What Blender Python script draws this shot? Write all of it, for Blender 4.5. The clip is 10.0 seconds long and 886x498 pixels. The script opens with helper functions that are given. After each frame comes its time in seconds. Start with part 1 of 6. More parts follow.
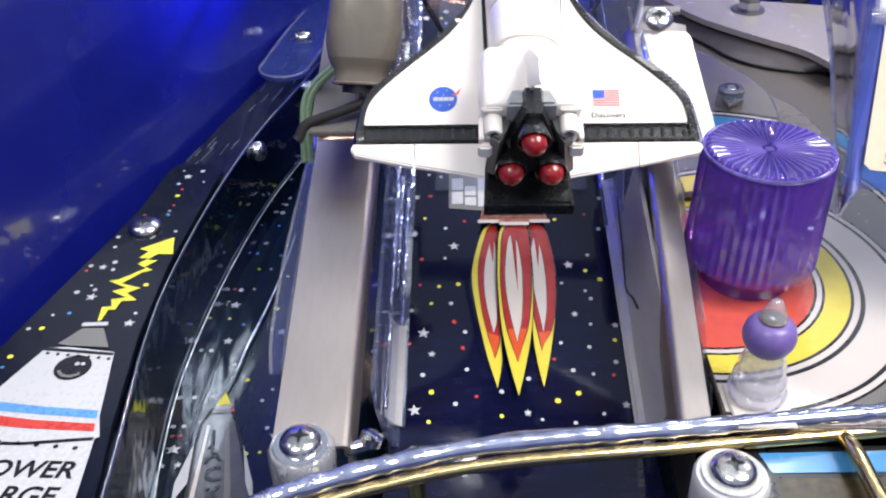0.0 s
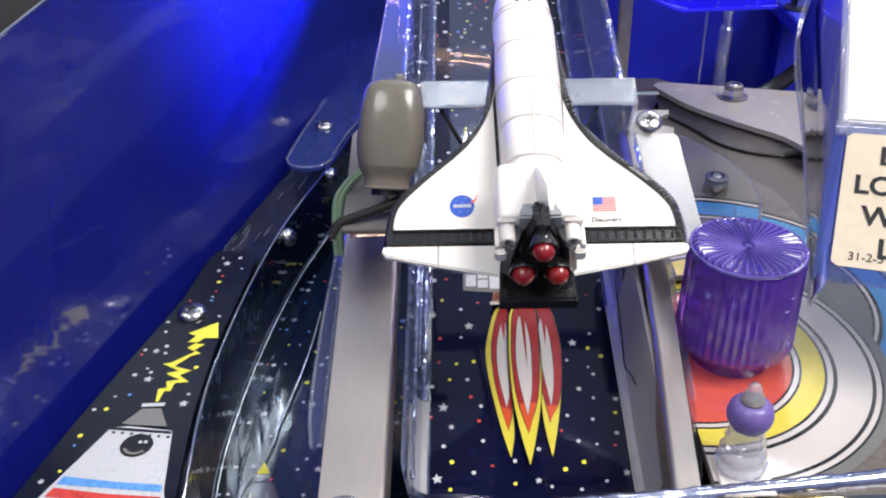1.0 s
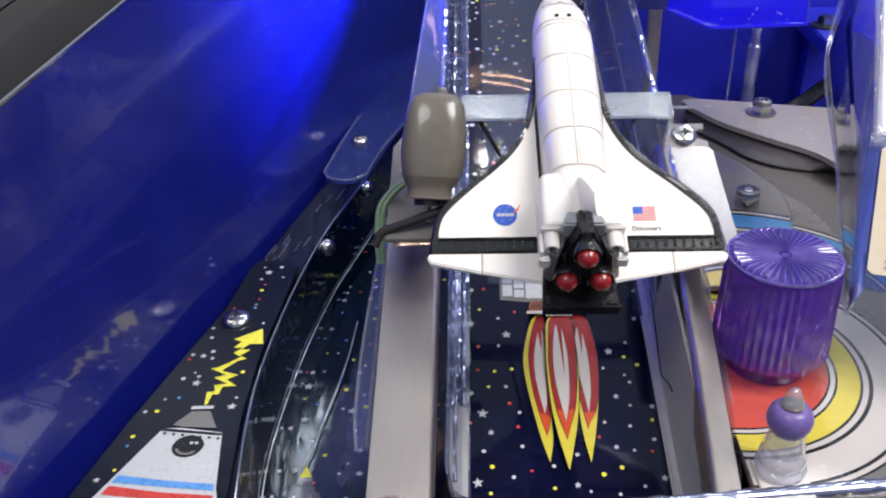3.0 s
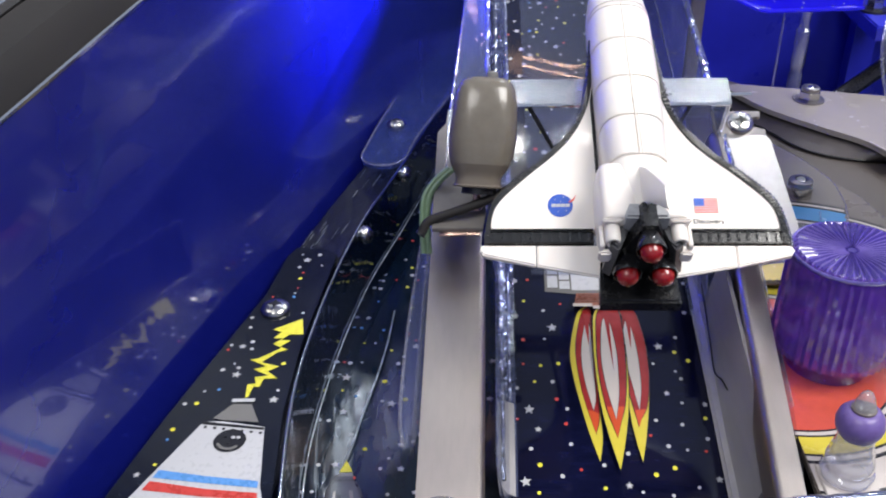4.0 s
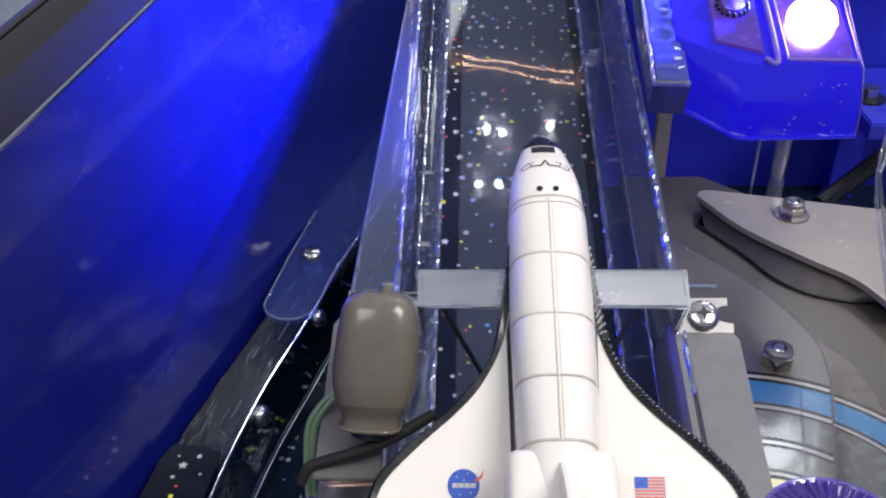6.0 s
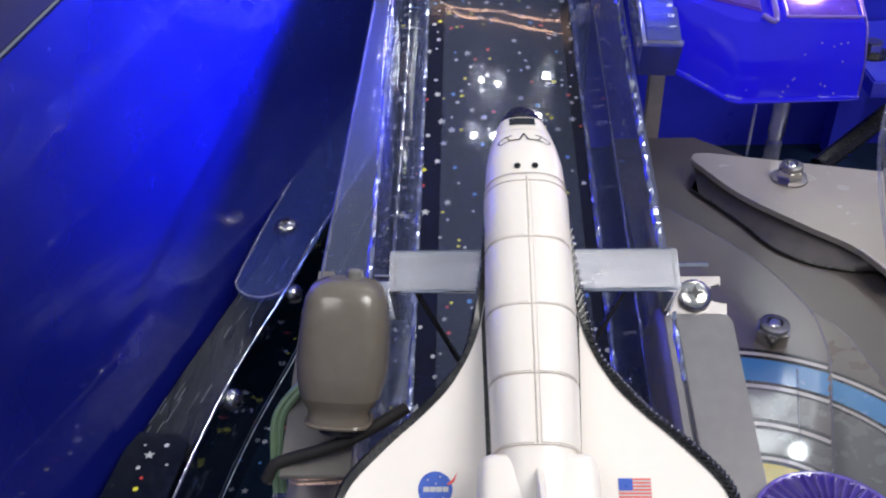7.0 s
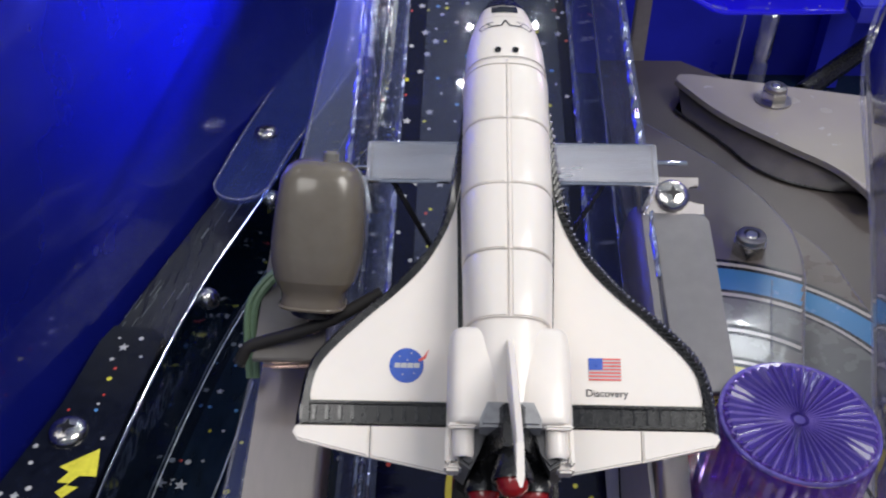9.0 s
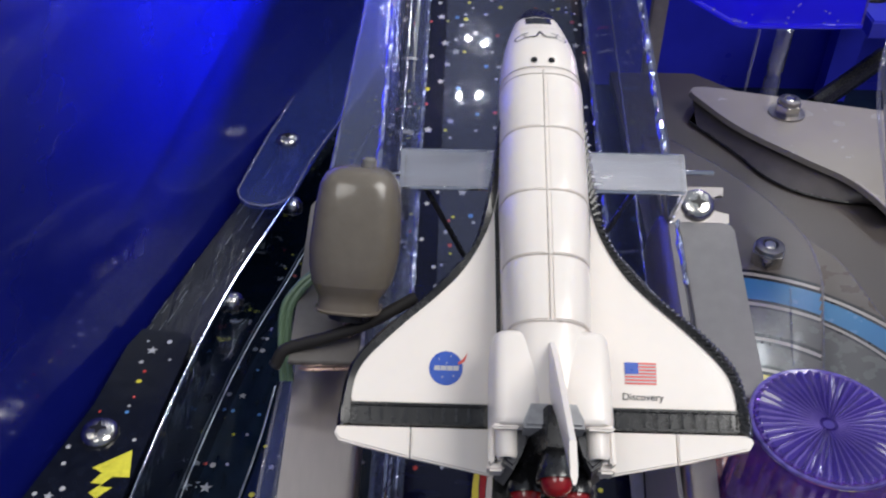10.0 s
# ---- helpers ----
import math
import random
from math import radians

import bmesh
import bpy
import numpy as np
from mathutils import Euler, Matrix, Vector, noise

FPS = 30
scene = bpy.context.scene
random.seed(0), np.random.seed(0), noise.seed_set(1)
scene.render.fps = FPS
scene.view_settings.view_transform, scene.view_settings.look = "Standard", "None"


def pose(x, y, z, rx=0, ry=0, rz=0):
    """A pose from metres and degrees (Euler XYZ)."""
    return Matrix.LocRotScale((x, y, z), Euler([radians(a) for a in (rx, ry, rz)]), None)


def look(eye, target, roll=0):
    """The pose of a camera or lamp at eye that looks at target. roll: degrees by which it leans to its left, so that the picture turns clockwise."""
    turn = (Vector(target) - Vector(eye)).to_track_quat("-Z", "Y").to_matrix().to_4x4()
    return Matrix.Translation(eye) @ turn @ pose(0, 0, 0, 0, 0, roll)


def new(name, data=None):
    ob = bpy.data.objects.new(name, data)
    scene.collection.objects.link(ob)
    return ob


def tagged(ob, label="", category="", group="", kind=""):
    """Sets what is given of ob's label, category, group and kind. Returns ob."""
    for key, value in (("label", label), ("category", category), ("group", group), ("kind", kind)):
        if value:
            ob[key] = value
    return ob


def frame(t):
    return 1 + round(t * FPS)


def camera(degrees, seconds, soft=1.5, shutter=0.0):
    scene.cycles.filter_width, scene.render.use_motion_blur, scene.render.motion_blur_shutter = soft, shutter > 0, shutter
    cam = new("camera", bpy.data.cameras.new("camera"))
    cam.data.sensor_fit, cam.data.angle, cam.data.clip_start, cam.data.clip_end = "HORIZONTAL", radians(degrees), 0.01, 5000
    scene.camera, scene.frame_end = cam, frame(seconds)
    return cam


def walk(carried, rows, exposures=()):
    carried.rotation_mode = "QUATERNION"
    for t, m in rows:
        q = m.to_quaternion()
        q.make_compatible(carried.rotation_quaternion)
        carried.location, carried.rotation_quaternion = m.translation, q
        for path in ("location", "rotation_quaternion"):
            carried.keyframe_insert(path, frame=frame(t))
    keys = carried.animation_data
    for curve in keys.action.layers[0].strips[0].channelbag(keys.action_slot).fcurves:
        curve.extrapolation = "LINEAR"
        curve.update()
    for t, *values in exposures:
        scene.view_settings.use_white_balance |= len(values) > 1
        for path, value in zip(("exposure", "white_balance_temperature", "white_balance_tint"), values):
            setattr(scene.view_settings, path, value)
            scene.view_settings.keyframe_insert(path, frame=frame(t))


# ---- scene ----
cam = camera(51.50, 10.0, soft=2.0, shutter=0.22)
PATH = [
    (0, (-0.01204, -0.06336, 0.16174), (-0.01645, 0.10087, 0.04768), -1.27),
    (0.3, (-0.01176, -0.06695, 0.16877), (-0.01582, 0.09862, 0.05666), -1.47),
    (0.5, (-0.01226, -0.06949, 0.17567), (-0.01583, 0.09690, 0.06475), -1.55),
    (0.8, (-0.01471, -0.07525, 0.18250), (-0.01882, 0.09324, 0.07482), -1.83),
    (1, (-0.01627, -0.07907, 0.18512), (-0.02020, 0.09043, 0.07904), -1.63),
    (1.5, (-0.01764, -0.08206, 0.18707), (-0.02257, 0.08922, 0.08393), -1.76),
    (2, (-0.01928, -0.08210, 0.18707), (-0.02533, 0.08981, 0.08505), -2.01),
    (2.2, (-0.02080, -0.08387, 0.18682), (-0.02674, 0.08834, 0.08529), -1.75),
    (3.3, (-0.02537, -0.08556, 0.18469), (-0.03324, 0.08549, 0.08136), -1.97),
    (3.5, (-0.03020, -0.08426, 0.18322), (-0.03888, 0.08628, 0.07911), -1.93),
    (3.8, (-0.03227, -0.08001, 0.18356), (-0.04228, 0.09008, 0.07883), -1.93),
    (4, (-0.03206, -0.07774, 0.18361), (-0.04208, 0.09183, 0.07804), -1.77),
    (4.3, (-0.03157, -0.07109, 0.17893), (-0.04176, 0.09761, 0.07198), -1.84),
    (4.5, (-0.02304, -0.06275, 0.18133), (-0.03252, 0.10589, 0.07422), -1.74),
    (4.8, (-0.01447, -0.05077, 0.19174), (-0.02244, 0.11829, 0.08519), -1.73),
    (5, (-0.01877, -0.04340, 0.19961), (-0.02624, 0.12568, 0.09304), -1.55),
    (5.2, (-0.01961, -0.03675, 0.20488), (-0.02705, 0.13329, 0.09985), -1.33),
    (6.3, (-0.00792, 0.00188, 0.20746), (-0.01640, 0.16540, 0.09261), -1.90),
    (6.5, (-0.00543, 0.00412, 0.20941), (-0.01362, 0.16648, 0.09291), -2.26),
    (6.8, (-0.00529, 0.00660, 0.20513), (-0.01386, 0.16832, 0.08778), -2.49),
    (7, (-0.00839, 0.00867, 0.20369), (-0.01606, 0.16841, 0.08359), -2.26),
    (7.3, (-0.01343, 0.00624, 0.20069), (-0.02056, 0.16507, 0.07935), -1.68),
    (7.5, (-0.01830, 0.00386, 0.19821), (-0.02669, 0.16056, 0.07422), -2.05),
    (7.8, (-0.02320, 0.00222, 0.19258), (-0.03224, 0.15816, 0.06767), -1.67),
    (8, (-0.02008, 0.00410, 0.19664), (-0.02811, 0.15913, 0.07054), -1.39),
    (8.2, (-0.01014, 0.00384, 0.19497), (-0.01697, 0.15888, 0.06880), -0.68),
    (8.5, (-0.00598, 0.00358, 0.19431), (-0.01158, 0.15737, 0.06658), -0.38),
    (8.8, (-0.00483, 0.00178, 0.19413), (-0.00885, 0.15642, 0.06736), 0.16),
    (9, (-0.00683, 0.00153, 0.19332), (-0.01119, 0.15504, 0.06519), -0.16),
    (9.2, (-0.01254, -0.00083, 0.19341), (-0.01673, 0.15352, 0.06629), -0.04),
    (9.5, (-0.01377, -0.00387, 0.19634), (-0.01751, 0.15023, 0.06890), -0.10),
    (9.8, (-0.01215, -0.00334, 0.19748), (-0.01453, 0.15240, 0.07203), 0.59),
    (10, (-0.01466, -0.00165, 0.19449), (-0.01752, 0.15339, 0.06819), 0.69),
]
walk(cam, [(t, look(eye, target, roll)) for t, eye, target, roll in PATH], exposures=[(0, 0.92), (1.0, 0.72), (2.2, 0.55), (3.3, 0.5), (4.5, 0.6), (5.2, 0.28), (6.3, 0.15), (7.5, 0.08), (9, -0.05), (10, -0.05)])

# ---------- world, lamps ----------
world = bpy.data.worlds.new("room_light")
scene.world = world
world.use_nodes = True
world.node_tree.nodes["Background"].inputs[0].default_value = (0.75, 0.86, 1.12, 1)
world.node_tree.nodes["Background"].inputs[1].default_value = 0.28


def ceiling_lamp(name, at, target, size, watts, colour=(0.985, 0.965, 0.935)):
    data = bpy.data.lights.new(name, "AREA")
    data.shape, data.size, data.energy, data.color = "DISK", size, watts, colour
    ob = new(name, data)
    ob.matrix_world = look(at, target)
    return ob


# ceiling downlights of the room, over and behind the machine
for dx, dy, dz in ((-0.008, 0.542, 0.840), (0.017, 0.542, 0.840), (0.002, 0.598, 0.802), (0.022, 0.594, 0.805), (0.080, 0.598, 0.797), (0.056, 0.560, 0.826), (0.072, 0.560, 0.826)):
    ceiling_lamp("ceiling_spot", (dx * 2.2, 0.272 + dy * 2.2, 0.062 + dz * 2.2), (0, 0.15, 0.05), 0.018, 0.14)
# wide panels over the player's side, and a bright strip over the machine
ceiling_lamp("ceiling_panel", (-0.7, -0.9, 1.9), (0, 0.12, 0.05), 0.9, 10.0)
ceiling_lamp("ceiling_panel", (1.1, -0.45, 1.9), (0, 0.12, 0.05), 1.2, 38.0)
for dx, dy, dz in ((0.22, 0.66, 0.72), (0.30, 0.70, 0.65), (0.33, 0.62, 0.71), (0.25, 0.58, 0.77)):
    ceiling_lamp("ceiling_spot", (0.04 + dx * 2, 0.15 + dy * 2, 0.07 + dz * 2), (0, 0.12, 0.05), 0.028, 0.6, (0.9, 0.95, 1))
ceiling_lamp("ceiling_panel", (1.25, 1.10, 1.35), (0, 0.12, 0.05), 0.45, 1.6, (0.9, 0.96, 1))
ceiling_lamp("ceiling_panel", (0.60, 1.50, 1.45), (0, 0.12, 0.05), 0.24, 1.9, (0.88, 0.95, 1))
# rows of small downlights overhead
for k in range(7):
    ceiling_lamp("ceiling_spot", (-1.5 + 0.5 * k, 0.62, 2.1), (0, 0.12, 0.05), 0.03, 0.28, (0.95, 0.97, 1))
    ceiling_lamp("ceiling_spot", (-1.3 + 0.5 * k, 0.05, 2.1), (0, 0.12, 0.05), 0.03, 0.28, (1, 0.97, 0.93))


# ---------- materials ----------
def nodes_of(mat):
    return mat.node_tree.nodes, mat.node_tree.links


def material(name, colour, rough=0.4, metal=0.0, coat=0.0, vary=0.12, grain=900.0, bump=0.0, bump_scale=2500.0, rough_vary=0.08, stretch=(1, 1, 1), sub=0.0, trans=0.0, ior=1.5, deep=0.0004):
    """Paint, plastic or metal with fine and coarse variation."""
    mat = bpy.data.materials.new(name)
    mat.use_nodes = True
    nd, lk = nodes_of(mat)
    b = nd["Principled BSDF"]
    b.inputs["Metallic"].default_value = metal
    b.inputs["IOR"].default_value = ior
    b.inputs["Coat Weight"].default_value = coat
    b.inputs["Coat Roughness"].default_value = 0.05
    b.inputs["Transmission Weight"].default_value = trans
    if sub:
        b.inputs["Subsurface Weight"].default_value = sub
        b.inputs["Subsurface Radius"].default_value = (0.002, 0.0015, 0.001)
    tc = nd.new("ShaderNodeTexCoord")
    mp = nd.new("ShaderNodeMapping")
    mp.inputs["Scale"].default_value = stretch
    lk.new(tc.outputs["Object"], mp.inputs["Vector"])
    fine, coarse = nd.new("ShaderNodeTexNoise"), nd.new("ShaderNodeTexNoise")
    fine.inputs["Scale"].default_value, coarse.inputs["Scale"].default_value = grain, grain / 14
    fine.inputs["Detail"].default_value = coarse.inputs["Detail"].default_value = 4
    lk.new(mp.outputs[0], fine.inputs["Vector"])
    lk.new(tc.outputs["Object"], coarse.inputs["Vector"])
    add = nd.new("ShaderNodeMath")
    add.operation = "MULTIPLY_ADD"
    add.inputs[1].default_value = 0.5
    half = nd.new("ShaderNodeMath")
    half.operation = "MULTIPLY"
    half.inputs[1].default_value = 0.5
    lk.new(coarse.outputs["Fac"], half.inputs[0])
    lk.new(fine.outputs["Fac"], add.inputs[0])
    lk.new(half.outputs[0], add.inputs[2])
    ramp = nd.new("ShaderNodeValToRGB")
    lo = tuple(c * (1 - vary * 1.6) for c in colour)
    hi = tuple(min(1, c * (1 + vary)) for c in colour)
    ramp.color_ramp.elements[0].position, ramp.color_ramp.elements[1].position = 0.33, 0.66
    ramp.color_ramp.elements[0].color, ramp.color_ramp.elements[1].color = (*lo, 1), (*hi, 1)
    lk.new(add.outputs[0], ramp.inputs[0])
    lk.new(ramp.outputs[0], b.inputs["Base Color"])
    rr = nd.new("ShaderNodeMapRange")
    rr.inputs[1].default_value, rr.inputs[2].default_value = 0.3, 0.7
    rr.inputs[3].default_value, rr.inputs[4].default_value = max(0.02, rough - rough_vary), rough + rough_vary
    lk.new(add.outputs[0], rr.inputs[0])
    lk.new(rr.outputs[0], b.inputs["Roughness"])
    if bump:
        tex = nd.new("ShaderNodeTexNoise")
        tex.inputs["Scale"].default_value = bump_scale
        tex.inputs["Detail"].default_value = 3
        lk.new(mp.outputs[0], tex.inputs["Vector"])
        bp = nd.new("ShaderNodeBump")
        bp.inputs["Strength"].default_value = bump
        bp.inputs["Distance"].default_value = deep
        lk.new(tex.outputs["Fac"], bp.inputs["Height"])
        lk.new(bp.outputs[0], b.inputs["Normal"])
        lk.new(bp.outputs[0], b.inputs["Coat Normal"])
    return mat


def clear_material(name, tint, rough=0.04, gloss=1.0, wobble=0.15, haze=0.0, haze_colour=(0.7, 0.75, 0.9), stretch=1.0):
    """Thin clear plastic: what is behind shows through, with gloss by the angle, faint scuffs and haze."""
    mat = bpy.data.materials.new(name)
    mat.use_nodes = True
    nd, lk = nodes_of(mat)
    out = nd["Material Output"]
    nd.remove(nd["Principled BSDF"])
    tr, gl, df = nd.new("ShaderNodeBsdfTransparent"), nd.new("ShaderNodeBsdfGlossy"), nd.new("ShaderNodeBsdfDiffuse")
    tr.inputs[0].default_value = (*tint, 1)
    gl.inputs["Roughness"].default_value = rough
    df.inputs[0].default_value = (*haze_colour, 1)
    tc, nz, bp = nd.new("ShaderNodeTexCoord"), nd.new("ShaderNodeTexNoise"), nd.new("ShaderNodeBump")
    nz.inputs["Scale"].default_value, nz.inputs["Detail"].default_value = 160, 3
    bp.inputs["Strength"].default_value, bp.inputs["Distance"].default_value = wobble, 0.001
    mp = nd.new("ShaderNodeMapping")
    mp.inputs["Scale"].default_value = (1, stretch, 1)
    lk.new(tc.outputs["Object"], mp.inputs["Vector"])
    lk.new(mp.outputs[0], nz.inputs["Vector"])
    lk.new(nz.outputs["Fac"], bp.inputs["Height"])
    lk.new(bp.outputs[0], gl.inputs["Normal"])
    fr = nd.new("ShaderNodeLayerWeight")
    lk.new(bp.outputs[0], fr.inputs["Normal"])
    pw = nd.new("ShaderNodeMath")
    pw.operation = "POWER"
    pw.inputs[1].default_value = 5.0
    lk.new(fr.outputs["Facing"], pw.inputs[0])
    m = nd.new("ShaderNodeMath")
    m.operation, m.use_clamp = "MULTIPLY_ADD", True
    m.inputs[1].default_value, m.inputs[2].default_value = 0.95 * gloss, 0.045 * gloss
    lk.new(pw.outputs[0], m.inputs[0])
    base = nd.new("ShaderNodeMixShader")
    base.inputs[0].default_value = haze
    lk.new(tr.outputs[0], base.inputs[1])
    lk.new(df.outputs[0], base.inputs[2])
    mix = nd.new("ShaderNodeMixShader")
    lk.new(m.outputs[0], mix.inputs[0])
    lk.new(base.outputs[0], mix.inputs[1])
    lk.new(gl.outputs[0], mix.inputs[2])
    lk.new(mix.outputs[0], out.inputs[0])
    return mat


def glow_material(name, colour, strength):
    mat = bpy.data.materials.new(name)
    mat.use_nodes = True
    b = mat.node_tree.nodes["Principled BSDF"]
    b.inputs["Base Color"].default_value = (*colour, 1)
    b.inputs["Emission Color"].default_value = (*colour, 1)
    b.inputs["Emission Strength"].default_value = strength
    return mat


M_WALL = material("blue_gloss_paint", (0.006, 0.010, 0.178), 0.24, coat=1.0, ior=1.7, vary=0.10, grain=60, rough_vary=0.06, bump=0.25, bump_scale=40, deep=0.0008)
M_BLACK = material("black_plastic", (0.012, 0.012, 0.014), 0.28, vary=0.3, grain=1500, bump=0.05)
M_CAPCLEAR = clear_material("thin_silicone", (0.50, 0.46, 0.39), 0.12, 1.0, 0.3, 0.80, (0.175, 0.148, 0.122))
M_RUBBER = material("black_rubber", (0.012, 0.010, 0.010), 0.75, vary=0.3)
M_GUIDEDARK = material("dark_brown_steel", (0.062, 0.054, 0.052), 0.5, vary=0.2, grain=200)
M_CHROME = material("chrome", (0.75, 0.75, 0.78), 0.09, 1.0, vary=0.06, rough_vary=0.04, bump=0.04, bump_scale=900)
M_STEEL = material("brushed_steel", (0.50, 0.445, 0.405), 0.36, 1.0, vary=0.04, grain=700, stretch=(1, 0.04, 1), rough_vary=0.03, bump=0.04, bump_scale=3000)
M_ALU = material("worn_aluminium", (0.54, 0.545, 0.59), 0.24, 1.0, vary=0.08, grain=420, stretch=(0.12, 1, 1), rough_vary=0.06, bump=0.10, bump_scale=260)
M_ZINC = material("zinc_plate", (0.32, 0.30, 0.30), 0.33, 1.0, vary=0.06, grain=300, rough_vary=0.03)
M_SCREW = material("nickel_screw", (0.62, 0.60, 0.56), 0.20, 1.0, vary=0.2, grain=1800, bump=0.12, bump_scale=1500)
M_ROLLED = material("dull_rolled_steel", (0.20, 0.19, 0.195), 0.42, 0.6, vary=0.06, grain=300)
M_POST = clear_material("clear_rod", (0.90, 0.92, 0.97), 0.05, 3.4, 1.0, 0.10, (0.66, 0.70, 0.95))
M_CAST = clear_material("clear_ribbed_plastic", (0.90, 0.90, 0.94), 0.05, 3.0, 1.0, 0.30, (0.72, 0.71, 0.75))
M_GOLD = material("gold_rod", (0.62, 0.47, 0.22), 0.18, 1.0, vary=0.15, grain=400)
M_ENTRY = material("dull_grey_steel", (0.38, 0.36, 0.355), 0.34, 0.1, vary=0.12, grain=160, stretch=(1, 0.15, 1), rough_vary=0.06, bump=0.5, bump_scale=60, deep=0.0008)
M_DULL = material("dull_bent_steel", (0.15, 0.14, 0.132), 0.35, 0.25, vary=0.12, grain=300, rough_vary=0.08, bump=0.2, bump_scale=120)
M_FLAP = material("pale_steel_flap", (0.40, 0.385, 0.385), 0.32, 0.1, vary=0.10, grain=200, rough_vary=0.08, bump=0.2, bump_scale=120)
M_SPARK = material("glinting_plastic_edge", (0.42, 0.45, 0.60), 0.16, 0.9, vary=0.2, grain=400)
M_GUIDE = material("polished_guide_steel", (0.20, 0.24, 0.30), 0.10, 1.0, vary=0.05, rough_vary=0.03, bump=0.7, bump_scale=45, deep=0.0014)
M_PRINT = material("night_print", (0.004, 0.005, 0.024), 0.075, ior=1.45, vary=0.3, grain=700, rough_vary=0.02, bump=0.05, bump_scale=300, stretch=(0.25, 1, 1))
M_PANEL = material("printed_panel_ink", (0.006, 0.008, 0.016), 0.16, vary=0.3, grain=400, rough_vary=0.06, bump=0.5, bump_scale=50, deep=0.0005, ior=1.36)
M_FIELD = material("playfield_print", (0.005, 0.012, 0.026), 0.10, vary=0.3, grain=300, rough_vary=0.02, bump=0.7, bump_scale=34, deep=0.0013, ior=1.42, stretch=(1.4, 0.40, 1))
M_SCUFF = material("scuffed_black_plastic", (0.010, 0.011, 0.014), 0.22, coat=0.5, vary=0.5, grain=500, stretch=(1, 0.15, 1), bump=0.8, bump_scale=500)
M_WHITE = material("white_toy_plastic", (0.82, 0.76, 0.705), 0.32, coat=0.15, vary=0.010, grain=500, sub=0.1, rough_vary=0.01)
M_SEAM = material("seam_filler", (0.66, 0.60, 0.55), 0.45)
# two greys that carry the shade of the aft bay in their colour
M_BAYSHADEDARK = material("shaded_bay_dark_grey", (0.050, 0.050, 0.055), 0.34, vary=0.25, grain=700)
M_BAYSHADE = material("shaded_bay_grey", (0.30, 0.30, 0.31), 0.4, vary=0.25, grain=700)
M_TOYBLACK = material("black_toy_paint", (0.009, 0.009, 0.010), 0.26, coat=0.25, vary=0.3, grain=1200)
M_EDGEGLINT = material("dark_glint_metal", (0.10, 0.10, 0.14), 0.10, 0.9, vary=0.2, grain=900)
M_RIB = material("glossy_black_rib", (0.030, 0.029, 0.028), 0.16, coat=1.0, vary=0.2, grain=900)
M_RED = material("red_toy_plastic", (0.28, 0.010, 0.011), 0.25, coat=0.4, vary=0.25, grain=900)
M_STARW = material("white_ink", (0.47, 0.47, 0.49), 0.3, vary=0.02)
M_STARY = material("yellow_ink", (0.72, 0.66, 0.06), 0.3, vary=0.12)
M_STARR = material("red_ink", (0.52, 0.05, 0.04), 0.3, vary=0.12)
M_STARB = material("pale_blue_ink", (0.10, 0.28, 0.62), 0.3, vary=0.12)
M_INKBLK = material("black_ink", (0.010, 0.010, 0.012), 0.3)
M_INKORANGE = material("orange_ink", (0.60, 0.085, 0.03), 0.22, coat=0.5, vary=0.1, grain=300)
M_INKRED = material("warm_red_ink", (0.54, 0.085, 0.05), 0.22, coat=0.5, vary=0.1, grain=300)
M_INKYEL = material("bright_yellow_ink", (0.62, 0.51, 0.06), 0.22, coat=0.5, vary=0.06, grain=300)
M_INKCREAM = material("cream_ink", (0.54, 0.485, 0.45), 0.22, coat=0.5, vary=0.015, grain=260)
M_INKGREY = material("grey_ink", (0.155, 0.148, 0.140), 0.24, coat=0.4, vary=0.015, grain=260)
M_INKSLATE = material("slate_silver_ink", (0.085, 0.085, 0.095), 0.24, coat=0.4, vary=0.15, grain=260)
M_INKPALE = material("pale_grey_ink", (0.155, 0.148, 0.140), 0.24, coat=0.6, vary=0.015, grain=260)
M_INKTAUPE = material("taupe_ink", (0.132, 0.108, 0.092), 0.26, coat=0.8, vary=0.025, grain=200)
M_LEAF = material("taupe_leaf_plastic", (0.160, 0.136, 0.120), 0.22, coat=0.9, vary=0.025, grain=200)
M_BAND = material("dark_brown_guide_steel", (0.105, 0.090, 0.082), 0.34, 0.3, vary=0.05, grain=60, rough_vary=0.05)
M_INKBLUE = material("light_blue_ink", (0.06, 0.23, 0.47), 0.22, coat=0.5, vary=0.015, grain=260)
M_INKBROWN = material("brick_brown_ink", (0.26, 0.08, 0.05), 0.3, vary=0.2)
M_INKGOLD = material("worn_gold_ink", (0.055, 0.037, 0.012), 0.35, vary=0.60, grain=500)
M_INKDKRED = material("dark_red_ink", (0.35, 0.030, 0.030), 0.22, coat=0.5, vary=0.15, grain=300)
M_FLAGBLUE = material("royal_blue_ink", (0.025, 0.09, 0.46), 0.3, vary=0.1)
M_FLAGRED = material("flag_red_ink", (0.70, 0.10, 0.08), 0.3, vary=0.1)
M_CREAM = material("cream_plastic", (0.34, 0.305, 0.265), 0.24, coat=0.9, vary=0.02, grain=120)
M_LABEL = material("cream_label_paper", (0.60, 0.50, 0.37), 0.45, vary=0.05, grain=400)
M_LABELW = material("white_label_paper", (0.80, 0.78, 0.80), 0.45, vary=0.04, grain=400)
M_CAP = material("grey_silicone", (0.150, 0.130, 0.106), 0.24, coat=0.28, vary=0.08, grain=300, sub=0.3, bump=0.34, bump_scale=150, rough_vary=0.05)
M_WIREG = material("green_wire", (0.15, 0.235, 0.14), 0.4, vary=0.1)
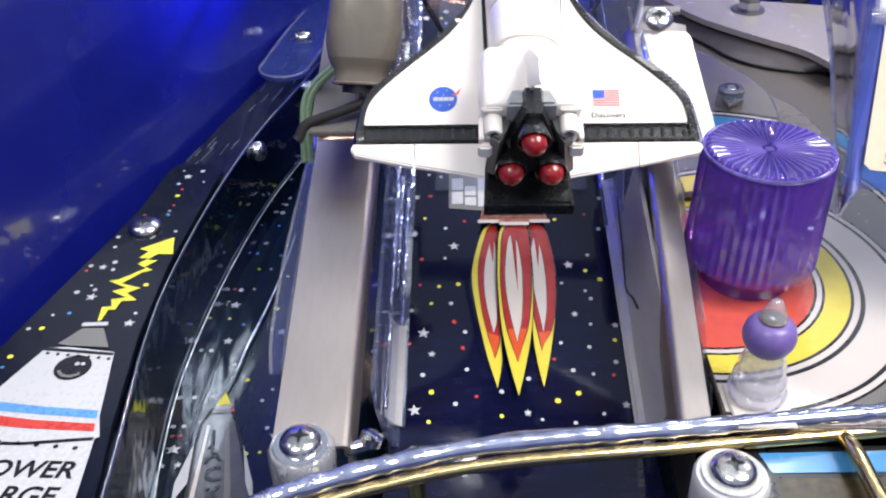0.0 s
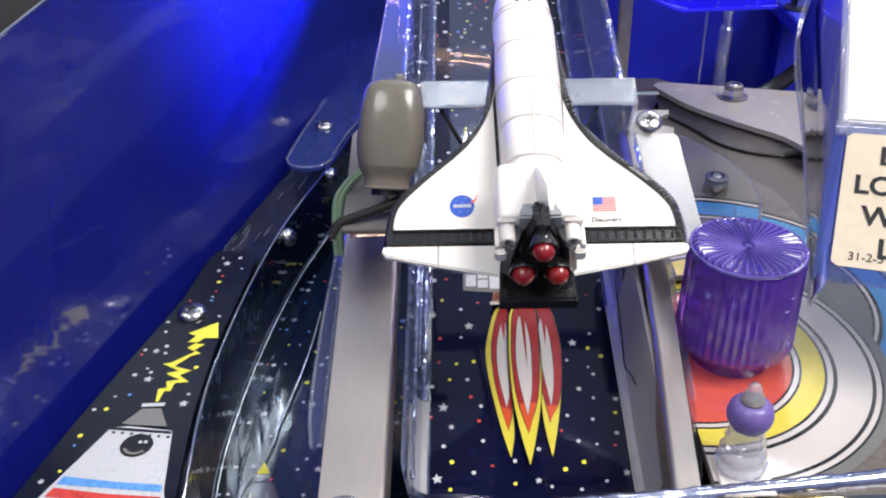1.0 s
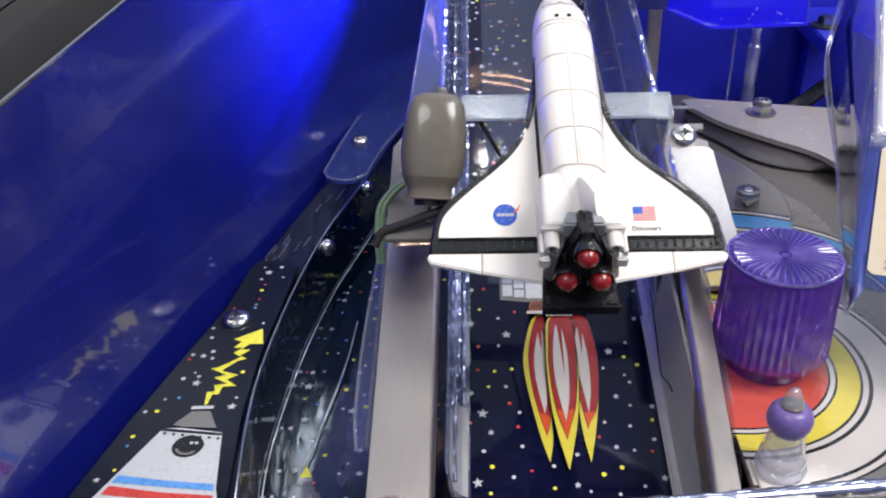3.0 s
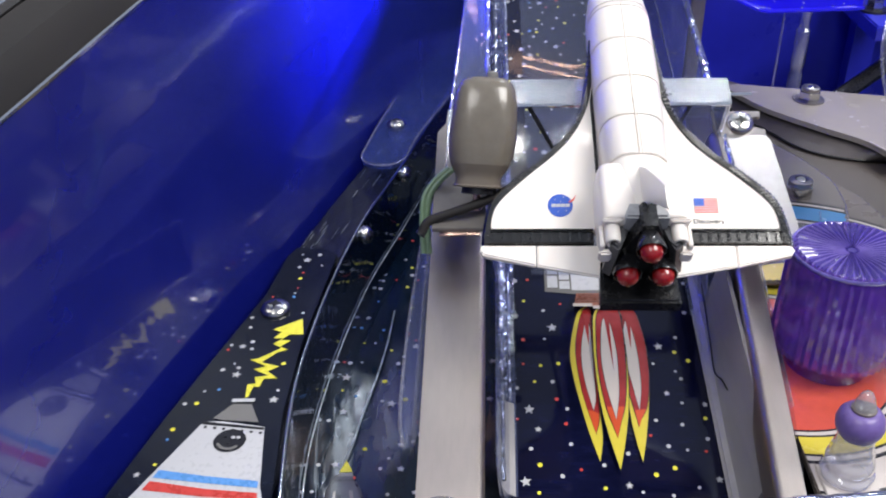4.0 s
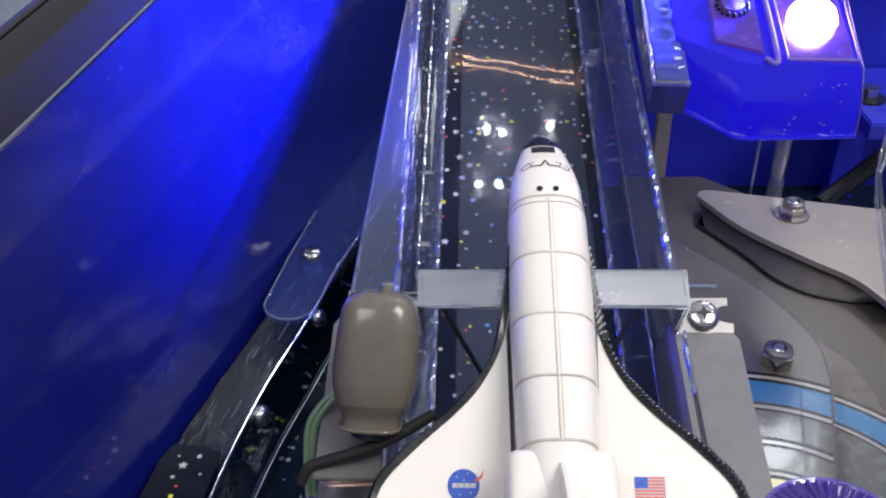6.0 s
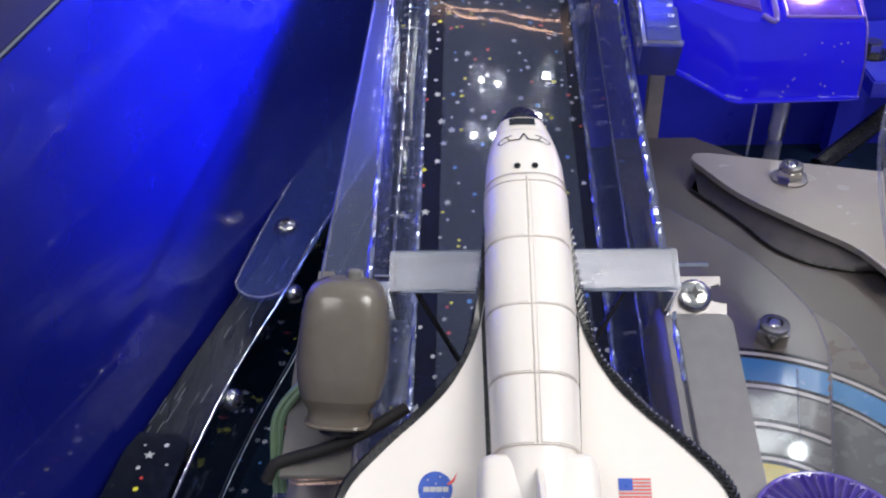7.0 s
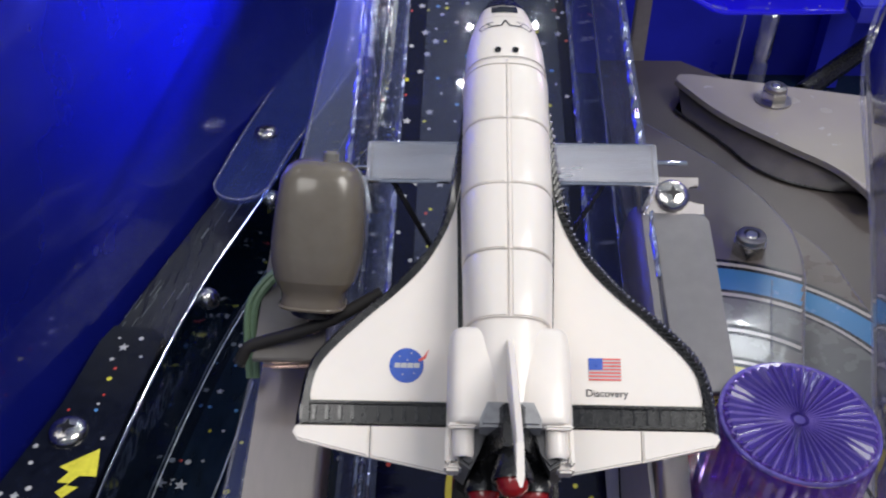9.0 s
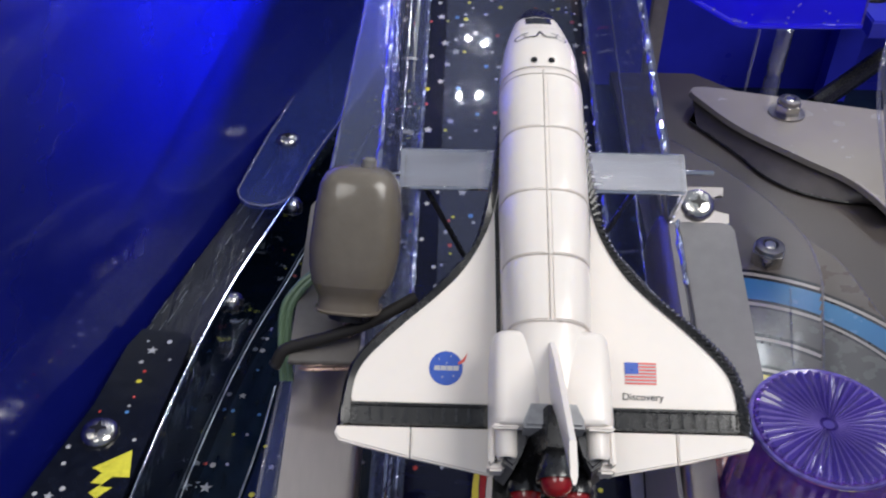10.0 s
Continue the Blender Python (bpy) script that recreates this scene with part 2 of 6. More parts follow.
M_COPPER = material("copper_wire", (0.62, 0.42, 0.34), 0.3, 0.8, vary=0.1)
M_PURPLE = material("purple_rubber", (0.165, 0.110, 0.33), 0.32, vary=0.1, sub=0.2)
M_TAN = material("tan_wood_post", (0.34, 0.30, 0.26), 0.5, vary=0.15, grain=200)
M_NAVY = material("dark_blue_panel", (0.020, 0.025, 0.47), 0.3, coat=0.3, vary=0.15, grain=60)
M_CLEAR = clear_material("clear_ramp_plastic", (0.88, 0.89, 0.95), 0.05, 0.9, 0.05, 0.085, (0.36, 0.42, 0.70), 0.05)
M_CLEARB = clear_material("clear_blue_tinted_plastic", (0.70, 0.76, 0.95), 0.06, 1.1, 0.1, 0.10, (0.12, 0.18, 0.6))
M_CLEARV = clear_material("clear_violet_plastic", (0.66, 0.68, 0.96), 0.08, 2.0, 0.1, 0.46, (0.46, 0.48, 0.88))
M_LINER = clear_material("clear_liner_film", (0.90, 0.91, 0.95), 0.012, 0.9, 0.008, 0.035, (0.42, 0.47, 0.68))
M_EDGE = material("clear_cut_edge", (0.11, 0.12, 0.19), 0.08, coat=1.0, trans=0.3, vary=0.3, grain=300, bump=0.35, bump_scale=260, ior=1.9)
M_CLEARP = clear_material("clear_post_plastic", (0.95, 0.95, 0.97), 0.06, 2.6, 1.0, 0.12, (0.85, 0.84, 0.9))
M_CLEARS = clear_material("clear_side_plastic", (0.88, 0.89, 0.93), 0.08, 2.4, 0.12, 0.46, (0.62, 0.64, 0.78))
M_CLEARW = clear_material("hazy_clear_plastic", (0.93, 0.93, 0.95), 0.06, 2.4, 1.0, 0.25, (0.74, 0.74, 0.78))
M_DOME = clear_material("purple_lens_plastic", (0.60, 0.40, 0.92), 0.08, 2.2, 0.08, 0.27, (0.25, 0.10, 0.64))
M_DOMEBASE = clear_material("thin_purple_plastic", (0.62, 0.34, 0.80), 0.08, 2.0, 0.3, 0.22, (0.26, 0.08, 0.42))
M_DOMETOP = material("purple_lens_top", (0.080, 0.050, 0.36), 0.07, coat=1.0, trans=0.4, vary=0.05, grain=400, rough_vary=0.05, ior=1.45)
M_DOMERIM = material("glossy_purple_edge", (0.16, 0.12, 0.50), 0.08, coat=1.0, trans=0.3, vary=0.4, grain=500, bump=0.5, bump_scale=420)
M_SCRATCH = material("pale_scratch", (0.11, 0.12, 0.13), 0.4)
M_GLINT = material("painted_glint", (0.42, 0.46, 0.50), 0.22, 0.4, vary=0.5, grain=260)
M_LENSLIT = material("lit_violet_lens", (0.035, 0.014, 0.28), 0.25, coat=0.3, vary=0.3, grain=500)
M_LENSLIT.node_tree.nodes["Principled BSDF"].inputs["Emission Color"].default_value = (0.42, 0.16, 1.0, 1)
M_LENSLIT.node_tree.nodes["Principled BSDF"].inputs["Emission Strength"].default_value = 0.10
M_SPOKE = material("bright_violet_flute", (0.27, 0.20, 0.66), 0.06, coat=0.8, trans=0.35, vary=0.15, grain=600, ior=1.45)
M_LENS = material("blue_lens_plastic", (0.020, 0.008, 0.40), 0.12, coat=0.5, trans=0.35, vary=0.06, grain=200, ior=1.45)
M_LENS.node_tree.nodes["Principled BSDF"].inputs["Emission Color"].default_value = (0.01, 0.012, 1.0, 1)
M_LENS.node_tree.nodes["Principled BSDF"].inputs["Emission Strength"].default_value = 0.28
M_SIDELENS = clear_material("tinted_side_lens", (0.20, 0.24, 0.50), 0.06, 1.6, 0.3, 0.55, (0.10, 0.12, 0.42))
M_WARMTUBE = glow_material("warm_light_tube", (1.0, 0.62, 0.38), 9.0)
M_LAMPGLOW = glow_material("lit_lamp", (1.0, 0.66, 0.95), 30.0)


# ---------- mesh helpers ----------
def thing(name, at, label, category, group="", kind=""):
    ob = new(name)
    ob.empty_display_size = 0.005
    ob.location = at
    return tagged(ob, label, category, group, kind)


def part(name, bm, mat, parent=None, label="", smooth=False):
    """One bmesh, in world metres, as one mesh object under a thing or a part."""
    me = bpy.data.meshes.new(name)
    bmesh.ops.recalc_face_normals(bm, faces=bm.faces[:])
    if smooth:
        for f in bm.faces:
            f.smooth = True
    bm.to_mesh(me)
    bm.free()
    for m in mat if isinstance(mat, (list, tuple)) else [mat]:
        me.materials.append(m)
    if smooth:
        me.set_sharp_from_angle(angle=radians(38))
    ob = new(name, me)
    if parent:
        ob.parent = parent
        ob.matrix_parent_inverse = Matrix.Translation(-parent.location) if parent.type == "EMPTY" else Matrix()
    if label:
        ob["label"] = label
    return ob


def ident(p):
    return Vector(p)


def prism(poly, z0, z1, to=ident, bevel=0.0, bm=None):
    """A plate from a polygon (x, y) between two heights, laid by to()."""
    bm = bm or bmesh.new()
    lo = [bm.verts.new(to((x, y, z0))) for x, y in poly]
    hi = [bm.verts.new(to((x, y, z1))) for x, y in poly]
    n = len(poly)
    caps = [bm.faces.new(hi), bm.faces.new(lo[::-1])]
    for i in range(n):
        bm.faces.new((lo[i], lo[(i + 1) % n], hi[(i + 1) % n], hi[i]))
    if bevel:
        bmesh.ops.bevel(bm, geom=list(caps[0].edges), offset=bevel, segments=2, affect="EDGES")
    return bm


def box(c, size, to=ident, bevel=0.0, bm=None):
    x, y, z = (s / 2 for s in size)
    bm = bm or bmesh.new()
    vs = [bm.verts.new(to((c[0] + i * x, c[1] + j * y, c[2] + k * z))) for k in (-1, 1) for i, j in ((-1, -1), (1, -1), (1, 1), (-1, 1))]
    fs = [bm.faces.new([vs[i] for i in f]) for f in ((3, 2, 1, 0), (4, 5, 6, 7), (0, 1, 5, 4), (1, 2, 6, 5), (2, 3, 7, 6), (3, 0, 4, 7))]
    if bevel:
        bmesh.ops.bevel(bm, geom=list({e for f in fs for e in f.edges}), offset=bevel, segments=2, affect="EDGES")
    return bm


def rings(sections, closed=True, cap=True, bm=None):
    """Skin a row of rings of points."""
    bm = bm or bmesh.new()
    rows = [[bm.verts.new(p) for p in sec] for sec in sections]
    n = len(rows[0])
    for a, b in zip(rows, rows[1:]):
        for i in range(n if closed else n - 1):
            bm.faces.new((a[i], a[(i + 1) % n], b[(i + 1) % n], b[i]))
    if cap and closed:
        bm.faces.new(rows[0][::-1])
        bm.faces.new(rows[-1])
    return bm


def lathe(profile, to=ident, n=24, bm=None):
    """A turned shape from (radius, height) pairs."""
    return rings([[to((r * math.cos(2 * math.pi * i / n), r * math.sin(2 * math.pi * i / n), h)) for i in range(n)] for r, h in profile], bm=bm)


def at(p, axis=(0, 0, 1)):
    """A frame at p whose height runs along axis."""
    m = Vector(axis).normalized().to_track_quat("Z", "Y").to_matrix()
    return lambda q: Vector(p) + m @ Vector(q)


def smooth_path(pts, steps=8):
    """A Catmull-Rom line through points."""
    pts = [Vector(p) for p in pts]
    ext = [2 * pts[0] - pts[1]] + pts + [2 * pts[-1] - pts[-2]]
    out = []
    for i in range(1, len(ext) - 2):
        a, b, c, d = ext[i - 1 : i + 3]
        for k in range(steps):
            t = k / steps
            out.append(0.5 * (2 * b + (c - a) * t + (2 * a - 5 * b + 4 * c - d) * t * t + (3 * b - a - 3 * c + d) * t**3))
    return out + [pts[-1]]


def tube(pts, r, n=10, bm=None, taper=None):
    pts = [Vector(p) for p in pts]
    secs = []
    side = None
    for i, p in enumerate(pts):
        d = (pts[min(i + 1, len(pts) - 1)] - pts[max(i - 1, 0)]).normalized()
        if side is None:
            side = d.orthogonal().normalized()
        side = (side - d * side.dot(d)).normalized()
        up = d.cross(side)
        rr = r if taper is None else r * taper(i / (len(pts) - 1))
        secs.append([p + rr * (math.cos(2 * math.pi * k / n) * side + math.sin(2 * math.pi * k / n) * up) for k in range(n)])
    return rings(secs, bm=bm)


def strip_wall(pts, thick, z0, z1, bm=None):
    """An upright band of sheet metal along a line (x, y)."""
    bm = bm or bmesh.new()
    pts = [Vector((p[0], p[1], 0)) for p in pts]
    secs = []
    for i, p in enumerate(pts):
        d = (pts[min(i + 1, len(pts) - 1)] - pts[max(i - 1, 0)]).normalized()
        s = Vector((d.y, -d.x, 0)) * thick / 2
        secs.append([p - s + Vector((0, 0, z0)), p + s + Vector((0, 0, z0)), p + s + Vector((0, 0, z1)), p - s + Vector((0, 0, z1))])
    return rings(secs, bm=bm)


def disc_poly(cx, cy, r, n=24, a0=0.0, a1=360.0):
    full = abs(a1 - a0) >= 359.9
    return [(cx + r * math.cos(radians(a0 + (a1 - a0) * i / (n if full else n - 1))), cy + r * math.sin(radians(a0 + (a1 - a0) * i / (n if full else n - 1)))) for i in range(n)]


def star_poly(cx, cy, r, turn=0.0):
    return [(cx + (r if k % 2 == 0 else r * 0.42) * math.cos(radians(90 + turn + 36 * k)), cy + (r if k % 2 == 0 else r * 0.42) * math.sin(radians(90 + turn + 36 * k))) for k in range(10)]


def flat(poly, z, to=ident, bm=None, slot=0):
    bm = bm or bmesh.new()
    f = bm.faces.new([bm.verts.new(to((x, y, z))) for x, y in poly])
    f.material_index = slot
    return bm


def band(outer, inner, z, to=ident, bm=None, slot=0):
    """A flat ring between two outlines with the same number of points."""
    bm = bm or bmesh.new()
    a = [bm.verts.new(to((x, y, z))) for x, y in outer]
    b = [bm.verts.new(to((x, y, z))) for x, y in inner]
    n = len(a)
    for i in range(n - 1):
        bm.faces.new((a[i], a[i + 1], b[i + 1], b[i])).material_index = slot
    return bm


def inside(p, poly):
    x, y = p
    hit = False
    for (x0, y0), (x1, y1) in zip(poly, poly[1:] + poly[:1]):
        if (y0 > y) != (y1 > y) and x < x0 + (y - y0) / (y1 - y0) * (x1 - x0):
            hit = not hit
    return hit


INKS = [M_STARW, M_STARY, M_STARR, M_STARB]


def star_field(name, region, count, z, to, parent, seed, label, holes=(), big=0.0016, fixed=(), share=0.26):
    """Printed stars and dots scattered over a region."""
    rnd = random.Random(seed)
    xs, ys = [p[0] for p in region], [p[1] for p in region]
    bm = bmesh.new()
    placed = []
    for x, y in fixed:
        placed.append((x, y, big))
        flat(star_poly(x, y, big, rnd.uniform(-12, 12)), z, to, bm, 0)
    tries = 0
    while len(placed) < count and tries < count * 60:
        tries += 1
        x, y = rnd.uniform(min(xs), max(xs)), rnd.uniform(min(ys), max(ys))
        if not inside((x, y), region) or any(inside((x, y), h) for h in holes):
            continue
        kind = rnd.random()
        r = big * rnd.uniform(0.5, 0.95) if kind < share else big * rnd.choice((0.26, 0.32, 0.38, 0.46))
        if any((x - a) ** 2 + (y - b) ** 2 < (r + c + big * 0.4) ** 2 for a, b, c in placed):
            continue
        placed.append((x, y, r))
        if kind < share:
            flat(star_poly(x, y, r, rnd.uniform(-15, 15)), z, to, bm, 0)
        else:
            flat(disc_poly(x, y, r, 9), z, to, bm, rnd.choice((0, 0, 0, 1, 1, 2, 3)))
    ob = part(name, bm, INKS, parent, label)
    ob["kind"] = "stuff"
    return ob


def lettering(name, text, size, place, mat, parent, extrude=0.00005, align="CENTER", shear=0.0, bold=0.0):
    cu = bpy.data.curves.new(name, "FONT")
    cu.body, cu.size, cu.extrude, cu.align_x, cu.align_y, cu.shear, cu.offset = text, size, extrude, align, "CENTER", shear, bold
    cu.materials.append(mat)
    ob = new(name, cu)
    ob.parent = parent
    inv = Matrix.Translation(-parent.location) if parent.type == "EMPTY" else Matrix()
    ob.matrix_parent_inverse = inv
    ob.matrix_basis = place
    return ob


# ---------- the plan ----------
FLOOR = 0.0055          # playfield
RISE = 0.24             # slope of the ramp


def ramp_z(y):
    return 0.0213 + RISE * (y - 0.1046)


RAMP_N = Vector((0, -RISE, 1)).normalized()


def on_ramp(p):
    """x and y in plan, height square to the ramp's sheet."""
    return Vector((p[0], p[1], ramp_z(p[1]))) + RAMP_N * p[2]


WALL_N = Vector((0.970, -0.243, 0)).normalized()
WALL_P = Vector((-0.0745, 0.2353, 0))
WALL_D = Vector((0.243, 0.970, 0)).normalized()


def wall_pt(y, z, off=0.0):
    """A point of the blue cabinet side at that y and height, off metres into the cabinet."""
    s = (y - WALL_P.y) / WALL_D.y
    return WALL_P + WALL_D * s + WALL_N * off + Vector((0, 0, z))


# ---------- setting ----------
bm = box((0.06, 0.16, FLOOR - 0.006), (0.56, 0.91, 0.012))
field = tagged(part("floor", bm, M_FIELD), "glossy black pinball playfield printed with small stars", "playfield", kind="structure")

RAIL = 0.157            # rise of the cabinet's upper edge along y


def rail_z(y):
    return 0.1206 + RAIL * (y - 0.07)


ys = [-0.29, 0.609]
secs = []
for y in ys:
    zt = rail_z(y)
    secs.append([wall_pt(y, -0.02), wall_pt(y, zt), wall_pt(y, zt) - WALL_N * 0.018, wall_pt(y, -0.02) - WALL_N * 0.018])
side = tagged(part("wall_west", rings(secs), M_WALL), "glossy royal blue painted cabinet side wall", "wall", kind="structure")
rail = thing("cabinet_side_rail", wall_pt(0.1, rail_z(0.1)), "black glass channel with a polished steel side rail on the cabinet", "rail")


def rail_bar(name, prof, mat, label=""):
    secs = [[wall_pt(y, rail_z(y) + dz) - WALL_N * dx for dx, dz in prof] for y in ys]
    return part(name, rings(secs), mat, rail, label, True)


rail_bar("channel_lip", [(-0.0003, -0.0002), (-0.0003, 0.0004), (0.0003, 0.0006), (0.0005, -0.0002)], M_CHROME, "bright thin edge strip")
rail_bar("glass_channel", [(0.0005, 0.0002), (0.0005, 0.0014), (0.004, 0.0075), (0.0120, 0.0085), (0.0135, 0.0)], M_RUBBER, "black plastic glass channel")
rail_bar("steel_rail", [(0.0125, 0.0), (0.0125, 0.0105), (0.0145, 0.0125), (0.026, 0.0125), (0.029, 0.0100), (0.029, -0.03), (0.0275, -0.03), (0.0275, 0.0)], M_CHROME, "polished steel rail")

# other cabinet sides, plain, to close the place
for name, c, size in (("wall_east", (0.335, 0.16, 0.06), (0.012, 0.9, 0.16)), ("wall_north", (0.18, 0.615, 0.09), (0.34, 0.012, 0.20)), ("wall_south", (0.06, -0.302, 0.035), (0.58, 0.012, 0.10))):
    tagged(part(name, box(c, size), M_NAVY), "plain dark blue cabinet wall", "wall", kind="structure")

# printed stars of the left lane
lane = [(-0.079, 0.02), (-0.082, 0.08), (-0.081, 0.125), (-0.075, 0.165), (-0.066, 0.215), (-0.058, 0.26), (-0.05, 0.33), (-0.03, 0.33), (-0.03, 0.02)]
star_field("star_print", lane, 230, FLOOR + 0.00015, ident, field, 11, "printed white, yellow and red stars", big=0.0017,
           fixed=((-0.0749, 0.135), (-0.0821 + 0.004, 0.1361), (-0.0784, 0.0818)))
low = [(-0.036, -0.06), (0.034, -0.06), (0.034, 0.045), (-0.036, 0.045)]
star_field("star_print", low, 40, FLOOR + 0.00015, ident, field, 12, "printed stars in front of the ramp", big=0.0016)


# ---------- clear ramp ----------
def build_ramp():
    r = thing("ramp", on_ramp((0, 0.07, 0)), "clear plastic ball ramp with a black star-printed floor", "ramp")
    y0, y1 = 0.064, 0.46
    part("ramp_floor", prism([(-0.0265, y0), (0.0265, y0), (0.0265, y1), (-0.0265, y1)], -0.0012, 0.0, on_ramp), M_PRINT, r, "black floor sheet under clear gloss")
    # folded side walls in clear plastic, with rounded foot, leaning outwards, and a flange on the left
    for sgn, name in ((-1, "left"), (1, "right")):
        secs = []
        n = 26
        for i in range(n + 1):
            y = 0.135 + (y1 - 0.135) * i / n
            wob = 0.0003 * math.sin(i * 1.7 + sgn)
            prof = [(0.0248, 0.0006), (0.0262, 0.0012), (0.0275, 0.0035), (0.0290, 0.012), (0.0305, 0.024), (0.0318 + wob, 0.0365), (0.0324, 0.0385), (0.0332, 0.0392)]
            if sgn < 0:
                out = 0.0436 - 0.055 * max(0, y - 0.17)
                prof += [(0.5 * (0.0332 + out), 0.0394), (max(out, 0.0345), 0.0394)]
            else:
                prof += [(0.0337, 0.0394), (0.0340, 0.0394)]
            back = [(x + (0.0008 if h < 0.037 else 0), h - (0.0012 if h >= 0.037 else 0.0004)) for x, h in prof][::-1]
            secs.append([on_ramp((sgn * x, y, h)) for x, h in prof + back])
        part("side_wall", rings(secs), M_CLEAR, r, "", True)
        # short lower walls of the entry
        secs = []
        for i in range(9):
            y = 0.074 + (0.137 - 0.074) * i / 8
            prof = [(0.0250, 0.0006), (0.0266, 0.0014), (0.0282, 0.006), (0.0290, 0.014), (0.0296, 0.023)]
            back = [(x + 0.0009, h) for x, h in prof][::-1]
            secs.append([on_ramp((sgn * x, y, h)) for x, h in prof + back])
        part("entry_wall", rings(secs), M_CLEAR if sgn < 0 else M_ENTRY, r, "upright wall of the entry", True)
        # bright rolled rim, shiny bends and creases that catch the lamps in dashes
        for nm, x, h, rad, text in (("rim", 0.0326, 0.0390, 0.0009, "bright rolled edge"), ("foot_bend", 0.0256, 0.0010, 0.0009, "shiny bend at the foot of the wall"), ("wall_crease", 0.0297, 0.0190, 0.0003, "pressed crease in the wall")):
            rnd = random.Random(int(h * 10000) + sgn)
            fat = [rnd.uniform(0.6, 1.1) for k in range(61)]
            line = [on_ramp((sgn * (x + 0.00005 * math.sin(i * 0.9)), 0.150 + 0.31 * i / 180, h + 0.0001 * math.sin(i * 1.3))) for i in range(181)]
            if nm == "wall_crease":
                part(nm, tube(line, rad, 6), M_EDGE, r, text, True)
                continue
            bm = tube(line, rad, 6, taper=lambda t, fat=fat: fat[int(t * 60)])
            for v in bm.verts:
                v.co += Vector((rnd.uniform(-1, 1), rnd.uniform(-1, 1), rnd.uniform(-1, 1))) * rad * 0.22
            part(nm, bm, M_SPARK, r, text).visible_shadow = False
    # rough metal tubes added as the glint dashes of the entry's clear wall
    rnd = random.Random(8)
    for x, h, ya, yb in ((0.0266, 0.0016, 0.100, 0.150), (0.0279, 0.0060, 0.112, 0.150), (0.0286, 0.0100, 0.078, 0.150)):
        bm = tube([on_ramp((-x, ya + (yb - ya) * i / 50, h + 0.0001 * math.sin(i * 1.3))) for i in range(51)], 0.0005, 6)
        for v in bm.verts:
            v.co += Vector((rnd.uniform(-1, 1), rnd.uniform(-1, 1), rnd.uniform(-1, 1))) * 0.00012
        part("entry_glint", bm, M_SPARK, r, "added glint line in the clear wall").visible_shadow = False
    # inner clear liner sheet with its cut edge
    part("liner_sheet", prism([(-0.0195, 0.150), (0.0215, 0.150), (0.0215, 0.40), (-0.0195, 0.40)], 0.0007, 0.0011, on_ramp), M_LINER, r, "clear overlay sheet")
    part("flange_edge", tube([on_ramp((-max(0.0436 - 0.055 * max(0, 0.150 + 0.31 * i / 30 - 0.17), 0.0345), 0.150 + 0.31 * i / 30, 0.0394)) for i in range(31)], 0.0005, 6), M_EDGE, r, "bright cut edge of the flange", True).visible_shadow = False
    for sgn in (-1, 1):
        y_end = 0.1045 if sgn < 0 else 0.152
        secs = []
        for k in range(7):
            y = 0.0785 + (y_end - 0.0785) * k / 6
            xi = 0.0256
            w = 0.00025 * math.sin(k * 2.3)
            g = 1.0 if sgn < 0 else 1.15 + 0.30 * math.sin(k * 1.1 + 0.6)
            secs.append([on_ramp((sgn * x, y, h)) for x, h in ((xi, 0.0014), (xi + 0.0022 * g + w, 0.0026), (xi + 0.0036 * g + w, 0.0058 * g), (xi + 0.0034 * g + w, 0.0060 * g), (xi + 0.0019 * g + w, 0.0031), (xi, 0.0018))])
        part("ramp_flap", rings(secs), M_FLAP, r, "bent steel entry flap", True)
    part("entry_flap", prism([(-0.031, 0.040), (0.031, 0.040), (0.0275, 0.0785), (-0.0275, 0.0785)], 0.0, 0.0006, lambda p: Vector((p[0], p[1], FLOOR + 0.0007 + (ramp_z(0.0785) + 0.0006 - FLOOR - 0.0007) * (p[1] - 0.040) / 0.0385 + p[2]))), M_PRINT, r, "thin dark entry flap")
    # black tube paints the dark shade line of a bend in the steel
    part("wall_crease", tube(smooth_path([on_ramp(p) for p in ((0.0279, 0.1420, 0.0062), (0.0272, 0.1220, 0.0050), (0.0269, 0.1135, 0.0042), (0.0276, 0.1090, 0.0066), (0.0280, 0.1050, 0.0080))], 6), 0.00022, 6), M_INKBLK, r, "black line painting the shade in a bent steel crease", True)
    # prints
    ship = [(-0.0160, 0.143), (0.0175, 0.143), (0.0165, 0.19), (-0.0150, 0.19)]
    upper = [(-0.0250, 0.153), (0.0250, 0.153), (0.0250, 0.45), (-0.0250, 0.45)]
    white = ((-0.0166, 0.1370), (-0.0151, 0.1127), (-0.0117, 0.1043), (-0.0215, 0.0925), (-0.0114, 0.0939), (-0.0140, 0.0850), (0.0051, 0.0810), (0.0123, 0.0802), (0.0129, 0.0936), (0.0172, 0.0999), (0.0229, 0.0958), (0.0174, 0.0926), (0.0107, 0.1011), (0.0122, 0.1187), (0.0194, 0.1276), (0.0189, 0.1139), (0.0178, 0.1163), (0.0181, 0.1064), (0.0187, 0.0824), (0.0026, 0.0914), (-0.0246, 0.1106), (-0.0167, 0.1269), (-0.0036, 0.0881))
    yellow = ((-0.0221, 0.1405), (-0.0133, 0.1186), (-0.0181, 0.1179), (-0.0199, 0.1127), (-0.0194, 0.0880), (-0.0199, 0.0805), (-0.0038, 0.0819), (0.0088, 0.0857), (0.0136, 0.0876), (0.0233, 0.1018), (0.0217, 0.1198), (0.0184, 0.1226), (0.0120, 0.1398))
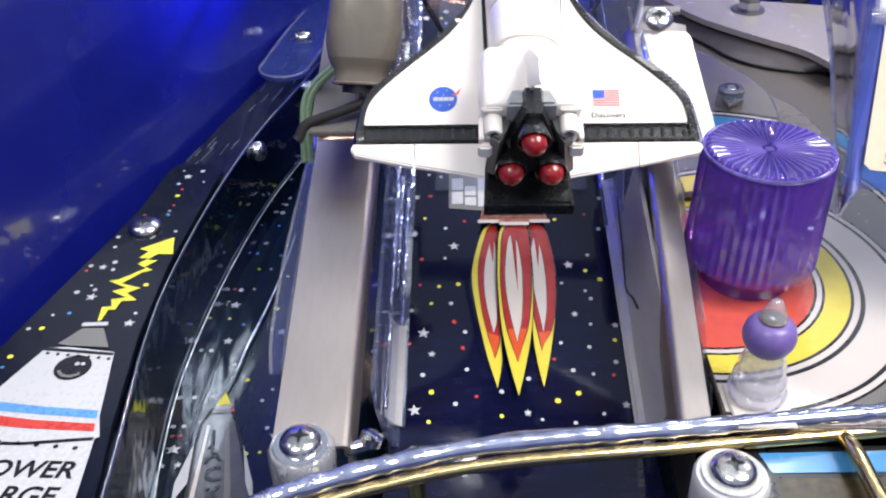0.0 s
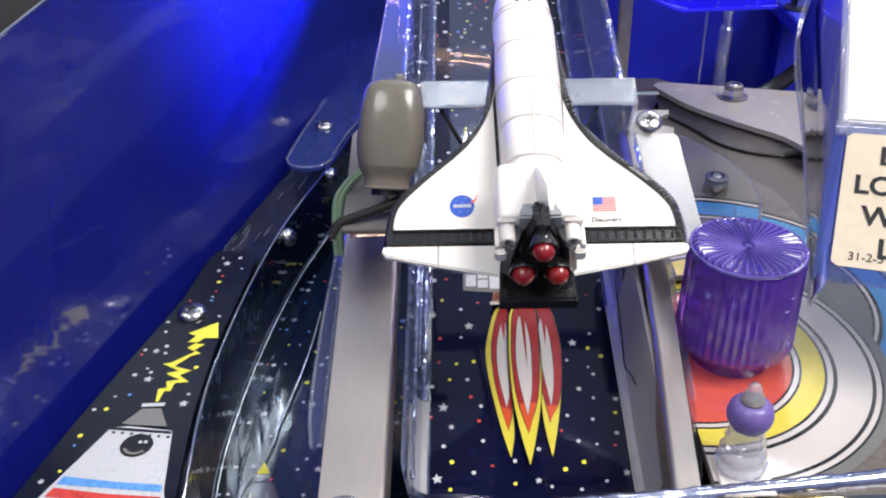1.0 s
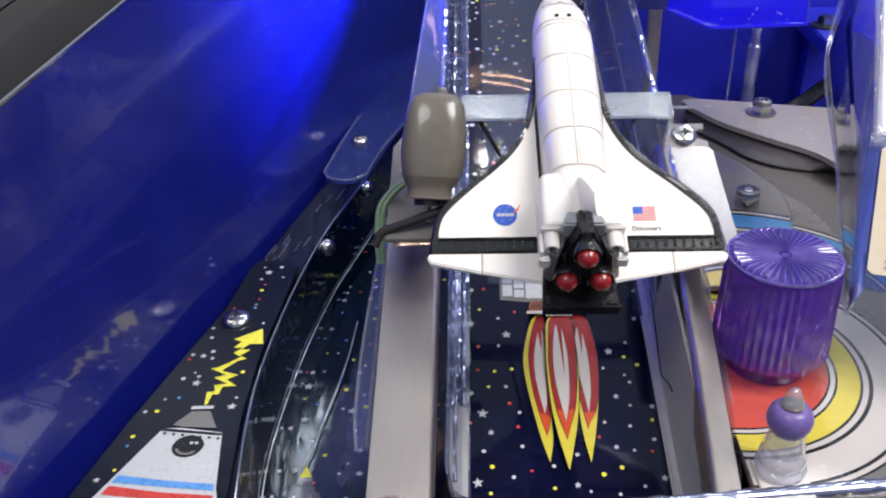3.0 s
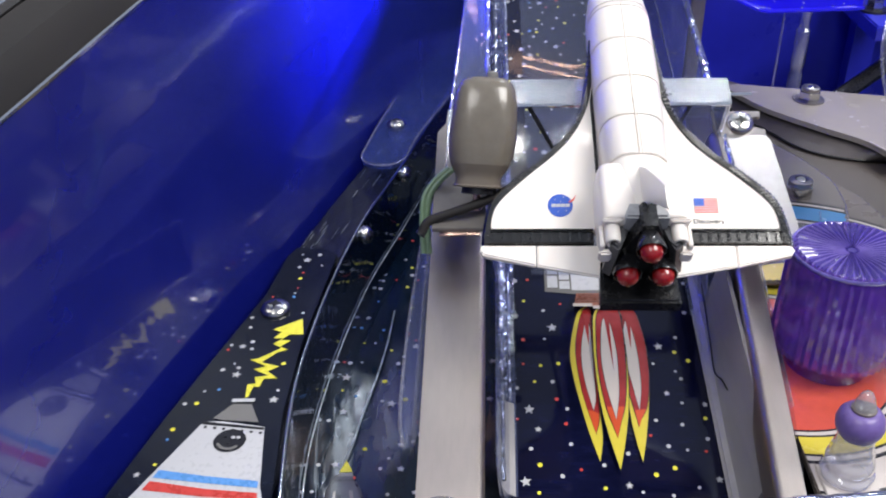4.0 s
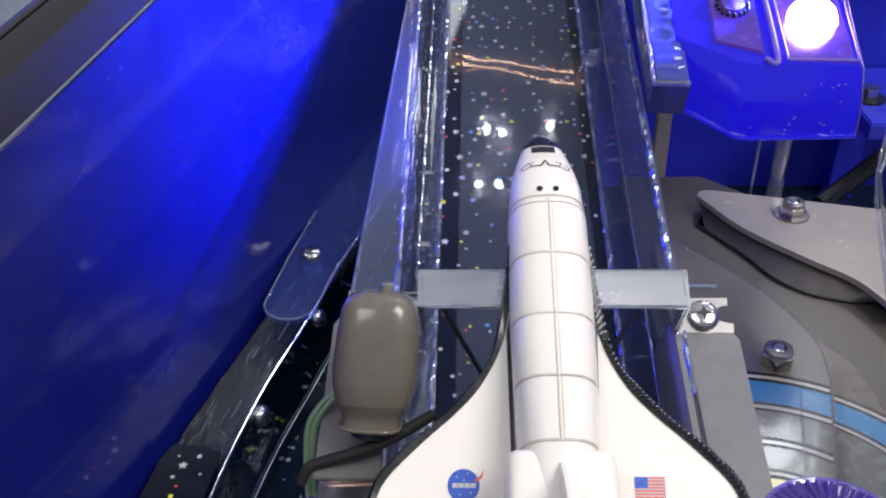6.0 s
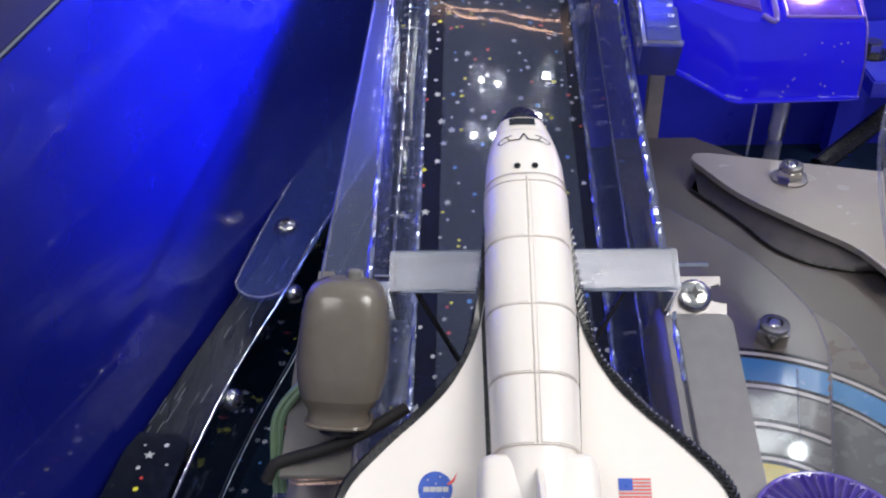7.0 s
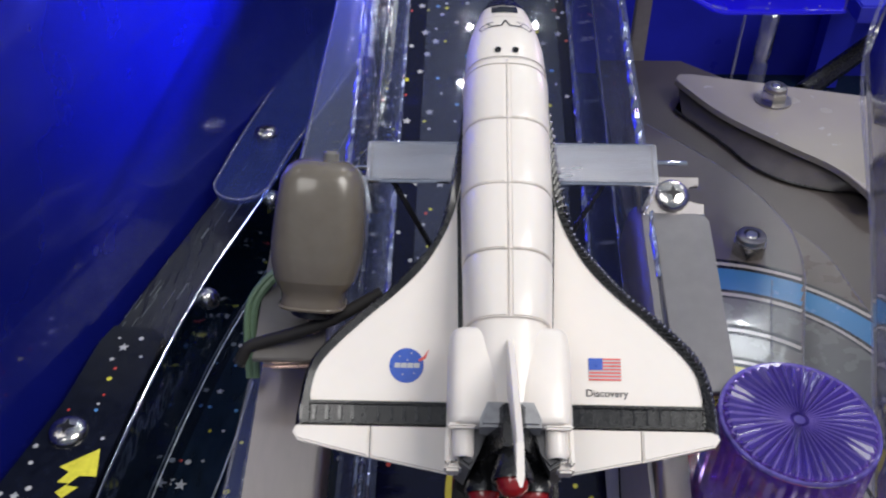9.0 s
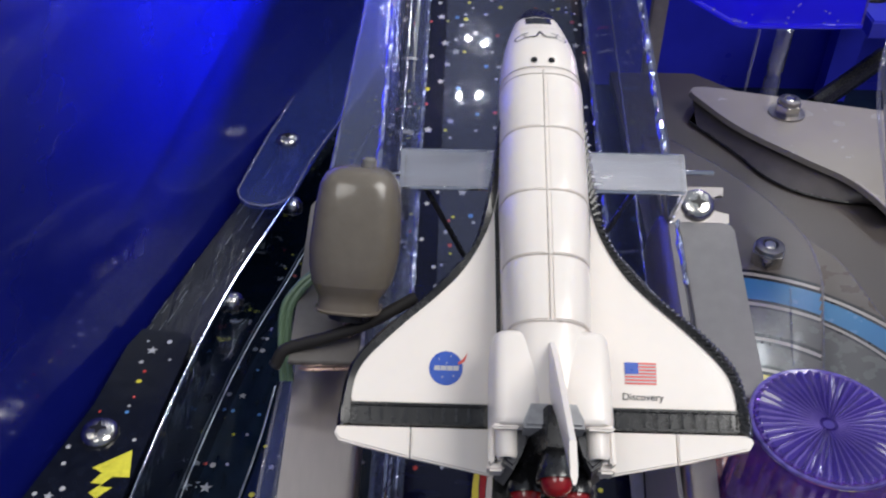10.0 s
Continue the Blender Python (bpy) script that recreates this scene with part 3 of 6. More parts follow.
    red = ((-0.0117, 0.1394), (-0.0226, 0.1266), (-0.0208, 0.1486), (-0.0143, 0.1072), (-0.0123, 0.0998), (-0.0093, 0.0868), (0.0220, 0.0923), (0.0088, 0.0966), (-0.0248, 0.1011), (0.0199, 0.1415), (-0.0228, 0.1184))
    stars = ((-0.0144, 0.1309, 1.0), (-0.0247, 0.1351, 0.8), (0.0143, 0.1245, 0.9), (-0.0216, 0.1040, 1.0), (-0.0195, 0.0981, 0.65), (-0.0231, 0.0834, 1.0), (0.0020, 0.0827, 0.65), (0.0239, 0.0846, 0.7), (0.0146, 0.1093, 0.65), (0.0239, 0.1060, 0.6), (0.0231, 0.1364, 0.6), (-0.0244, 0.1482, 0.6), (0.0244, 0.1473, 0.5))
    rnd, bm = random.Random(5), bmesh.new()
    for slot, spots in enumerate((white, yellow, red)):
        for x, y in spots:
            flat(disc_poly(x, y, (0.00052, 0.00060, 0.00050)[slot] * rnd.uniform(0.8, 1.15), 9), 0.00012, on_ramp, bm, slot)
    for x, y, k in stars:
        flat(star_poly(x, y, 0.00155 * k, rnd.uniform(-12, 12)), 0.00012, on_ramp, bm, 0)
    part("star_print", bm, INKS, r, "printed white, yellow and red stars and dots")["kind"] = "stuff"
    star_field("star_print", upper, 330, 0.00012, on_ramp, r, 6, "printed white, yellow and red stars and dots", (ship,), 0.00160, fixed=((-0.0196, 0.267), (-0.0114, 0.300)), share=0.34)
    return r


ramp = build_ramp()


def closed_curve(pts, steps=5):
    """A smooth closed outline through a few (x, y) points, with a corner at the last one."""
    return [(p.x, p.y) for p in smooth_path([(x, y, 0) for x, y in [pts[-1]] + pts], steps)][:-1]


def swell(poly, by):
    """The outline grown outwards by about that many metres."""
    cx, cy = (sum(p[k] for p in poly) / len(poly) for k in (0, 1))
    return [(cx + (x - cx) * (1 + by / 0.0032), cy + (y - cy) * (1 + by / 0.02)) for x, y in poly]


FLAMES = (
    # outer yellow, red, cream and the lick, each running round to its tip
    ([(-0.0034, 0.0951), (-0.0033, 0.1010), (-0.0034, 0.1150), (-0.0032, 0.1366), (-0.0066, 0.1366), (-0.0088, 0.1289), (-0.0099, 0.1216), (-0.0095, 0.1146), (-0.0082, 0.1059), (-0.0065, 0.0968), (-0.0045, 0.0889)],
     [(-0.0036, 0.1028), (-0.0034, 0.1180), (-0.0032, 0.1364), (-0.0056, 0.1364), (-0.0077, 0.1279), (-0.0083, 0.1206), (-0.0077, 0.1116), (-0.0065, 0.1040), (-0.0049, 0.0968)],
     [(-0.0041, 0.1078), (-0.0040, 0.1175), (-0.0038, 0.1290), (-0.0046, 0.1335), (-0.0058, 0.1290), (-0.0067, 0.1235), (-0.0069, 0.1175), (-0.0063, 0.1110), (-0.0050, 0.1036)], (-0.0048, 0.1362, -0.0046, 0.1245)),
    ([(0.0074, 0.0950), (0.0091, 0.1039), (0.0104, 0.1134), (0.0108, 0.1225), (0.0102, 0.1300), (0.0088, 0.1366), (0.0050, 0.1366), (0.0044, 0.1200), (0.0043, 0.1106), (0.0043, 0.1021), (0.0049, 0.0950), (0.0059, 0.0886)],
     [(0.0070, 0.1010), (0.0089, 0.1050), (0.0103, 0.1136), (0.0107, 0.1225), (0.0101, 0.1300), (0.0087, 0.1364), (0.0050, 0.1364), (0.0045, 0.1200), (0.0046, 0.1106), (0.0061, 0.0985)],
     [(0.0079, 0.1105), (0.0082, 0.1194), (0.0078, 0.1270), (0.0066, 0.1335), (0.0052, 0.1290), (0.0049, 0.1246), (0.0053, 0.1154), (0.0067, 0.1035)], (0.0067, 0.1362, 0.0066, 0.1225)),
    ([(0.0017, 0.0924), (0.0035, 0.1012), (0.0046, 0.1106), (0.0050, 0.1194), (0.0049, 0.1280), (0.0044, 0.1360), (-0.0020, 0.1360), (-0.0034, 0.1247), (-0.0035, 0.1145), (-0.0030, 0.1040), (-0.0017, 0.0950), (0.0001, 0.0861)],
     [(0.0014, 0.0990), (0.0033, 0.1060), (0.0046, 0.1190), (0.0043, 0.1358), (-0.0012, 0.1358), (-0.0026, 0.1240), (-0.0027, 0.1140), (-0.0018, 0.1040), (0.0003, 0.0950)],
     [(0.0018, 0.1077), (0.0024, 0.1174), (0.0023, 0.1246), (0.0012, 0.1330), (-0.0004, 0.1320), (-0.0014, 0.1246), (-0.0017, 0.1175), (-0.0011, 0.1096), (0.0004, 0.1003)], (0.0008, 0.1358, 0.0012, 0.1150)),
)
z = 0.0002
for outer, red, cream_tip, (lx, ly, tx, ty) in FLAMES:
    outer, red, cream_tip = closed_curve(outer), closed_curve(red), closed_curve(cream_tip)
    fl = part("flame_print", flat(swell(outer, 0.00020), z, on_ramp), M_INKBLK, ramp, "printed rocket flame in yellow, red and white")
    for k, (mat, poly) in enumerate(((M_INKYEL, outer), (M_INKBLK, swell(red, 0.00024)), (M_INKDKRED, red), (M_INKORANGE, [(x * 0.97 + 0.03 * lx, y) for x, y in red if y < 0.1045]), (M_INKBLK, swell(cream_tip, 0.00028)), (M_INKCREAM, cream_tip))):
        part("flame_layer", flat(poly, z + 0.00005 * (k + 1), on_ramp), mat, fl)
    part("flame_lick", flat([(lx - 0.00095, ly), (lx + 0.00095, ly), (lx + 0.0006, ly - 0.006), (tx, ty), (lx - 0.0004, ly - 0.006)], z + 0.0004, on_ramp), M_INKDKRED, fl)
    z += 0.0006
nozzle = part("nozzle_print", flat([(-0.0078, 0.1372), (0.0100, 0.1372), (0.0092, 0.1418), (-0.0070, 0.1418)], 0.0021, on_ramp), M_INKBROWN, ramp, "printed brick-brown rocket nozzle")
for x0, x1, y in ((-0.0082, -0.0028, 0.1374), (-0.0026, 0.0050, 0.1366), (0.0052, 0.0104, 0.1374)):
    part("nozzle_bar", flat([(x0, y - 0.0006), (x1, y - 0.0006), (x1, y + 0.0005), (x0, y + 0.0005)], 0.0023, on_ramp), M_INKCREAM, nozzle)
for i in range(4):
    part("nozzle_line", flat([(-0.0072 + 0.0002 * i, 0.1386 + 0.0008 * i), (0.0094 - 0.0002 * i, 0.1386 + 0.0008 * i), (0.0094 - 0.0002 * i, 0.1388 + 0.0008 * i), (-0.0072 + 0.0002 * i, 0.1388 + 0.0008 * i)], 0.0022, on_ramp), M_INKBLK, nozzle)
hull = part("ship_print", flat([(-0.0158, 0.1440), (-0.0078, 0.1432), (0.0100, 0.1432), (0.0172, 0.1440), (0.0160, 0.176), (-0.0158, 0.176)], 0.0002, on_ramp), M_INKPALE, ramp, "printed pale blue and white spaceship hull")
for x0, x1, y0, y1 in ((-0.0150, -0.0120, 0.1455, 0.1500), (-0.0115, -0.0085, 0.1450, 0.1480), (-0.0115, -0.0085, 0.1486, 0.1520), (-0.0150, -0.0120, 0.1506, 0.1550), (-0.0080, 0.0090, 0.1445, 0.1600), (0.0095, 0.0160, 0.1450, 0.1600)):
    part("hull_panel", flat([(x0, y0), (x1, y0), (x1, y1), (x0, y1)], 0.0003, on_ramp), M_STARW, hull)

# ---------- steel covers along the ramp's entry ----------
left_cover = thing("ramp_cover_plate", on_ramp((-0.041, 0.06, 0.026)), "long flat stainless steel cover plate beside the ramp", "plate", "ramp cover plates")


def cover(parent, xo0, xi0, xo1, xi1, y0, y1, h, down, mat=M_STEEL, thick=0.0010):
    """A folded sheet: flat top, rounded inner edge, short leg."""
    secs = []
    for y in (y0, y0 + 0.0008, (y0 + y1) / 2, y1):
        t = (y - y0) / (y1 - y0)
        xo, xi = xo0 + (xo1 - xo0) * t, xi0 + (xi1 - xi0) * t
        s = 1 if xi > xo else -1
        r = 0.0016
        prof = [(xo, h)]
        for k in range(6):
            a = radians(90 * k / 5)
            prof.append((xi - s * r + s * r * math.sin(a), h - r + r * math.cos(a)))
        prof.append((xi, h - down))
        back = [(xi - s * thick, h - down), (xi - s * thick, h - r - thick * 0.3), (xi - s * r, h - thick), (xo, h - thick)]
        secs.append([on_ramp((x, y, hh)) for x, hh in prof + back])
    return part("cover_sheet", rings(secs), mat, parent, "", True)


cover(left_cover, -0.0476, -0.0330, -0.0476, -0.0330, 0.0605, 0.162, 0.0260, 0.009)
part("side_leg", strip_wall([(-0.0470, 0.0615), (-0.0470, 0.160)], 0.0008, FLOOR, 0.034), M_STEEL, left_cover)
right_cover = thing("ramp_cover_plate", on_ramp((0.033, 0.06, 0.026)), "narrow stainless steel cover plate beside the ramp", "plate", "ramp cover plates")
cover(right_cover, 0.0338, 0.0277, 0.0395, 0.0338, 0.0640, 0.165, 0.0260, 0.010)
part("side_leg", strip_wall([(0.0337, 0.0645), (0.0388, 0.160)], 0.0008, FLOOR, 0.034), M_STEEL, right_cover)
g = thing("clear_edge_guard", (0.037, 0.09, 0.04), "narrow clear plastic edge strip folded along the steel cover", "guard", "edge guards")
secs = []
for i in range(12):
    y, e = 0.0725 + 0.085 * i / 11, 1 - 0.55 * max(0, 1 - i / 1.6)
    secs.append([on_ramp((x + 0.0035 * i / 11, y, h)) for x, h in ((0.0352, 0.024), (0.0352 + 0.0033 * e, 0.018), (0.0352 + 0.0033 * e, 0.017), (0.0352, 0.0228))])
part("guard_strip", rings(secs), M_CLEAR, g, "", True)
part("cut_edge", tube([q[1] for q in secs], 0.0003, 6), M_CLEARP, g, "pale cut edge", True)
g = thing("clear_edge_guard", (-0.053, 0.10, 0.04), "clear plastic edge guard folded out beside the steel cover", "guard", "edge guards")
rim_in = smooth_path([(-0.0482, 0.158, 0), (-0.0492, 0.130, 0), (-0.0496, 0.100, 0), (-0.0496, 0.0840, 0), (-0.0494, 0.0770, 0)], 5)
rim_out = smooth_path([(-0.0500, 0.158, 0), (-0.0520, 0.130, 0), (-0.0531, 0.1100, 0), (-0.0533, 0.0880, 0), (-0.0520, 0.0775, 0)], 5)


def over_lane(p, up):
    return Vector((p.x, p.y, ramp_z(p.y) + up))


part("guard_strip", rings([[over_lane(a, 0.0195), over_lane(e, 0.0180), over_lane(e, 0.0172), over_lane(a, 0.0187)] for a, e in zip(rim_in, rim_out)]), M_CLEAR, g, "", True)
part("guard_lip", rings([[over_lane(a, 0.0195), over_lane(Vector((-0.0479, a.y, 0)), 0.0245), over_lane(Vector((-0.0479, a.y, 0)), 0.0237), over_lane(a, 0.0187)] for a in rim_in]), M_CLEAR, g, "turned-up inner lip", True)
for line, up in ((rim_in, 0.0196), (rim_out, 0.0180)):
    part("cut_edge", tube([over_lane(p, up) for p in line], 0.00042, 6), M_CLEARP, g, "pale cut edge", True)


# ---------- fasteners ----------
def pan_screw(p, axis, r, label, cross=True, height=0.5, group="screws"):
    t = thing("screw", p, label, "screw", group)
    f = at(p, axis)
    prof = [(r, 0.0), (r, 0.0004), (r * 0.97, height * r * 0.4), (r * 0.86, height * r * 0.75), (r * 0.62, height * r * 0.96), (r * 0.3, height * r * 1.08), (0.0002, height * r * 1.1)]
    part("screw_head", lathe(prof, f, 24), M_SCREW, t, "", True)
    if cross:
        top = height * r * 1.13
        a, e = r * 0.44, r * 0.08
        bm = prism([(-a, -e * 0.4), (-e * 1.6, -e * 1.6), (-e * 0.4, -a), (e * 0.4, -a), (e * 1.6, -e * 1.6), (a, -e * 0.4), (a, e * 0.4), (e * 1.6, e * 1.6), (e * 0.4, a), (-e * 0.4, a), (-e * 1.6, e * 1.6), (-a, e * 0.4)], height * r * 0.8, top, f)
        part("cross_slot", bm, M_INKBLK, t, "dark cross recess")
    return t


def hex_nut(p, axis, r, h, label, washer=0.0):
    t = thing("lock_nut", p, label, "nut", "lock nuts")
    f = at(p, axis)
    hexa = [(r * math.cos(radians(60 * k + 12)), r * math.sin(radians(60 * k + 12))) for k in range(6)]
    part("nut_body", prism(hexa, 0, h * 0.72, f, bevel=0.0004), M_SCREW, t)
    part("nylon_collar", lathe([(r * 0.82, h * 0.70), (r * 0.82, h * 0.92), (r * 0.66, h), (r * 0.45, h), (r * 0.42, h * 0.80), (0.0003, h * 0.80)], f, 20), M_ZINC, t, "rounded locking collar", True)
    part("stud_end", lathe([(r * 0.40, h * 0.5), (r * 0.40, h * 0.93), (r * 0.30, h * 1.0), (0.0002, h * 1.0)], f, 14), M_SCREW, t, "", True)
    if washer:
        part("washer", lathe([(washer, -0.0004), (washer, 0.0004), (washer * 0.5, 0.0006), (0.001, 0.0006)], f, 24), M_ZINC, t, "flat washer", True)
    return t


# ---------- shuttle bracket ----------
brk = thing("shuttle_bracket", (0.0325, 0.157, 0.074), "bent brushed aluminium bracket strap across the ramp", "bracket")


def strap(p):
    """Frame of the bracket: x across, y along the strap's width, height."""
    q = Matrix.Rotation(radians(27), 3, "X") @ Vector((0, p[1], p[2]))
    return Vector((p[0], 0.1545 + q.y, 0.0886 + q.z))


part("cross_strap", box((0.0027, 0, -0.0006), (0.0570, 0.0088, 0.0012), strap, 0.0003), M_ALU, brk)
part("step", prism([(-0.0044, 0.0), (0.0044, 0.0), (0.0044, -0.0145), (-0.0044, -0.0145)], 0, 0.0012, lambda p: strap((0.0306 + p[2], p[0], p[1]))), M_ALU, brk)
part("tab", prism([(0.0302, -0.0048), (0.0440, -0.0048), (0.0442, -0.0020), (0.0410, -0.0018), (0.0405, 0.0002), (0.0410, 0.0022), (0.0434, 0.0024), (0.0436, 0.0044), (0.0302, 0.0044)], -0.0150, -0.0136, strap, 0.0003), M_ZINC, brk, "forked tab under the screw")
# thin chrome tubes make the edges of tab and strap brighter
part("tab_edge", tube([strap((0.0308, -0.0048, -0.0138)), strap((0.0440, -0.0048, -0.0138))], 0.0004, 8), M_CHROME, brk, "bright front edge", True)
part("strap_edge", tube([strap((-0.0258, -0.0044, -0.0004)), strap((0.0312, -0.0044, -0.0004)), strap((0.0312, -0.0044, -0.0140))], 0.0004, 8), M_CHROME, brk, "bright lower edge", True)
part("strap_edge", tube([strap((-0.0258, 0.0044, -0.0003)), strap((0.0312, 0.0044, -0.0003)), strap((0.0314, -0.0044, -0.0003))], 0.0003, 8), M_CHROME, brk, "bright upper edge", True)
part("left_leg", prism([(-0.0044, 0.0), (0.0044, 0.0), (0.0044, -0.016), (-0.0044, -0.016)], 0, 0.0012, lambda p: strap((-0.0264 + p[2], p[0], p[1]))), M_ALU, brk)
part("left_tab", box((-0.0310, 0, -0.0154), (0.0100, 0.0088, 0.0012), strap, 0.0003), M_ALU, brk)
pin = part("pin", tube([strap((0.0315, 0.0030, -0.0050)), strap((0.0390, 0.0030, -0.0050))], 0.0005, 8), M_CHROME, brk, "short thin steel pin", True)
part("pin", tube([strap((-0.0300, 0.0010, -0.0050)), strap((-0.0255, 0.0010, -0.0050))], 0.0005, 8), M_CHROME, brk, "short thin steel pin", True)
pan_screw(strap((0.0374, -0.0004, -0.0136)), strap((0, 0, 1)) - strap((0, 0, 0)), 0.0038, "large domed cross-head screw on the bracket tab")


def flange(p):
    return on_ramp((p[0], p[1], 0.0392 + p[2]))


mp = thing("mounting_plate", flange((0.039, 0.15, 0)), "grey zinc mounting plate with rounded corner under the bracket", "plate")
poly = [(0.0332, 0.1250), (0.0415, 0.1247), (0.0432, 0.1253), (0.0441, 0.1270), (0.0443, 0.129), (0.0448, 0.164), (0.0440, 0.1655), (0.0425, 0.166), (0.0330, 0.166)]
part("plate_sheet", prism(poly, -0.0006, 0.0006, flange, 0.0002), M_ZINC, mp)
roll = [(0.0322, 0.0395), (0.0308, 0.0397), (0.0296, 0.0388), (0.0288, 0.0370), (0.0283, 0.0335), (0.0281, 0.0260)]
secs = [[on_ramp((x, y, h)) for x, h in roll + [(x + 0.0006, h - 0.0010) for x, h in roll[::-1]]] for y in (0.1345, 0.1450, 0.1560, 0.1680)]
part("rolled_edge", rings(secs), M_ROLLED, mp, "rolled steel edge turned down beside the ramp", True)
mp2 = thing("mounting_plate", flange((-0.041, 0.15, 0)), "grey zinc mounting plate under the silicone cap", "plate")
poly = [(-0.0465, 0.1300), (-0.0330, 0.1300), (-0.0330, 0.172), (-0.0405, 0.172), (-0.0405, 0.178), (-0.0440, 0.178), (-0.0440, 0.172), (-0.0465, 0.168)]
part("plate_sheet", prism(poly, -0.0006, 0.0006, flange, 0.0002), M_DULL, mp2)


# ---------- toy shuttle ----------
SO, SP = Vector((0.0005, 0.0895, 0.078)), radians(22)
SA, SU = Vector((0, math.cos(SP), math.sin(SP))), Vector((0, -math.sin(SP), math.cos(SP)))


def sh(p):
    """Frame of the shuttle: x across, s along it towards the nose, h up."""
    return SO + Vector((p[0], 0, 0)) + SA * p[1] + SU * p[2]


def build_shuttle():
    t = thing("toy_shuttle", SO, "white toy space shuttle with black wing edges and red engines", "toy")

    def hull_ring(s, w, top, bot, n=28, p=2.6, grow=0.0):
        mid, out = (top + bot) / 2, []
        for i in range(n):
            a = 2 * math.pi * i / n
            c, d = math.cos(a), math.sin(a)
            x = (w + grow) * math.copysign(abs(c) ** (2 / p), c)
            h = mid + ((top - bot) / 2 + grow) * math.copysign(abs(d) ** (2 / (2.8 if d > 0 else 4)), d)
            out.append(sh((x, s, h)))
        return out

    st = [(0.0048, 0.0066, 0.0098, -0.0068), (0.017, 0.0068, 0.0110, -0.0070), (0.030, 0.0073, 0.0111, -0.0069), (0.043, 0.0077, 0.0112, -0.0068), (0.0685, 0.0076, 0.0112, -0.0064), (0.0700, 0.0075, 0.0109, -0.0064), (0.0720, 0.0075, 0.0106, -0.0063), (0.0760, 0.0073, 0.0096, -0.0062), (0.0800, 0.0067, 0.0080, -0.0060), (0.0840, 0.0059, 0.0060, -0.0058), (0.0880, 0.0049, 0.0040, -0.0055), (0.0910, 0.0040, 0.0023, -0.0052), (0.0930, 0.0031, 0.0010, -0.0048)]
    part("fuselage", rings([hull_ring(*k) for k in st]), M_WHITE, t, "", True)
    nose = [(0.0889, 0.0046, 0.0035, -0.0054), (0.0910, 0.0040, 0.0023, -0.0052), (0.0929, 0.0031, 0.0010, -0.0048), (0.0943, 0.0023, 0.0000, -0.0044), (0.0953, 0.0014, -0.0010, -0.0038), (0.0958, 0.0004, -0.0019, -0.0029)]
    part("nose_cap", rings([hull_ring(*k, grow=0.0001) for k in nose]), M_TOYBLACK, t, "black nose cap", True)
    # cargo doors: four rows of two curved panels, with seams between
    cuts = [0.0190, 0.0308, 0.0432, 0.0563, 0.0682]

    def half(s):
        """Half the hull's width at s."""
        return float(np.interp(s, [k[0] for k in st], [k[1] for k in st]))

    for s0, s1 in zip(cuts, cuts[1:]):
        for sgn in (-1, 1):
            secs = []
            for s in (s0 + 0.0003, s0 + 0.0006, s1 - 0.0006, s1 - 0.0003):
                edge = s in (s0 + 0.0003, s1 - 0.0003)
                outer, inner = [], []
                for k in range(9):
                    a = radians(90 - (2.2 + 84 * k / 8))
                    c, d = math.cos(a), math.sin(a)
                    lift = 0.0001 if edge or k in (0, 8) else 0.00024
                    x = (half(s) + 0.00005) * abs(c) ** (2 / 2.6)
                    h = 0.0022 + 0.0090 * abs(d) ** (2 / 2.8)
                    outer.append(sh((sgn * (x + lift * c), s, h + lift * d)))
                    inner.append(sh((sgn * (x - 0.0006 * c), s, h - 0.0006 * d)))
                secs.append(outer + inner[::-1])
            part("cargo_door", rings(secs), M_WHITE, t, "", True)
    # seams between the doors
    for s in cuts + [0.0698]:
        pts = [sh(((half(s) + 0.0001) * math.copysign(abs(math.cos(a)) ** (2 / 2.6), math.cos(a)), s, 0.0022 + 0.00905 * abs(math.sin(a)) ** (2 / 2.8))) for a in [radians(6 + 168 * k / 24) for k in range(25)]]
        part("seam", tube(pts, 0.00013, 5), M_SEAM, t)
    part("seam", tube([sh((0, s, 0.01125)) for s in (0.0190, 0.045, 0.0690)], 0.00018, 5), M_SEAM, t)
    # nose marks
    def on_nose(x, s):
        for a, b in zip(st, st[1:]):
            if a[0] <= s <= b[0]:
                k = (s - a[0]) / (b[0] - a[0])
                w, top, bot = (a[j] + (b[j] - a[j]) * k for j in (1, 2, 3))
                c = min(0.999, abs(x) / w) ** (2.6 / 2)
                return sh((x, s, (top + bot) / 2 + (top - bot) / 2 * (max(0.0, 1 - c * c) ** 0.5) ** (2 / 2.8) + 0.00012))
        return sh((x, s, 0))

    def nose_patch(name, grid, mat, label=""):
        bm = bmesh.new()
        rows = [[bm.verts.new(on_nose(x, s)) for x, s in row] for row in grid]
        for a, b in zip(rows, rows[1:]):
            for i in range(len(a) - 1):
                bm.faces.new((a[i], a[i + 1], b[i + 1], b[i]))
        part(name, bm, mat, t, label)

    nose_patch("front_window", [[(-0.0025 + 0.0050 * i / 8, q) for i in range(9)] for q in (0.0856, 0.0866, 0.0876, 0.0884)], M_TOYBLACK, "black cockpit window panel")
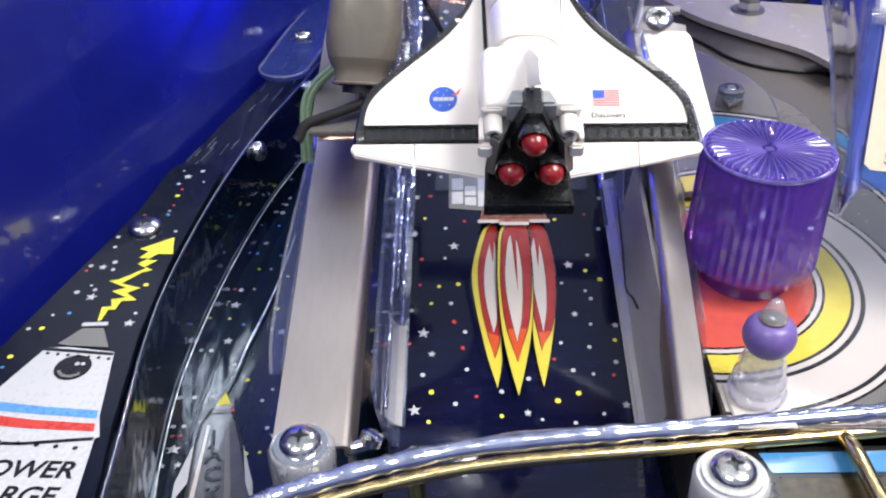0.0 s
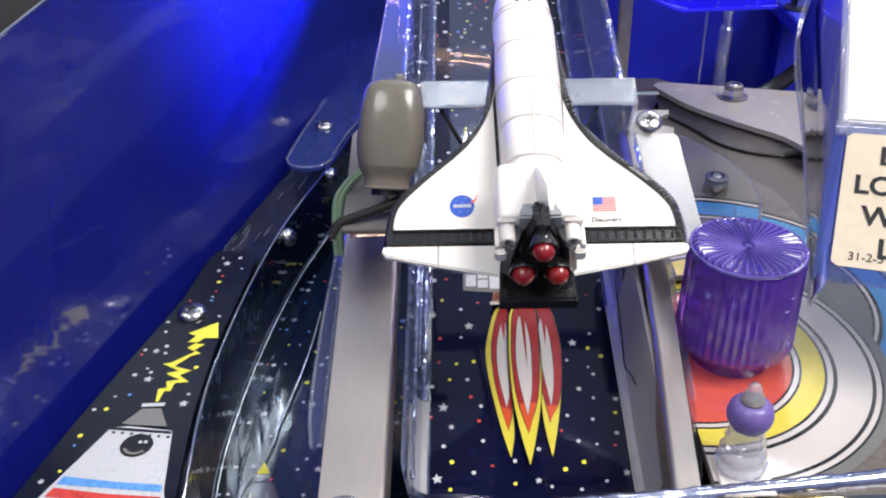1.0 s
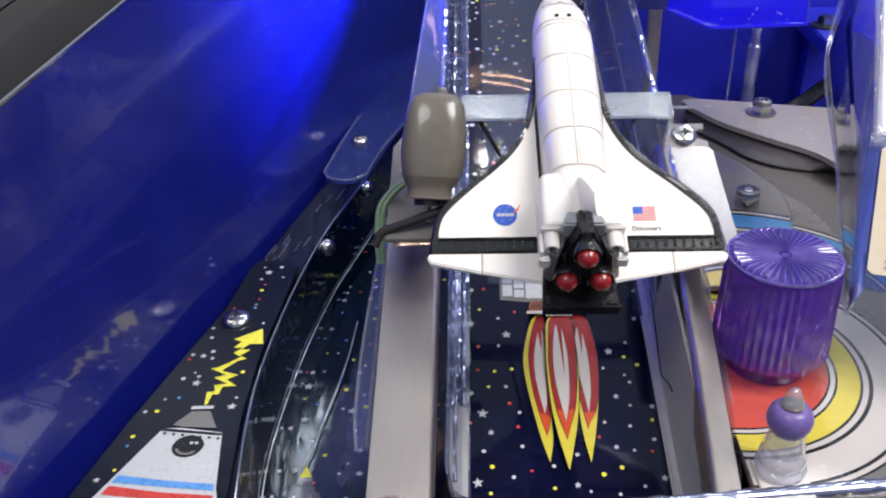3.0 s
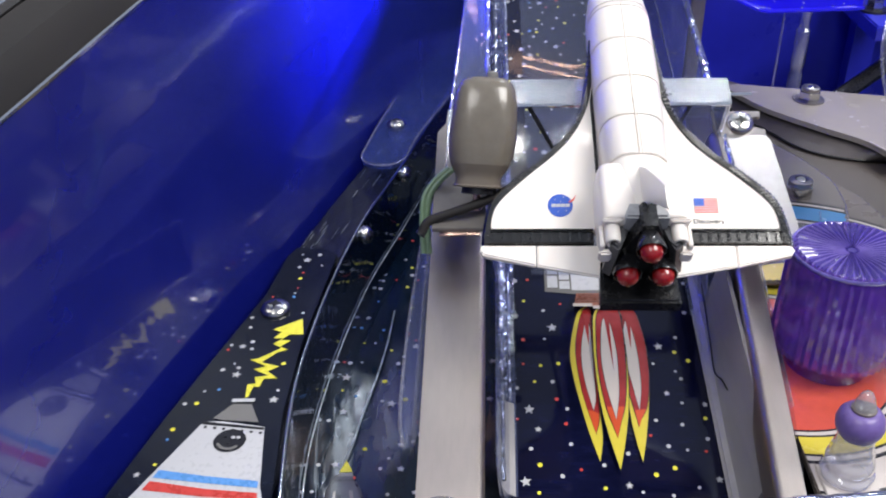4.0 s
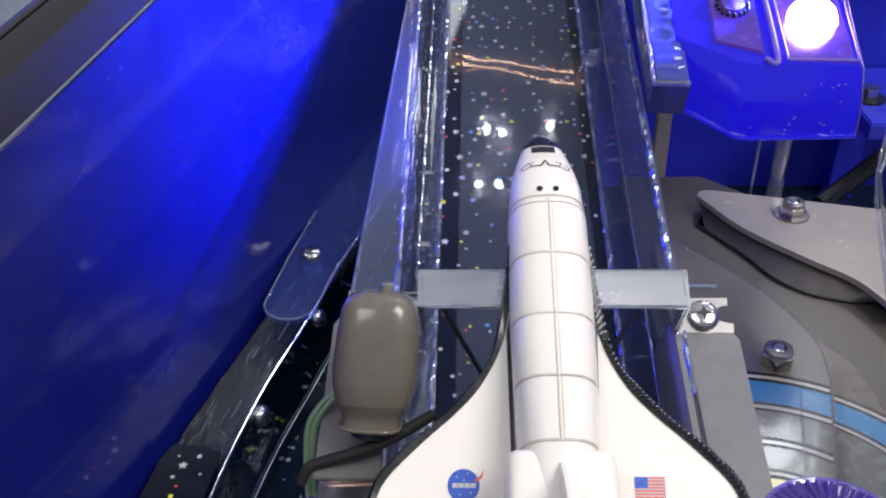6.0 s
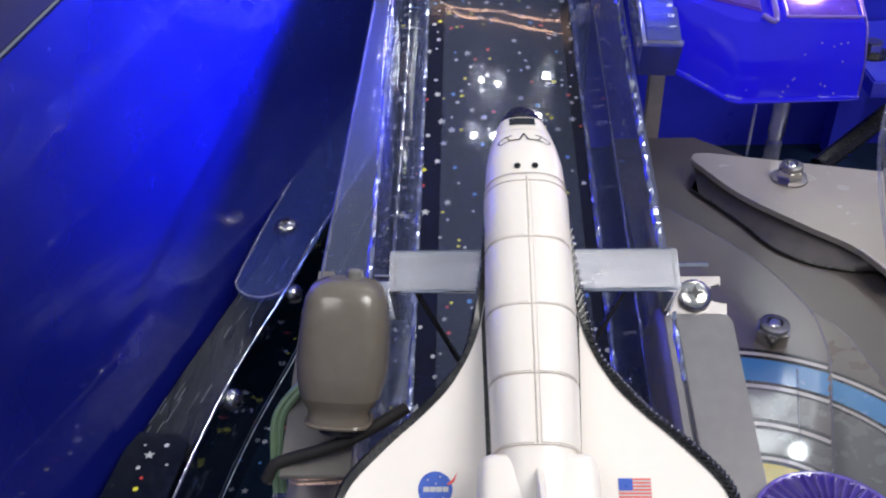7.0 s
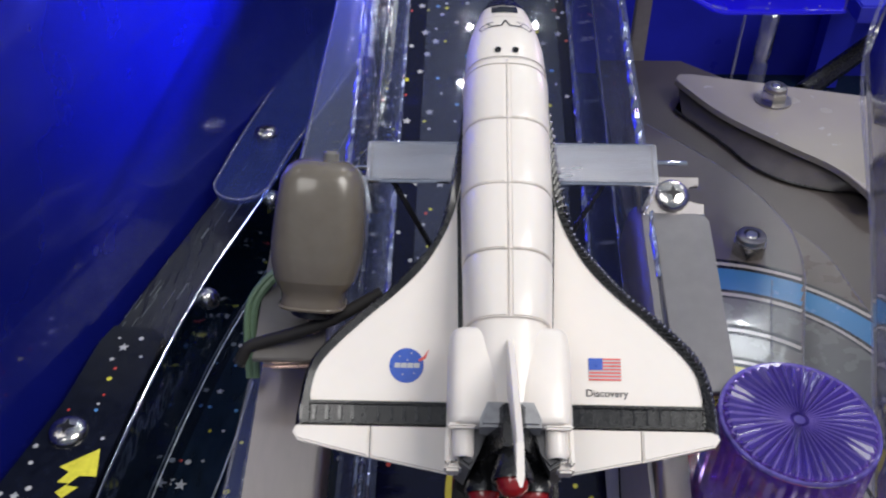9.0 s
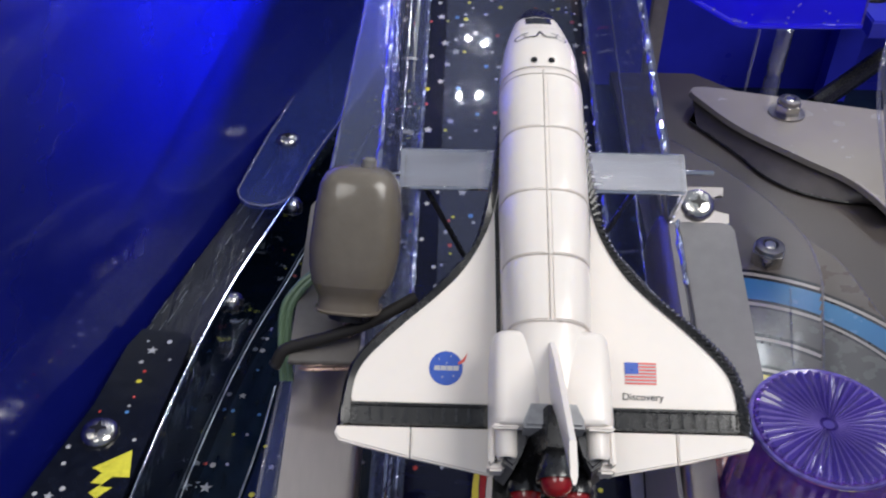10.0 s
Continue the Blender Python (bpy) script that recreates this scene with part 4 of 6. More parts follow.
    for sgn in (-1, 1):
        # two slanted cabin windows a side, in thin black outline, over a heavy lower line
        for a, b, wide in (((0.0008, 0.0790), (0.0027, 0.0788), 0.00035), ((0.0027, 0.0788), (0.0045, 0.0779), 0.0002), ((0.0045, 0.0779), (0.0050, 0.0790), 0.0002), ((0.0050, 0.0790), (0.0034, 0.0803), 0.0002), ((0.0027, 0.0788), (0.0034, 0.0803), 0.0002), ((0.0034, 0.0803), (0.0022, 0.0806), 0.0002), ((0.0008, 0.0790), (0.0000, 0.0812), 0.00035)):
            dx, ds, a = b[0] - a[0], b[1] - a[1], (a[0], a[1] + 0.0007)
            n = (dx * dx + ds * ds) ** 0.5
            ox, os_ = -ds / n * wide / 2, dx / n * wide / 2
            nose_patch("window_mark", [[(sgn * (a[0] + dx * k / 5 + e * ox), a[1] + ds * k / 5 + e * os_) for k in range(6)] for e in (-1, 1)], M_TOYBLACK, "thin black window outline")
        nose_patch("nose_line", [[(sgn * 0.0049 * k / 8, 0.0836 - 0.0004 * (k / 8) ** 2 + e) for k in range(9)] for e in (0, 0.00018)], M_SEAM)
        part("thruster_dot", lathe([(0.00062, 0), (0.00062, 0.0002), (0.0002, 0.0002)], at(on_nose(sgn * 0.0016, 0.0717) - SU * 0.00005, SU), 12), M_TOYBLACK, t)

    # wings: white upper skin, black ribbed leading edge, ribbed hinge bar, elevon
    def wing_h(s):
        return -0.0068 + 0.204 * s

    outer = smooth_path([(0.0079, 0.0620, 0), (0.0092, 0.0515, 0), (0.0117, 0.0394, 0), (0.0157, 0.0340, 0), (0.0206, 0.0287, 0), (0.0274, 0.0230, 0), (0.0326, 0.0170, 0), (0.0342, 0.0090, 0), (0.0344, 0.0064, 0)], 4)
    inner = smooth_path([(0.0074, 0.0600, 0), (0.0080, 0.0480, 0), (0.0098, 0.0405, 0), (0.0135, 0.0337, 0), (0.0181, 0.0287, 0), (0.0238, 0.0237, 0), (0.0302, 0.0172, 0), (0.0320, 0.0126, 0), (0.0321, 0.0070, 0)], 4)
    for sgn in (-1, 1):
        white = [(p.x, p.y) for p in inner if 0.0103 < p.y < 0.0490] + [(0.0321, 0.0103)] + [(0.0070, 0.0103)] + [(0.0070, 0.0480)]
        part("wing", prism([(sgn * x, s) for x, s in white], -0.0022, 0.0, lambda p: sh((p[0], p[1], wing_h(p[1]) + p[2])), 0.00025), M_WHITE, t)
        # black strip paints the shade along the wing root
        part("root_shade", prism([(sgn * x, q) for x, q in ((0.0071, 0.0172), (0.0078, 0.0172), (0.0085, 0.0440), (0.0077, 0.0480))], 0.0, 0.0002, lambda p: sh((p[0], p[1], wing_h(p[1]) + p[2]))), M_TOYBLACK, t, "black strip painting the shade between wing and hull")
        secs = []
        for po, pi in zip(outer, inner):
            secs.append([sh((sgn * pi.x, pi.y, wing_h(pi.y) + 0.0002)), sh((sgn * (pi.x * 0.35 + po.x * 0.65), pi.y * 0.35 + po.y * 0.65, wing_h(po.y) + 0.0003)), sh((sgn * po.x, po.y, wing_h(po.y) - 0.0008)), sh((sgn * po.x, po.y, wing_h(po.y) - 0.0020)), sh((sgn * pi.x, pi.y, wing_h(pi.y) - 0.0030))])
        edge = part("leading_edge", rings(secs), M_TOYBLACK, t, "black ribbed leading edge", True)
        for k in range(len(outer) - 1 if sgn > 0 else 0):
            for half in (0.25, 0.75):
                po, pi = outer[k].lerp(outer[k + 1], half), inner[k].lerp(inner[k + 1], half)
                pts = [sh((sgn * (pi.x + (po.x - pi.x) * f), pi.y + (po.y - pi.y) * f, wing_h(pi.y + (po.y - pi.y) * f) + (0.00035 if f < 0.8 else -0.0009))) for f in (0.10, 0.65, 1.05)]
                part("rib", tube(pts, 0.00034, 6), M_TOYBLACK, edge, "", True)
                # small metal bead added as a glint on the black edge
                part("glint_bead", lathe([(0.0001, -0.0005), (0.00042, -0.0003), (0.00052, 0.0), (0.00042, 0.0003), (0.0001, 0.0005)], at(pts[1].lerp(pts[2], 0.55) + SU * 0.0002, SU), 8), M_EDGEGLINT, edge, "", True)
        bar = part("hinge_bar", box((sgn * 0.0207, 0.0085, -0.0009), (0.0232, 0.0034, 0.0012), lambda p: sh((p[0], p[1], wing_h(p[1]) + p[2])), 0.0002), M_TOYBLACK, t, "black ribbed hinge bar")
        for k in range(12):
            x = sgn * (0.0103 + 0.0021 * k)
            part("rib", box((x, 0.0085, -0.0001), (0.00050, 0.0028, 0.0013), lambda p: sh((p[0], p[1], wing_h(p[1]) + p[2])), 0.00025), M_RIB, bar)
        for s in (0.0070, 0.0101):
            part("rib", box((sgn * 0.0207, s, 0.0003), (0.0230, 0.0004, 0.0006), lambda p: sh((p[0], p[1], wing_h(p[1]) + p[2])), 0.00012), M_TOYBLACK, bar)
        for x0, x1, ya, yb in ((0.0078, 0.0219, -0.0010, 0.0017), (0.0221, 0.0342, 0.0017, 0.0043)):
            poly = [(x0, 0.0066), (x1, 0.0066)] + ([(x1 + 0.0005, 0.0055), (x1 - 0.0003, yb)] if x1 > 0.03 else [(x1, yb)]) + [(x0, ya)]
            part("elevon", prism([(sgn * x, s) for x, s in poly], -0.0017, 0.0, lambda p: sh((p[0], p[1], wing_h(p[1]) + p[2] * (0.3 + 0.7 * max(0, min(1, (p[1] + 0.001) / 0.0076))))), 0.0003), M_WHITE, t)
    # blunt engine pods with a stepped rear, thruster stubs and their brackets
    for sgn in (-1, 1):
        secs = []
        for s, w, hh in ((0.0182, 0.0036, 0.0054), (0.0178, 0.0040, 0.0060), (0.0171, 0.0043, 0.0064), (0.0160, 0.0044, 0.0066), (0.0145, 0.0045, 0.0067), (0.0090, 0.0045, 0.0068), (0.0036, 0.0045, 0.0068), (0.0029, 0.0042, 0.0066), (0.0026, 0.0036, 0.0062)):
            secs.append([sh((sgn * 0.0050 + w * math.copysign(abs(math.cos(a)) ** 0.5, math.cos(a)), s, 0.0034 + hh * math.copysign(abs(math.sin(a)) ** 0.5, math.sin(a)))) for a in [2 * math.pi * k / 32 for k in range(32)]])
        pod = part("engine_pod", rings(secs), M_WHITE, t, "", True)
        # recess and cheek are coloured as the shaded inside of the bay
        part("pod_recess", prism([(sgn * x, s) for x, s in ((0.0006, 0.0056), (0.0034, 0.0056), (0.0045, 0.0030), (0.0045, 0.0018), (0.0006, 0.0018))], 0.0030, 0.0109, sh, 0.0005), M_BAYSHADE, pod, "recess beside the fin with shade in its grey")
        part("stub", lathe([(0.0016, 0), (0.0017, 0.0006), (0.0017, 0.0042), (0.0014, 0.0048), (0.0009, 0.0048), (0.0008, 0.0040), (0.0002, 0.0040)], at(sh((sgn * 0.0069, 0.0030, 0.0066)), -SA), 18), M_WHITE, pod, "", True)
        part("stub_shelf", box((sgn * 0.0071, 0.0024, 0.0088), (0.0042, 0.0008, 0.0012), sh, 0.0003), M_WHITE, pod)
        part("engine_cheek", prism([(sgn * x, q) for x, q in ((0.0028, 0.0034), (0.0062, 0.0034), (0.0074, -0.0022), (0.0058, -0.0034), (0.0046, -0.0012))], -0.0030, 0.0068, lambda p: sh((p[0] + sgn * 0.0010 * (0.0068 - p[2]) / 0.0098, p[1], p[2])), 0.0005), M_BAYSHADEDARK, pod, "cheek beside the engines with shade in its dark grey")
        part("stub_bracket", box((sgn * 0.0091, 0.0004, 0.0050), (0.0009, 0.0056, 0.0030), sh, 0.0003), M_WHITE, pod)
        part("stub_foot", box((sgn * 0.0084, -0.0024, 0.0032), (0.0026, 0.0015, 0.0032), sh, 0.0004), M_WHITE, pod)
    # aft block and nozzles
    part("aft_bulkhead", prism([(-0.0078, -0.0045), (0.0078, -0.0045), (0.0072, 0.0016), (0.0040, 0.0056), (0.0016, 0.0122), (-0.0012, 0.0122), (-0.0036, 0.0056), (-0.0072, 0.0016)], -0.0015, 0.0050, lambda p: sh((p[0], p[2], p[1])), 0.0004), M_TOYBLACK, t, "black aft bulkhead")
    part("fin_fairing", prism([(-0.0038, 0.0062), (0.0038, 0.0062), (0.0034, 0.0030), (0.0012, 0.0012), (-0.0012, 0.0012), (-0.0034, 0.0030)], 0.0030, 0.0088, sh, 0.0006), M_BAYSHADE, t, "block under the fin with shade in its grey")
    for x, h in ((-0.0036, 0.0006), (0.0038, 0.0006), (0.0002, 0.0090)):
        f = at(sh((x, -0.0008, h)), -SA)
        eng = part("engine_nozzle", lathe([(0.0018, 0), (0.0021, 0.0014), (0.0027, 0.0030), (0.0031, 0.0044), (0.0030, 0.0049), (0.0026, 0.0046), (0.0022, 0.0036)], f, 24), M_TOYBLACK, t, "black bell nozzle", True)
        part("red_plug", lathe([(0.0023, 0.0034), (0.0024, 0.0048), (0.0021, 0.0062), (0.0013, 0.0070), (0.0002, 0.0073)], f, 20), M_RED, eng, "glossy red domed plug", True)
    part("pivot_dot", lathe([(0.0006, 0), (0.0006, 0.0008), (0.0002, 0.0009)], at(sh((0.0001, -0.0015, 0.0024)), -SA), 10), M_SCREW, t)
    part("body_flap", prism([(-0.0080, 0.0050), (0.0080, 0.0050), (0.0086, -0.0080), (-0.0086, -0.0080)], -0.0095, -0.0060, lambda p: sh((p[0], p[1], p[2])), 0.0006), M_TOYBLACK, t, "black body flap block under the engines")
    part("belly_block", box((0, 0.006, -0.0085), (0.0150, 0.018, 0.006), sh, 0.0008), M_TOYBLACK, t, "black mounting block below the tail")
    # tail fin
    secs = []
    for s0, s1, h, w in ((0.0176, 0.0062, 0.0085, 0.00056), (0.0116, 0.0022, 0.0150, 0.00055), (0.0038, -0.0040, 0.0220, 0.00052), (-0.0060, -0.0116, 0.0300, 0.00048)):
        secs.append([sh((0.00036, s0, h)), sh((w, s0 - 0.05 * (s0 - s1), h)), sh((w, s1 + 0.2 * (s0 - s1), h)), sh((w * 0.4, s1, h)), sh((-w * 0.4, s1, h)), sh((-w, s1 + 0.2 * (s0 - s1), h)), sh((-w, s0 - 0.05 * (s0 - s1), h)), sh((-0.00036, s0, h))])
    part("tail_fin", rings(secs), M_WHITE, t, "", True)

    # wing decals
    def deck(p):
        return sh((p[0], p[1], wing_h(p[1]) + p[2]))

    logo = part("round_decal", flat(disc_poly(-0.0164, 0.0163, 0.00285, 32), 0.0001, deck), M_FLAGBLUE, t, "round blue decal with white bars and a red sweep")
    for k in range(4):
        x = -0.0184 + 0.00106 * k
        part("decal_bar", flat([(x, 0.0159), (x + 0.00096, 0.0159), (x + 0.00102, 0.0167), (x + 0.00006, 0.0167)], 0.00015, deck), M_STARW, logo, "white block")
    part("decal_sweep", flat([(-0.0145, 0.0172), (-0.0136, 0.0178), (-0.0127, 0.0190), (-0.0133, 0.0174), (-0.0142, 0.0169)], 0.0002, deck), M_FLAGRED, logo, "thin red sweep")
    for x, s in ((-0.0176, 0.0178), (-0.0170, 0.0148), (-0.0156, 0.0183), (-0.0151, 0.0150), (-0.0163, 0.0172)):
        part("decal_dot", flat(disc_poly(x, s, 0.00014, 6), 0.00014, deck), M_STARW, logo)
    fx0, fx1, fs0, fs1 = 0.0137, 0.0190, 0.0144, 0.0180
    flag = part("flag_decal", flat([(fx0, fs0), (fx1, fs0), (fx1, fs1), (fx0, fs1)], 0.0001, deck), M_STARW, t, "small striped flag decal")
    for k in range(7):
        y = fs0 + (fs1 - fs0) * k / 6.5
        part("stripe", flat([(fx0, y), (fx1, y), (fx1, y + (fs1 - fs0) / 13), (fx0, y + (fs1 - fs0) / 13)], 0.00013, deck), M_FLAGRED, flag)
    part("canton", flat([(fx0, fs0 + 0.0017), (fx0 + 0.0023, fs0 + 0.0017), (fx0 + 0.0023, fs1), (fx0, fs1)], 0.00016, deck), M_FLAGBLUE, flag)
    X, Y = Vector((1, 0, 0)), (deck((0, 1, 0)) - deck((0, 0, 0))).normalized()
    rot = Matrix((X, Y, X.cross(Y))).transposed().to_4x4()
    lettering("name_lettering", "Discovery", 0.0017, Matrix.Translation(deck((0.0166, 0.0123, 0.00012))) @ rot, M_INKBLK, t)
    return t


shuttle = build_shuttle()
post = thing("shuttle_stand", on_ramp((0, 0.128, 0)), "dark bracket leg holding the shuttle over the ramp", "stand")
for sgn in (-1, 1):
    part("leg", tube([strap((sgn * 0.0215, -0.003, -0.002)), strap((sgn * 0.0120, -0.016, -0.012)), sh((sgn * 0.0070, 0.030, -0.0065))], 0.0006, 8), M_BLACK, post, "", True)
part("carrier_plate", box((0, 0.040, -0.0080), (0.0120, 0.044, 0.0020), sh, 0.0004), M_BLACK, post)

# ---------- silicone lamp cap and wires on the left ----------
cap = thing("silicone_cap", (-0.036, 0.139, 0.085), "translucent grey silicone cap over a lamp", "cap")
CT, CB = Vector((-0.0328, 0.1400, 0.0985)), Vector((-0.0345, 0.1275, 0.0745))
cz = (CT - CB).normalized()
cx_ = Vector((1, 0, 0)) - cz * cz.x
cx_.normalize()
cy_ = cz.cross(cx_)
CLEN = (CT - CB).length


def cap_pt(u, v, k):
    return CB + cx_ * u + cy_ * v + cz * (k * CLEN)


secs = []
for k, w, d, sh_x in ((0.0, 0.0060, 0.0056, -0.0004), (0.05, 0.0058, 0.0055, -0.0004), (0.10, 0.0060, 0.0056, -0.0003), (0.14, 0.0068, 0.0062, -0.0002), (0.20, 0.0076, 0.0069, -0.0001), (0.30, 0.0082, 0.0074, 0.0), (0.44, 0.0085, 0.0077, 0.0001), (0.7, 0.0081, 0.0071, 0.0003), (0.88, 0.0074, 0.0063, 0.0003), (0.95, 0.0064, 0.0053, 0.0003), (0.985, 0.0050, 0.0040, 0.0003), (1.0, 0.0034, 0.0026, 0.0003)):
    secs.append([cap_pt(sh_x + w * math.copysign(abs(math.cos(a)) ** 0.62, math.cos(a)), d * math.copysign(abs(math.sin(a)) ** 0.62, math.sin(a)), k) for a in [2 * math.pi * i / 28 for i in range(28)]])
part("cap_body", rings(secs[4:], cap=False), M_CAP, cap, "", True)
part("cap_skirt", rings(secs[:5], cap=False), M_CAPCLEAR, cap, "thin translucent skirt", True)
bm = bmesh.new()
bm.faces.new([bm.verts.new(p) for p in secs[-1]])
part("cap_crown", bm, M_CAP, cap)
part("cap_nub", lathe([(0.0016, -0.0010), (0.0015, 0.0012), (0.0010, 0.0017), (0.0002, 0.0018)], at(CT + cy_ * 0.001 + cx_ * 0.0015, cz), 14), M_INKGREY, cap, "small pale nub", True)
part("skirt_rim", tube(secs[0] + secs[0][:1], 0.0004, 6), M_CAPCLEAR, cap, "", True)
part("bulb_base", lathe([(0.0045, -0.004), (0.0045, 0.010), (0.003, 0.012)], at(CB + cz * 0.002, cz), 16), M_BLACK, cap, "dark lamp socket inside", True)
part("lamp_lead", tube([CB + cx_ * -0.001 + cz * 0.006, CB + cx_ * -0.0005 - cz * 0.003, CB + cx_ * 0.0 - cz * 0.006 + cy_ * 0.001], 0.0010, 8), M_COPPER, cap, "bare copper lead", True)

wire = thing("black_cable", (-0.052, 0.118, 0.045), "black sheathed cable running under the shuttle wing", "cable")
part("sheath", tube(smooth_path([(-0.0492, 0.1220, 0.0640), (-0.0475, 0.1229, 0.0668), (-0.0440, 0.1234, 0.0682), (-0.0385, 0.1238, 0.0700), (-0.0312, 0.1252, 0.0725), (-0.0220, 0.1290, 0.0760)], 8), 0.0012, 10), M_RUBBER, wire, "", True)
part("cut_end", lathe([(0.0013, 0), (0.0013, 0.0006), (0.0007, 0.0007), (0.0002, 0.0002)], at((-0.0492, 0.1220, 0.0640), (-0.6, -0.4, -0.7)), 12), M_BLACK, wire, "", True)
for dx in (0.0, 0.0013):
    w = thing("green_wire", (-0.052 + dx, 0.125, 0.05), "pale green insulated wire bending down past the ramp", "wire", "lamp wires")
    part("insulation", tube(smooth_path([(-0.0490 + dx, 0.1250, 0.0560), (-0.0495 + dx, 0.1295, 0.0620), (-0.0490 + dx, 0.1335, 0.0680), (-0.0462 + dx, 0.1365, 0.0715), (-0.0425 + dx, 0.1385, 0.0740)], 8), 0.0008, 8), M_WIREG, w, "", True)
for k in range(2):
    w = thing("copper_tie", (-0.040, 0.1214, 0.0644), "thin copper wire tied round the plate edge", "wire", "copper ties")
    part("wire_strand", tube(smooth_path([(-0.0445, 0.1222 - 0.0012 * k, 0.0640), (-0.0425, 0.1214 - 0.0012 * k, 0.0646), (-0.0385, 0.1214 - 0.0012 * k, 0.0648), (-0.0345, 0.1220 - 0.0012 * k, 0.0644)], 5), 0.00035, 6), M_COPPER, w, "", True)
clip = thing("wall_clip", on_ramp((0.0268, 0.312, 0.004)), "small clear plastic clip on the ramp wall", "clip")
part("clip_body", lathe([(0.0022, 0), (0.0024, 0.003), (0.0018, 0.005), (0.0004, 0.0052)], at(on_ramp((0.0268, 0.312, 0.004)), (0.3, -0.3, 1)), 14), M_CLEARP, clip, "", True)
# warm light tubes held over the back of the machine, mirrored in the ramp floor
hung = thing("tube_light", (0.33, 0.615, 0.185), "pair of thin warm light tubes on a slim black arm", "light")
for ya, slope in ((0.8965, -0.21), (0.8835, -0.27)):
    part("light_tube", tube([(x, ya + slope * x + 0.0015 * math.sin(x * 70), 0.745) for x in (-0.25 + 0.0125 * k for k in range(49))], 0.0013, 8), M_WARMTUBE, hung, "glowing warm tube", True)
part("arm", tube(smooth_path([(0.33, 0.615, 0.185), (0.33, 0.640, 0.40), (0.33, 0.72, 0.66), (0.33, 0.8108, 0.7435)], 6), 0.004, 10), M_BLACK, hung, "slim black arm", True)
for x in (-0.24, 0.33):
    part("tube_clamp", box((x, 0.89 - 0.24 * x, 0.745), (0.004, 0.022, 0.004), ident, 0.0006), M_BLACK, hung)

# ---------- left side: guide, plastics ----------
guide = thing("ball_guide", (-0.08, 0.09, FLOOR), "polished steel ball guide wall along the lane", "guide")
gl = smooth_path([(-0.0735, 0.020, 0), (-0.0753, 0.047, 0), (-0.0790, 0.0819, 0), (-0.0797, 0.1054, 0), (-0.0774, 0.1396, 0), (-0.0724, 0.1751, 0), (-0.0643, 0.2096, 0), (-0.0572, 0.2426, 0), (-0.0480, 0.290, 0)], 8)
part("guide_wall", strip_wall([(p.x, p.y) for p in gl], 0.0009, FLOOR, 0.0368), M_GUIDE, guide, "", True)
part("guide_lip", tube([Vector((p.x, p.y, 0.0370)) for p in gl], 0.00032, 8), M_CHROME, guide, "bright rolled upper edge", True)

ZL = 0.0378
front = thing("printed_plastic", (-0.09, 0.1, ZL), "black printed plastic panel with a white rocket and a lightning bolt", "plastic panel")
poly = [(-0.1220, 0.020), (-0.1080, 0.0812), (-0.1033, 0.0993), (-0.0975, 0.1210), (-0.0945, 0.1330), (-0.0925, 0.1520), (-0.0905, 0.1575), (-0.0810, 0.1568), (-0.0775, 0.1540), (-0.0785, 0.1396), (-0.0808, 0.1098), (-0.0805, 0.0837), (-0.0780, 0.0579), (-0.0762, 0.0458), (-0.0745, 0.020)]
part("panel", prism(poly, ZL - 0.0016, ZL, ident, 0.0003), M_PANEL, front)
rocket_hole = [(-0.108, 0.02), (-0.079, 0.02), (-0.083, 0.089), (-0.098, 0.089)]
bolt_hole = [(-0.093, 0.086), (-0.0895, 0.086), (-0.0795, 0.122), (-0.0920, 0.122)]
star_field("star_print", [(-0.1150, 0.03), (-0.1060, 0.0812), (-0.1015, 0.0993), (-0.0935, 0.1330), (-0.0905, 0.1550), (-0.0800, 0.1550), (-0.0820, 0.1098), (-0.0820, 0.0837), (-0.079, 0.03)], 44, ZL + 0.0001, ident, front, 21, "printed stars", (rocket_hole, bolt_hole), 0.0014, fixed=((-0.0948, 0.0972), (-0.0860, 0.1500), (-0.0836, 0.0880)))


def art(name, poly, mat, lift, parent, label=""):
    return part(name, flat(poly, ZL + lift, ident), mat, parent, label)


bolt = art("bolt_print", [(-0.0906, 0.0885), (-0.0899, 0.0889), (-0.0895, 0.0925), (-0.0880, 0.0925), (-0.0876, 0.0955), (-0.0842, 0.0958), (-0.0872, 0.0985), (-0.0846, 0.1003), (-0.0894, 0.1020), (-0.0862, 0.1060), (-0.0838, 0.1072), (-0.0860, 0.1084), (-0.0836, 0.1110), (-0.0862, 0.1112), (-0.0844, 0.1136), (-0.0808, 0.1136), (-0.0822, 0.1206), (-0.0892, 0.1158), (-0.0868, 0.1146), (-0.0884, 0.1120), (-0.0860, 0.1118), (-0.0880, 0.1096), (-0.0856, 0.1078), (-0.0905, 0.1036), (-0.0926, 0.1030), (-0.0880, 0.1004), (-0.0908, 0.0992), (-0.0868, 0.0968), (-0.0900, 0.0962), (-0.0892, 0.0938), (-0.0912, 0.0934)], M_STARY, 0.0002, front, "jagged yellow lightning bolt arrow")
body = art("rocket_print", [(-0.0985, 0.0800), (-0.0940, 0.0802), (-0.0838, 0.0785), (-0.0800, 0.0540), (-0.0770, 0.0200), (-0.1180, 0.0200), (-0.1085, 0.0560)], M_STARW, 0.0002, front, "white cartoon rocket with blue and red bands")
art("rocket_top", [(-0.0965, 0.0812), (-0.0930, 0.0862), (-0.0885, 0.0862), (-0.0855, 0.0800), (-0.0940, 0.0806)], M_INKGREY, 0.00025, body, "grey nose ring")
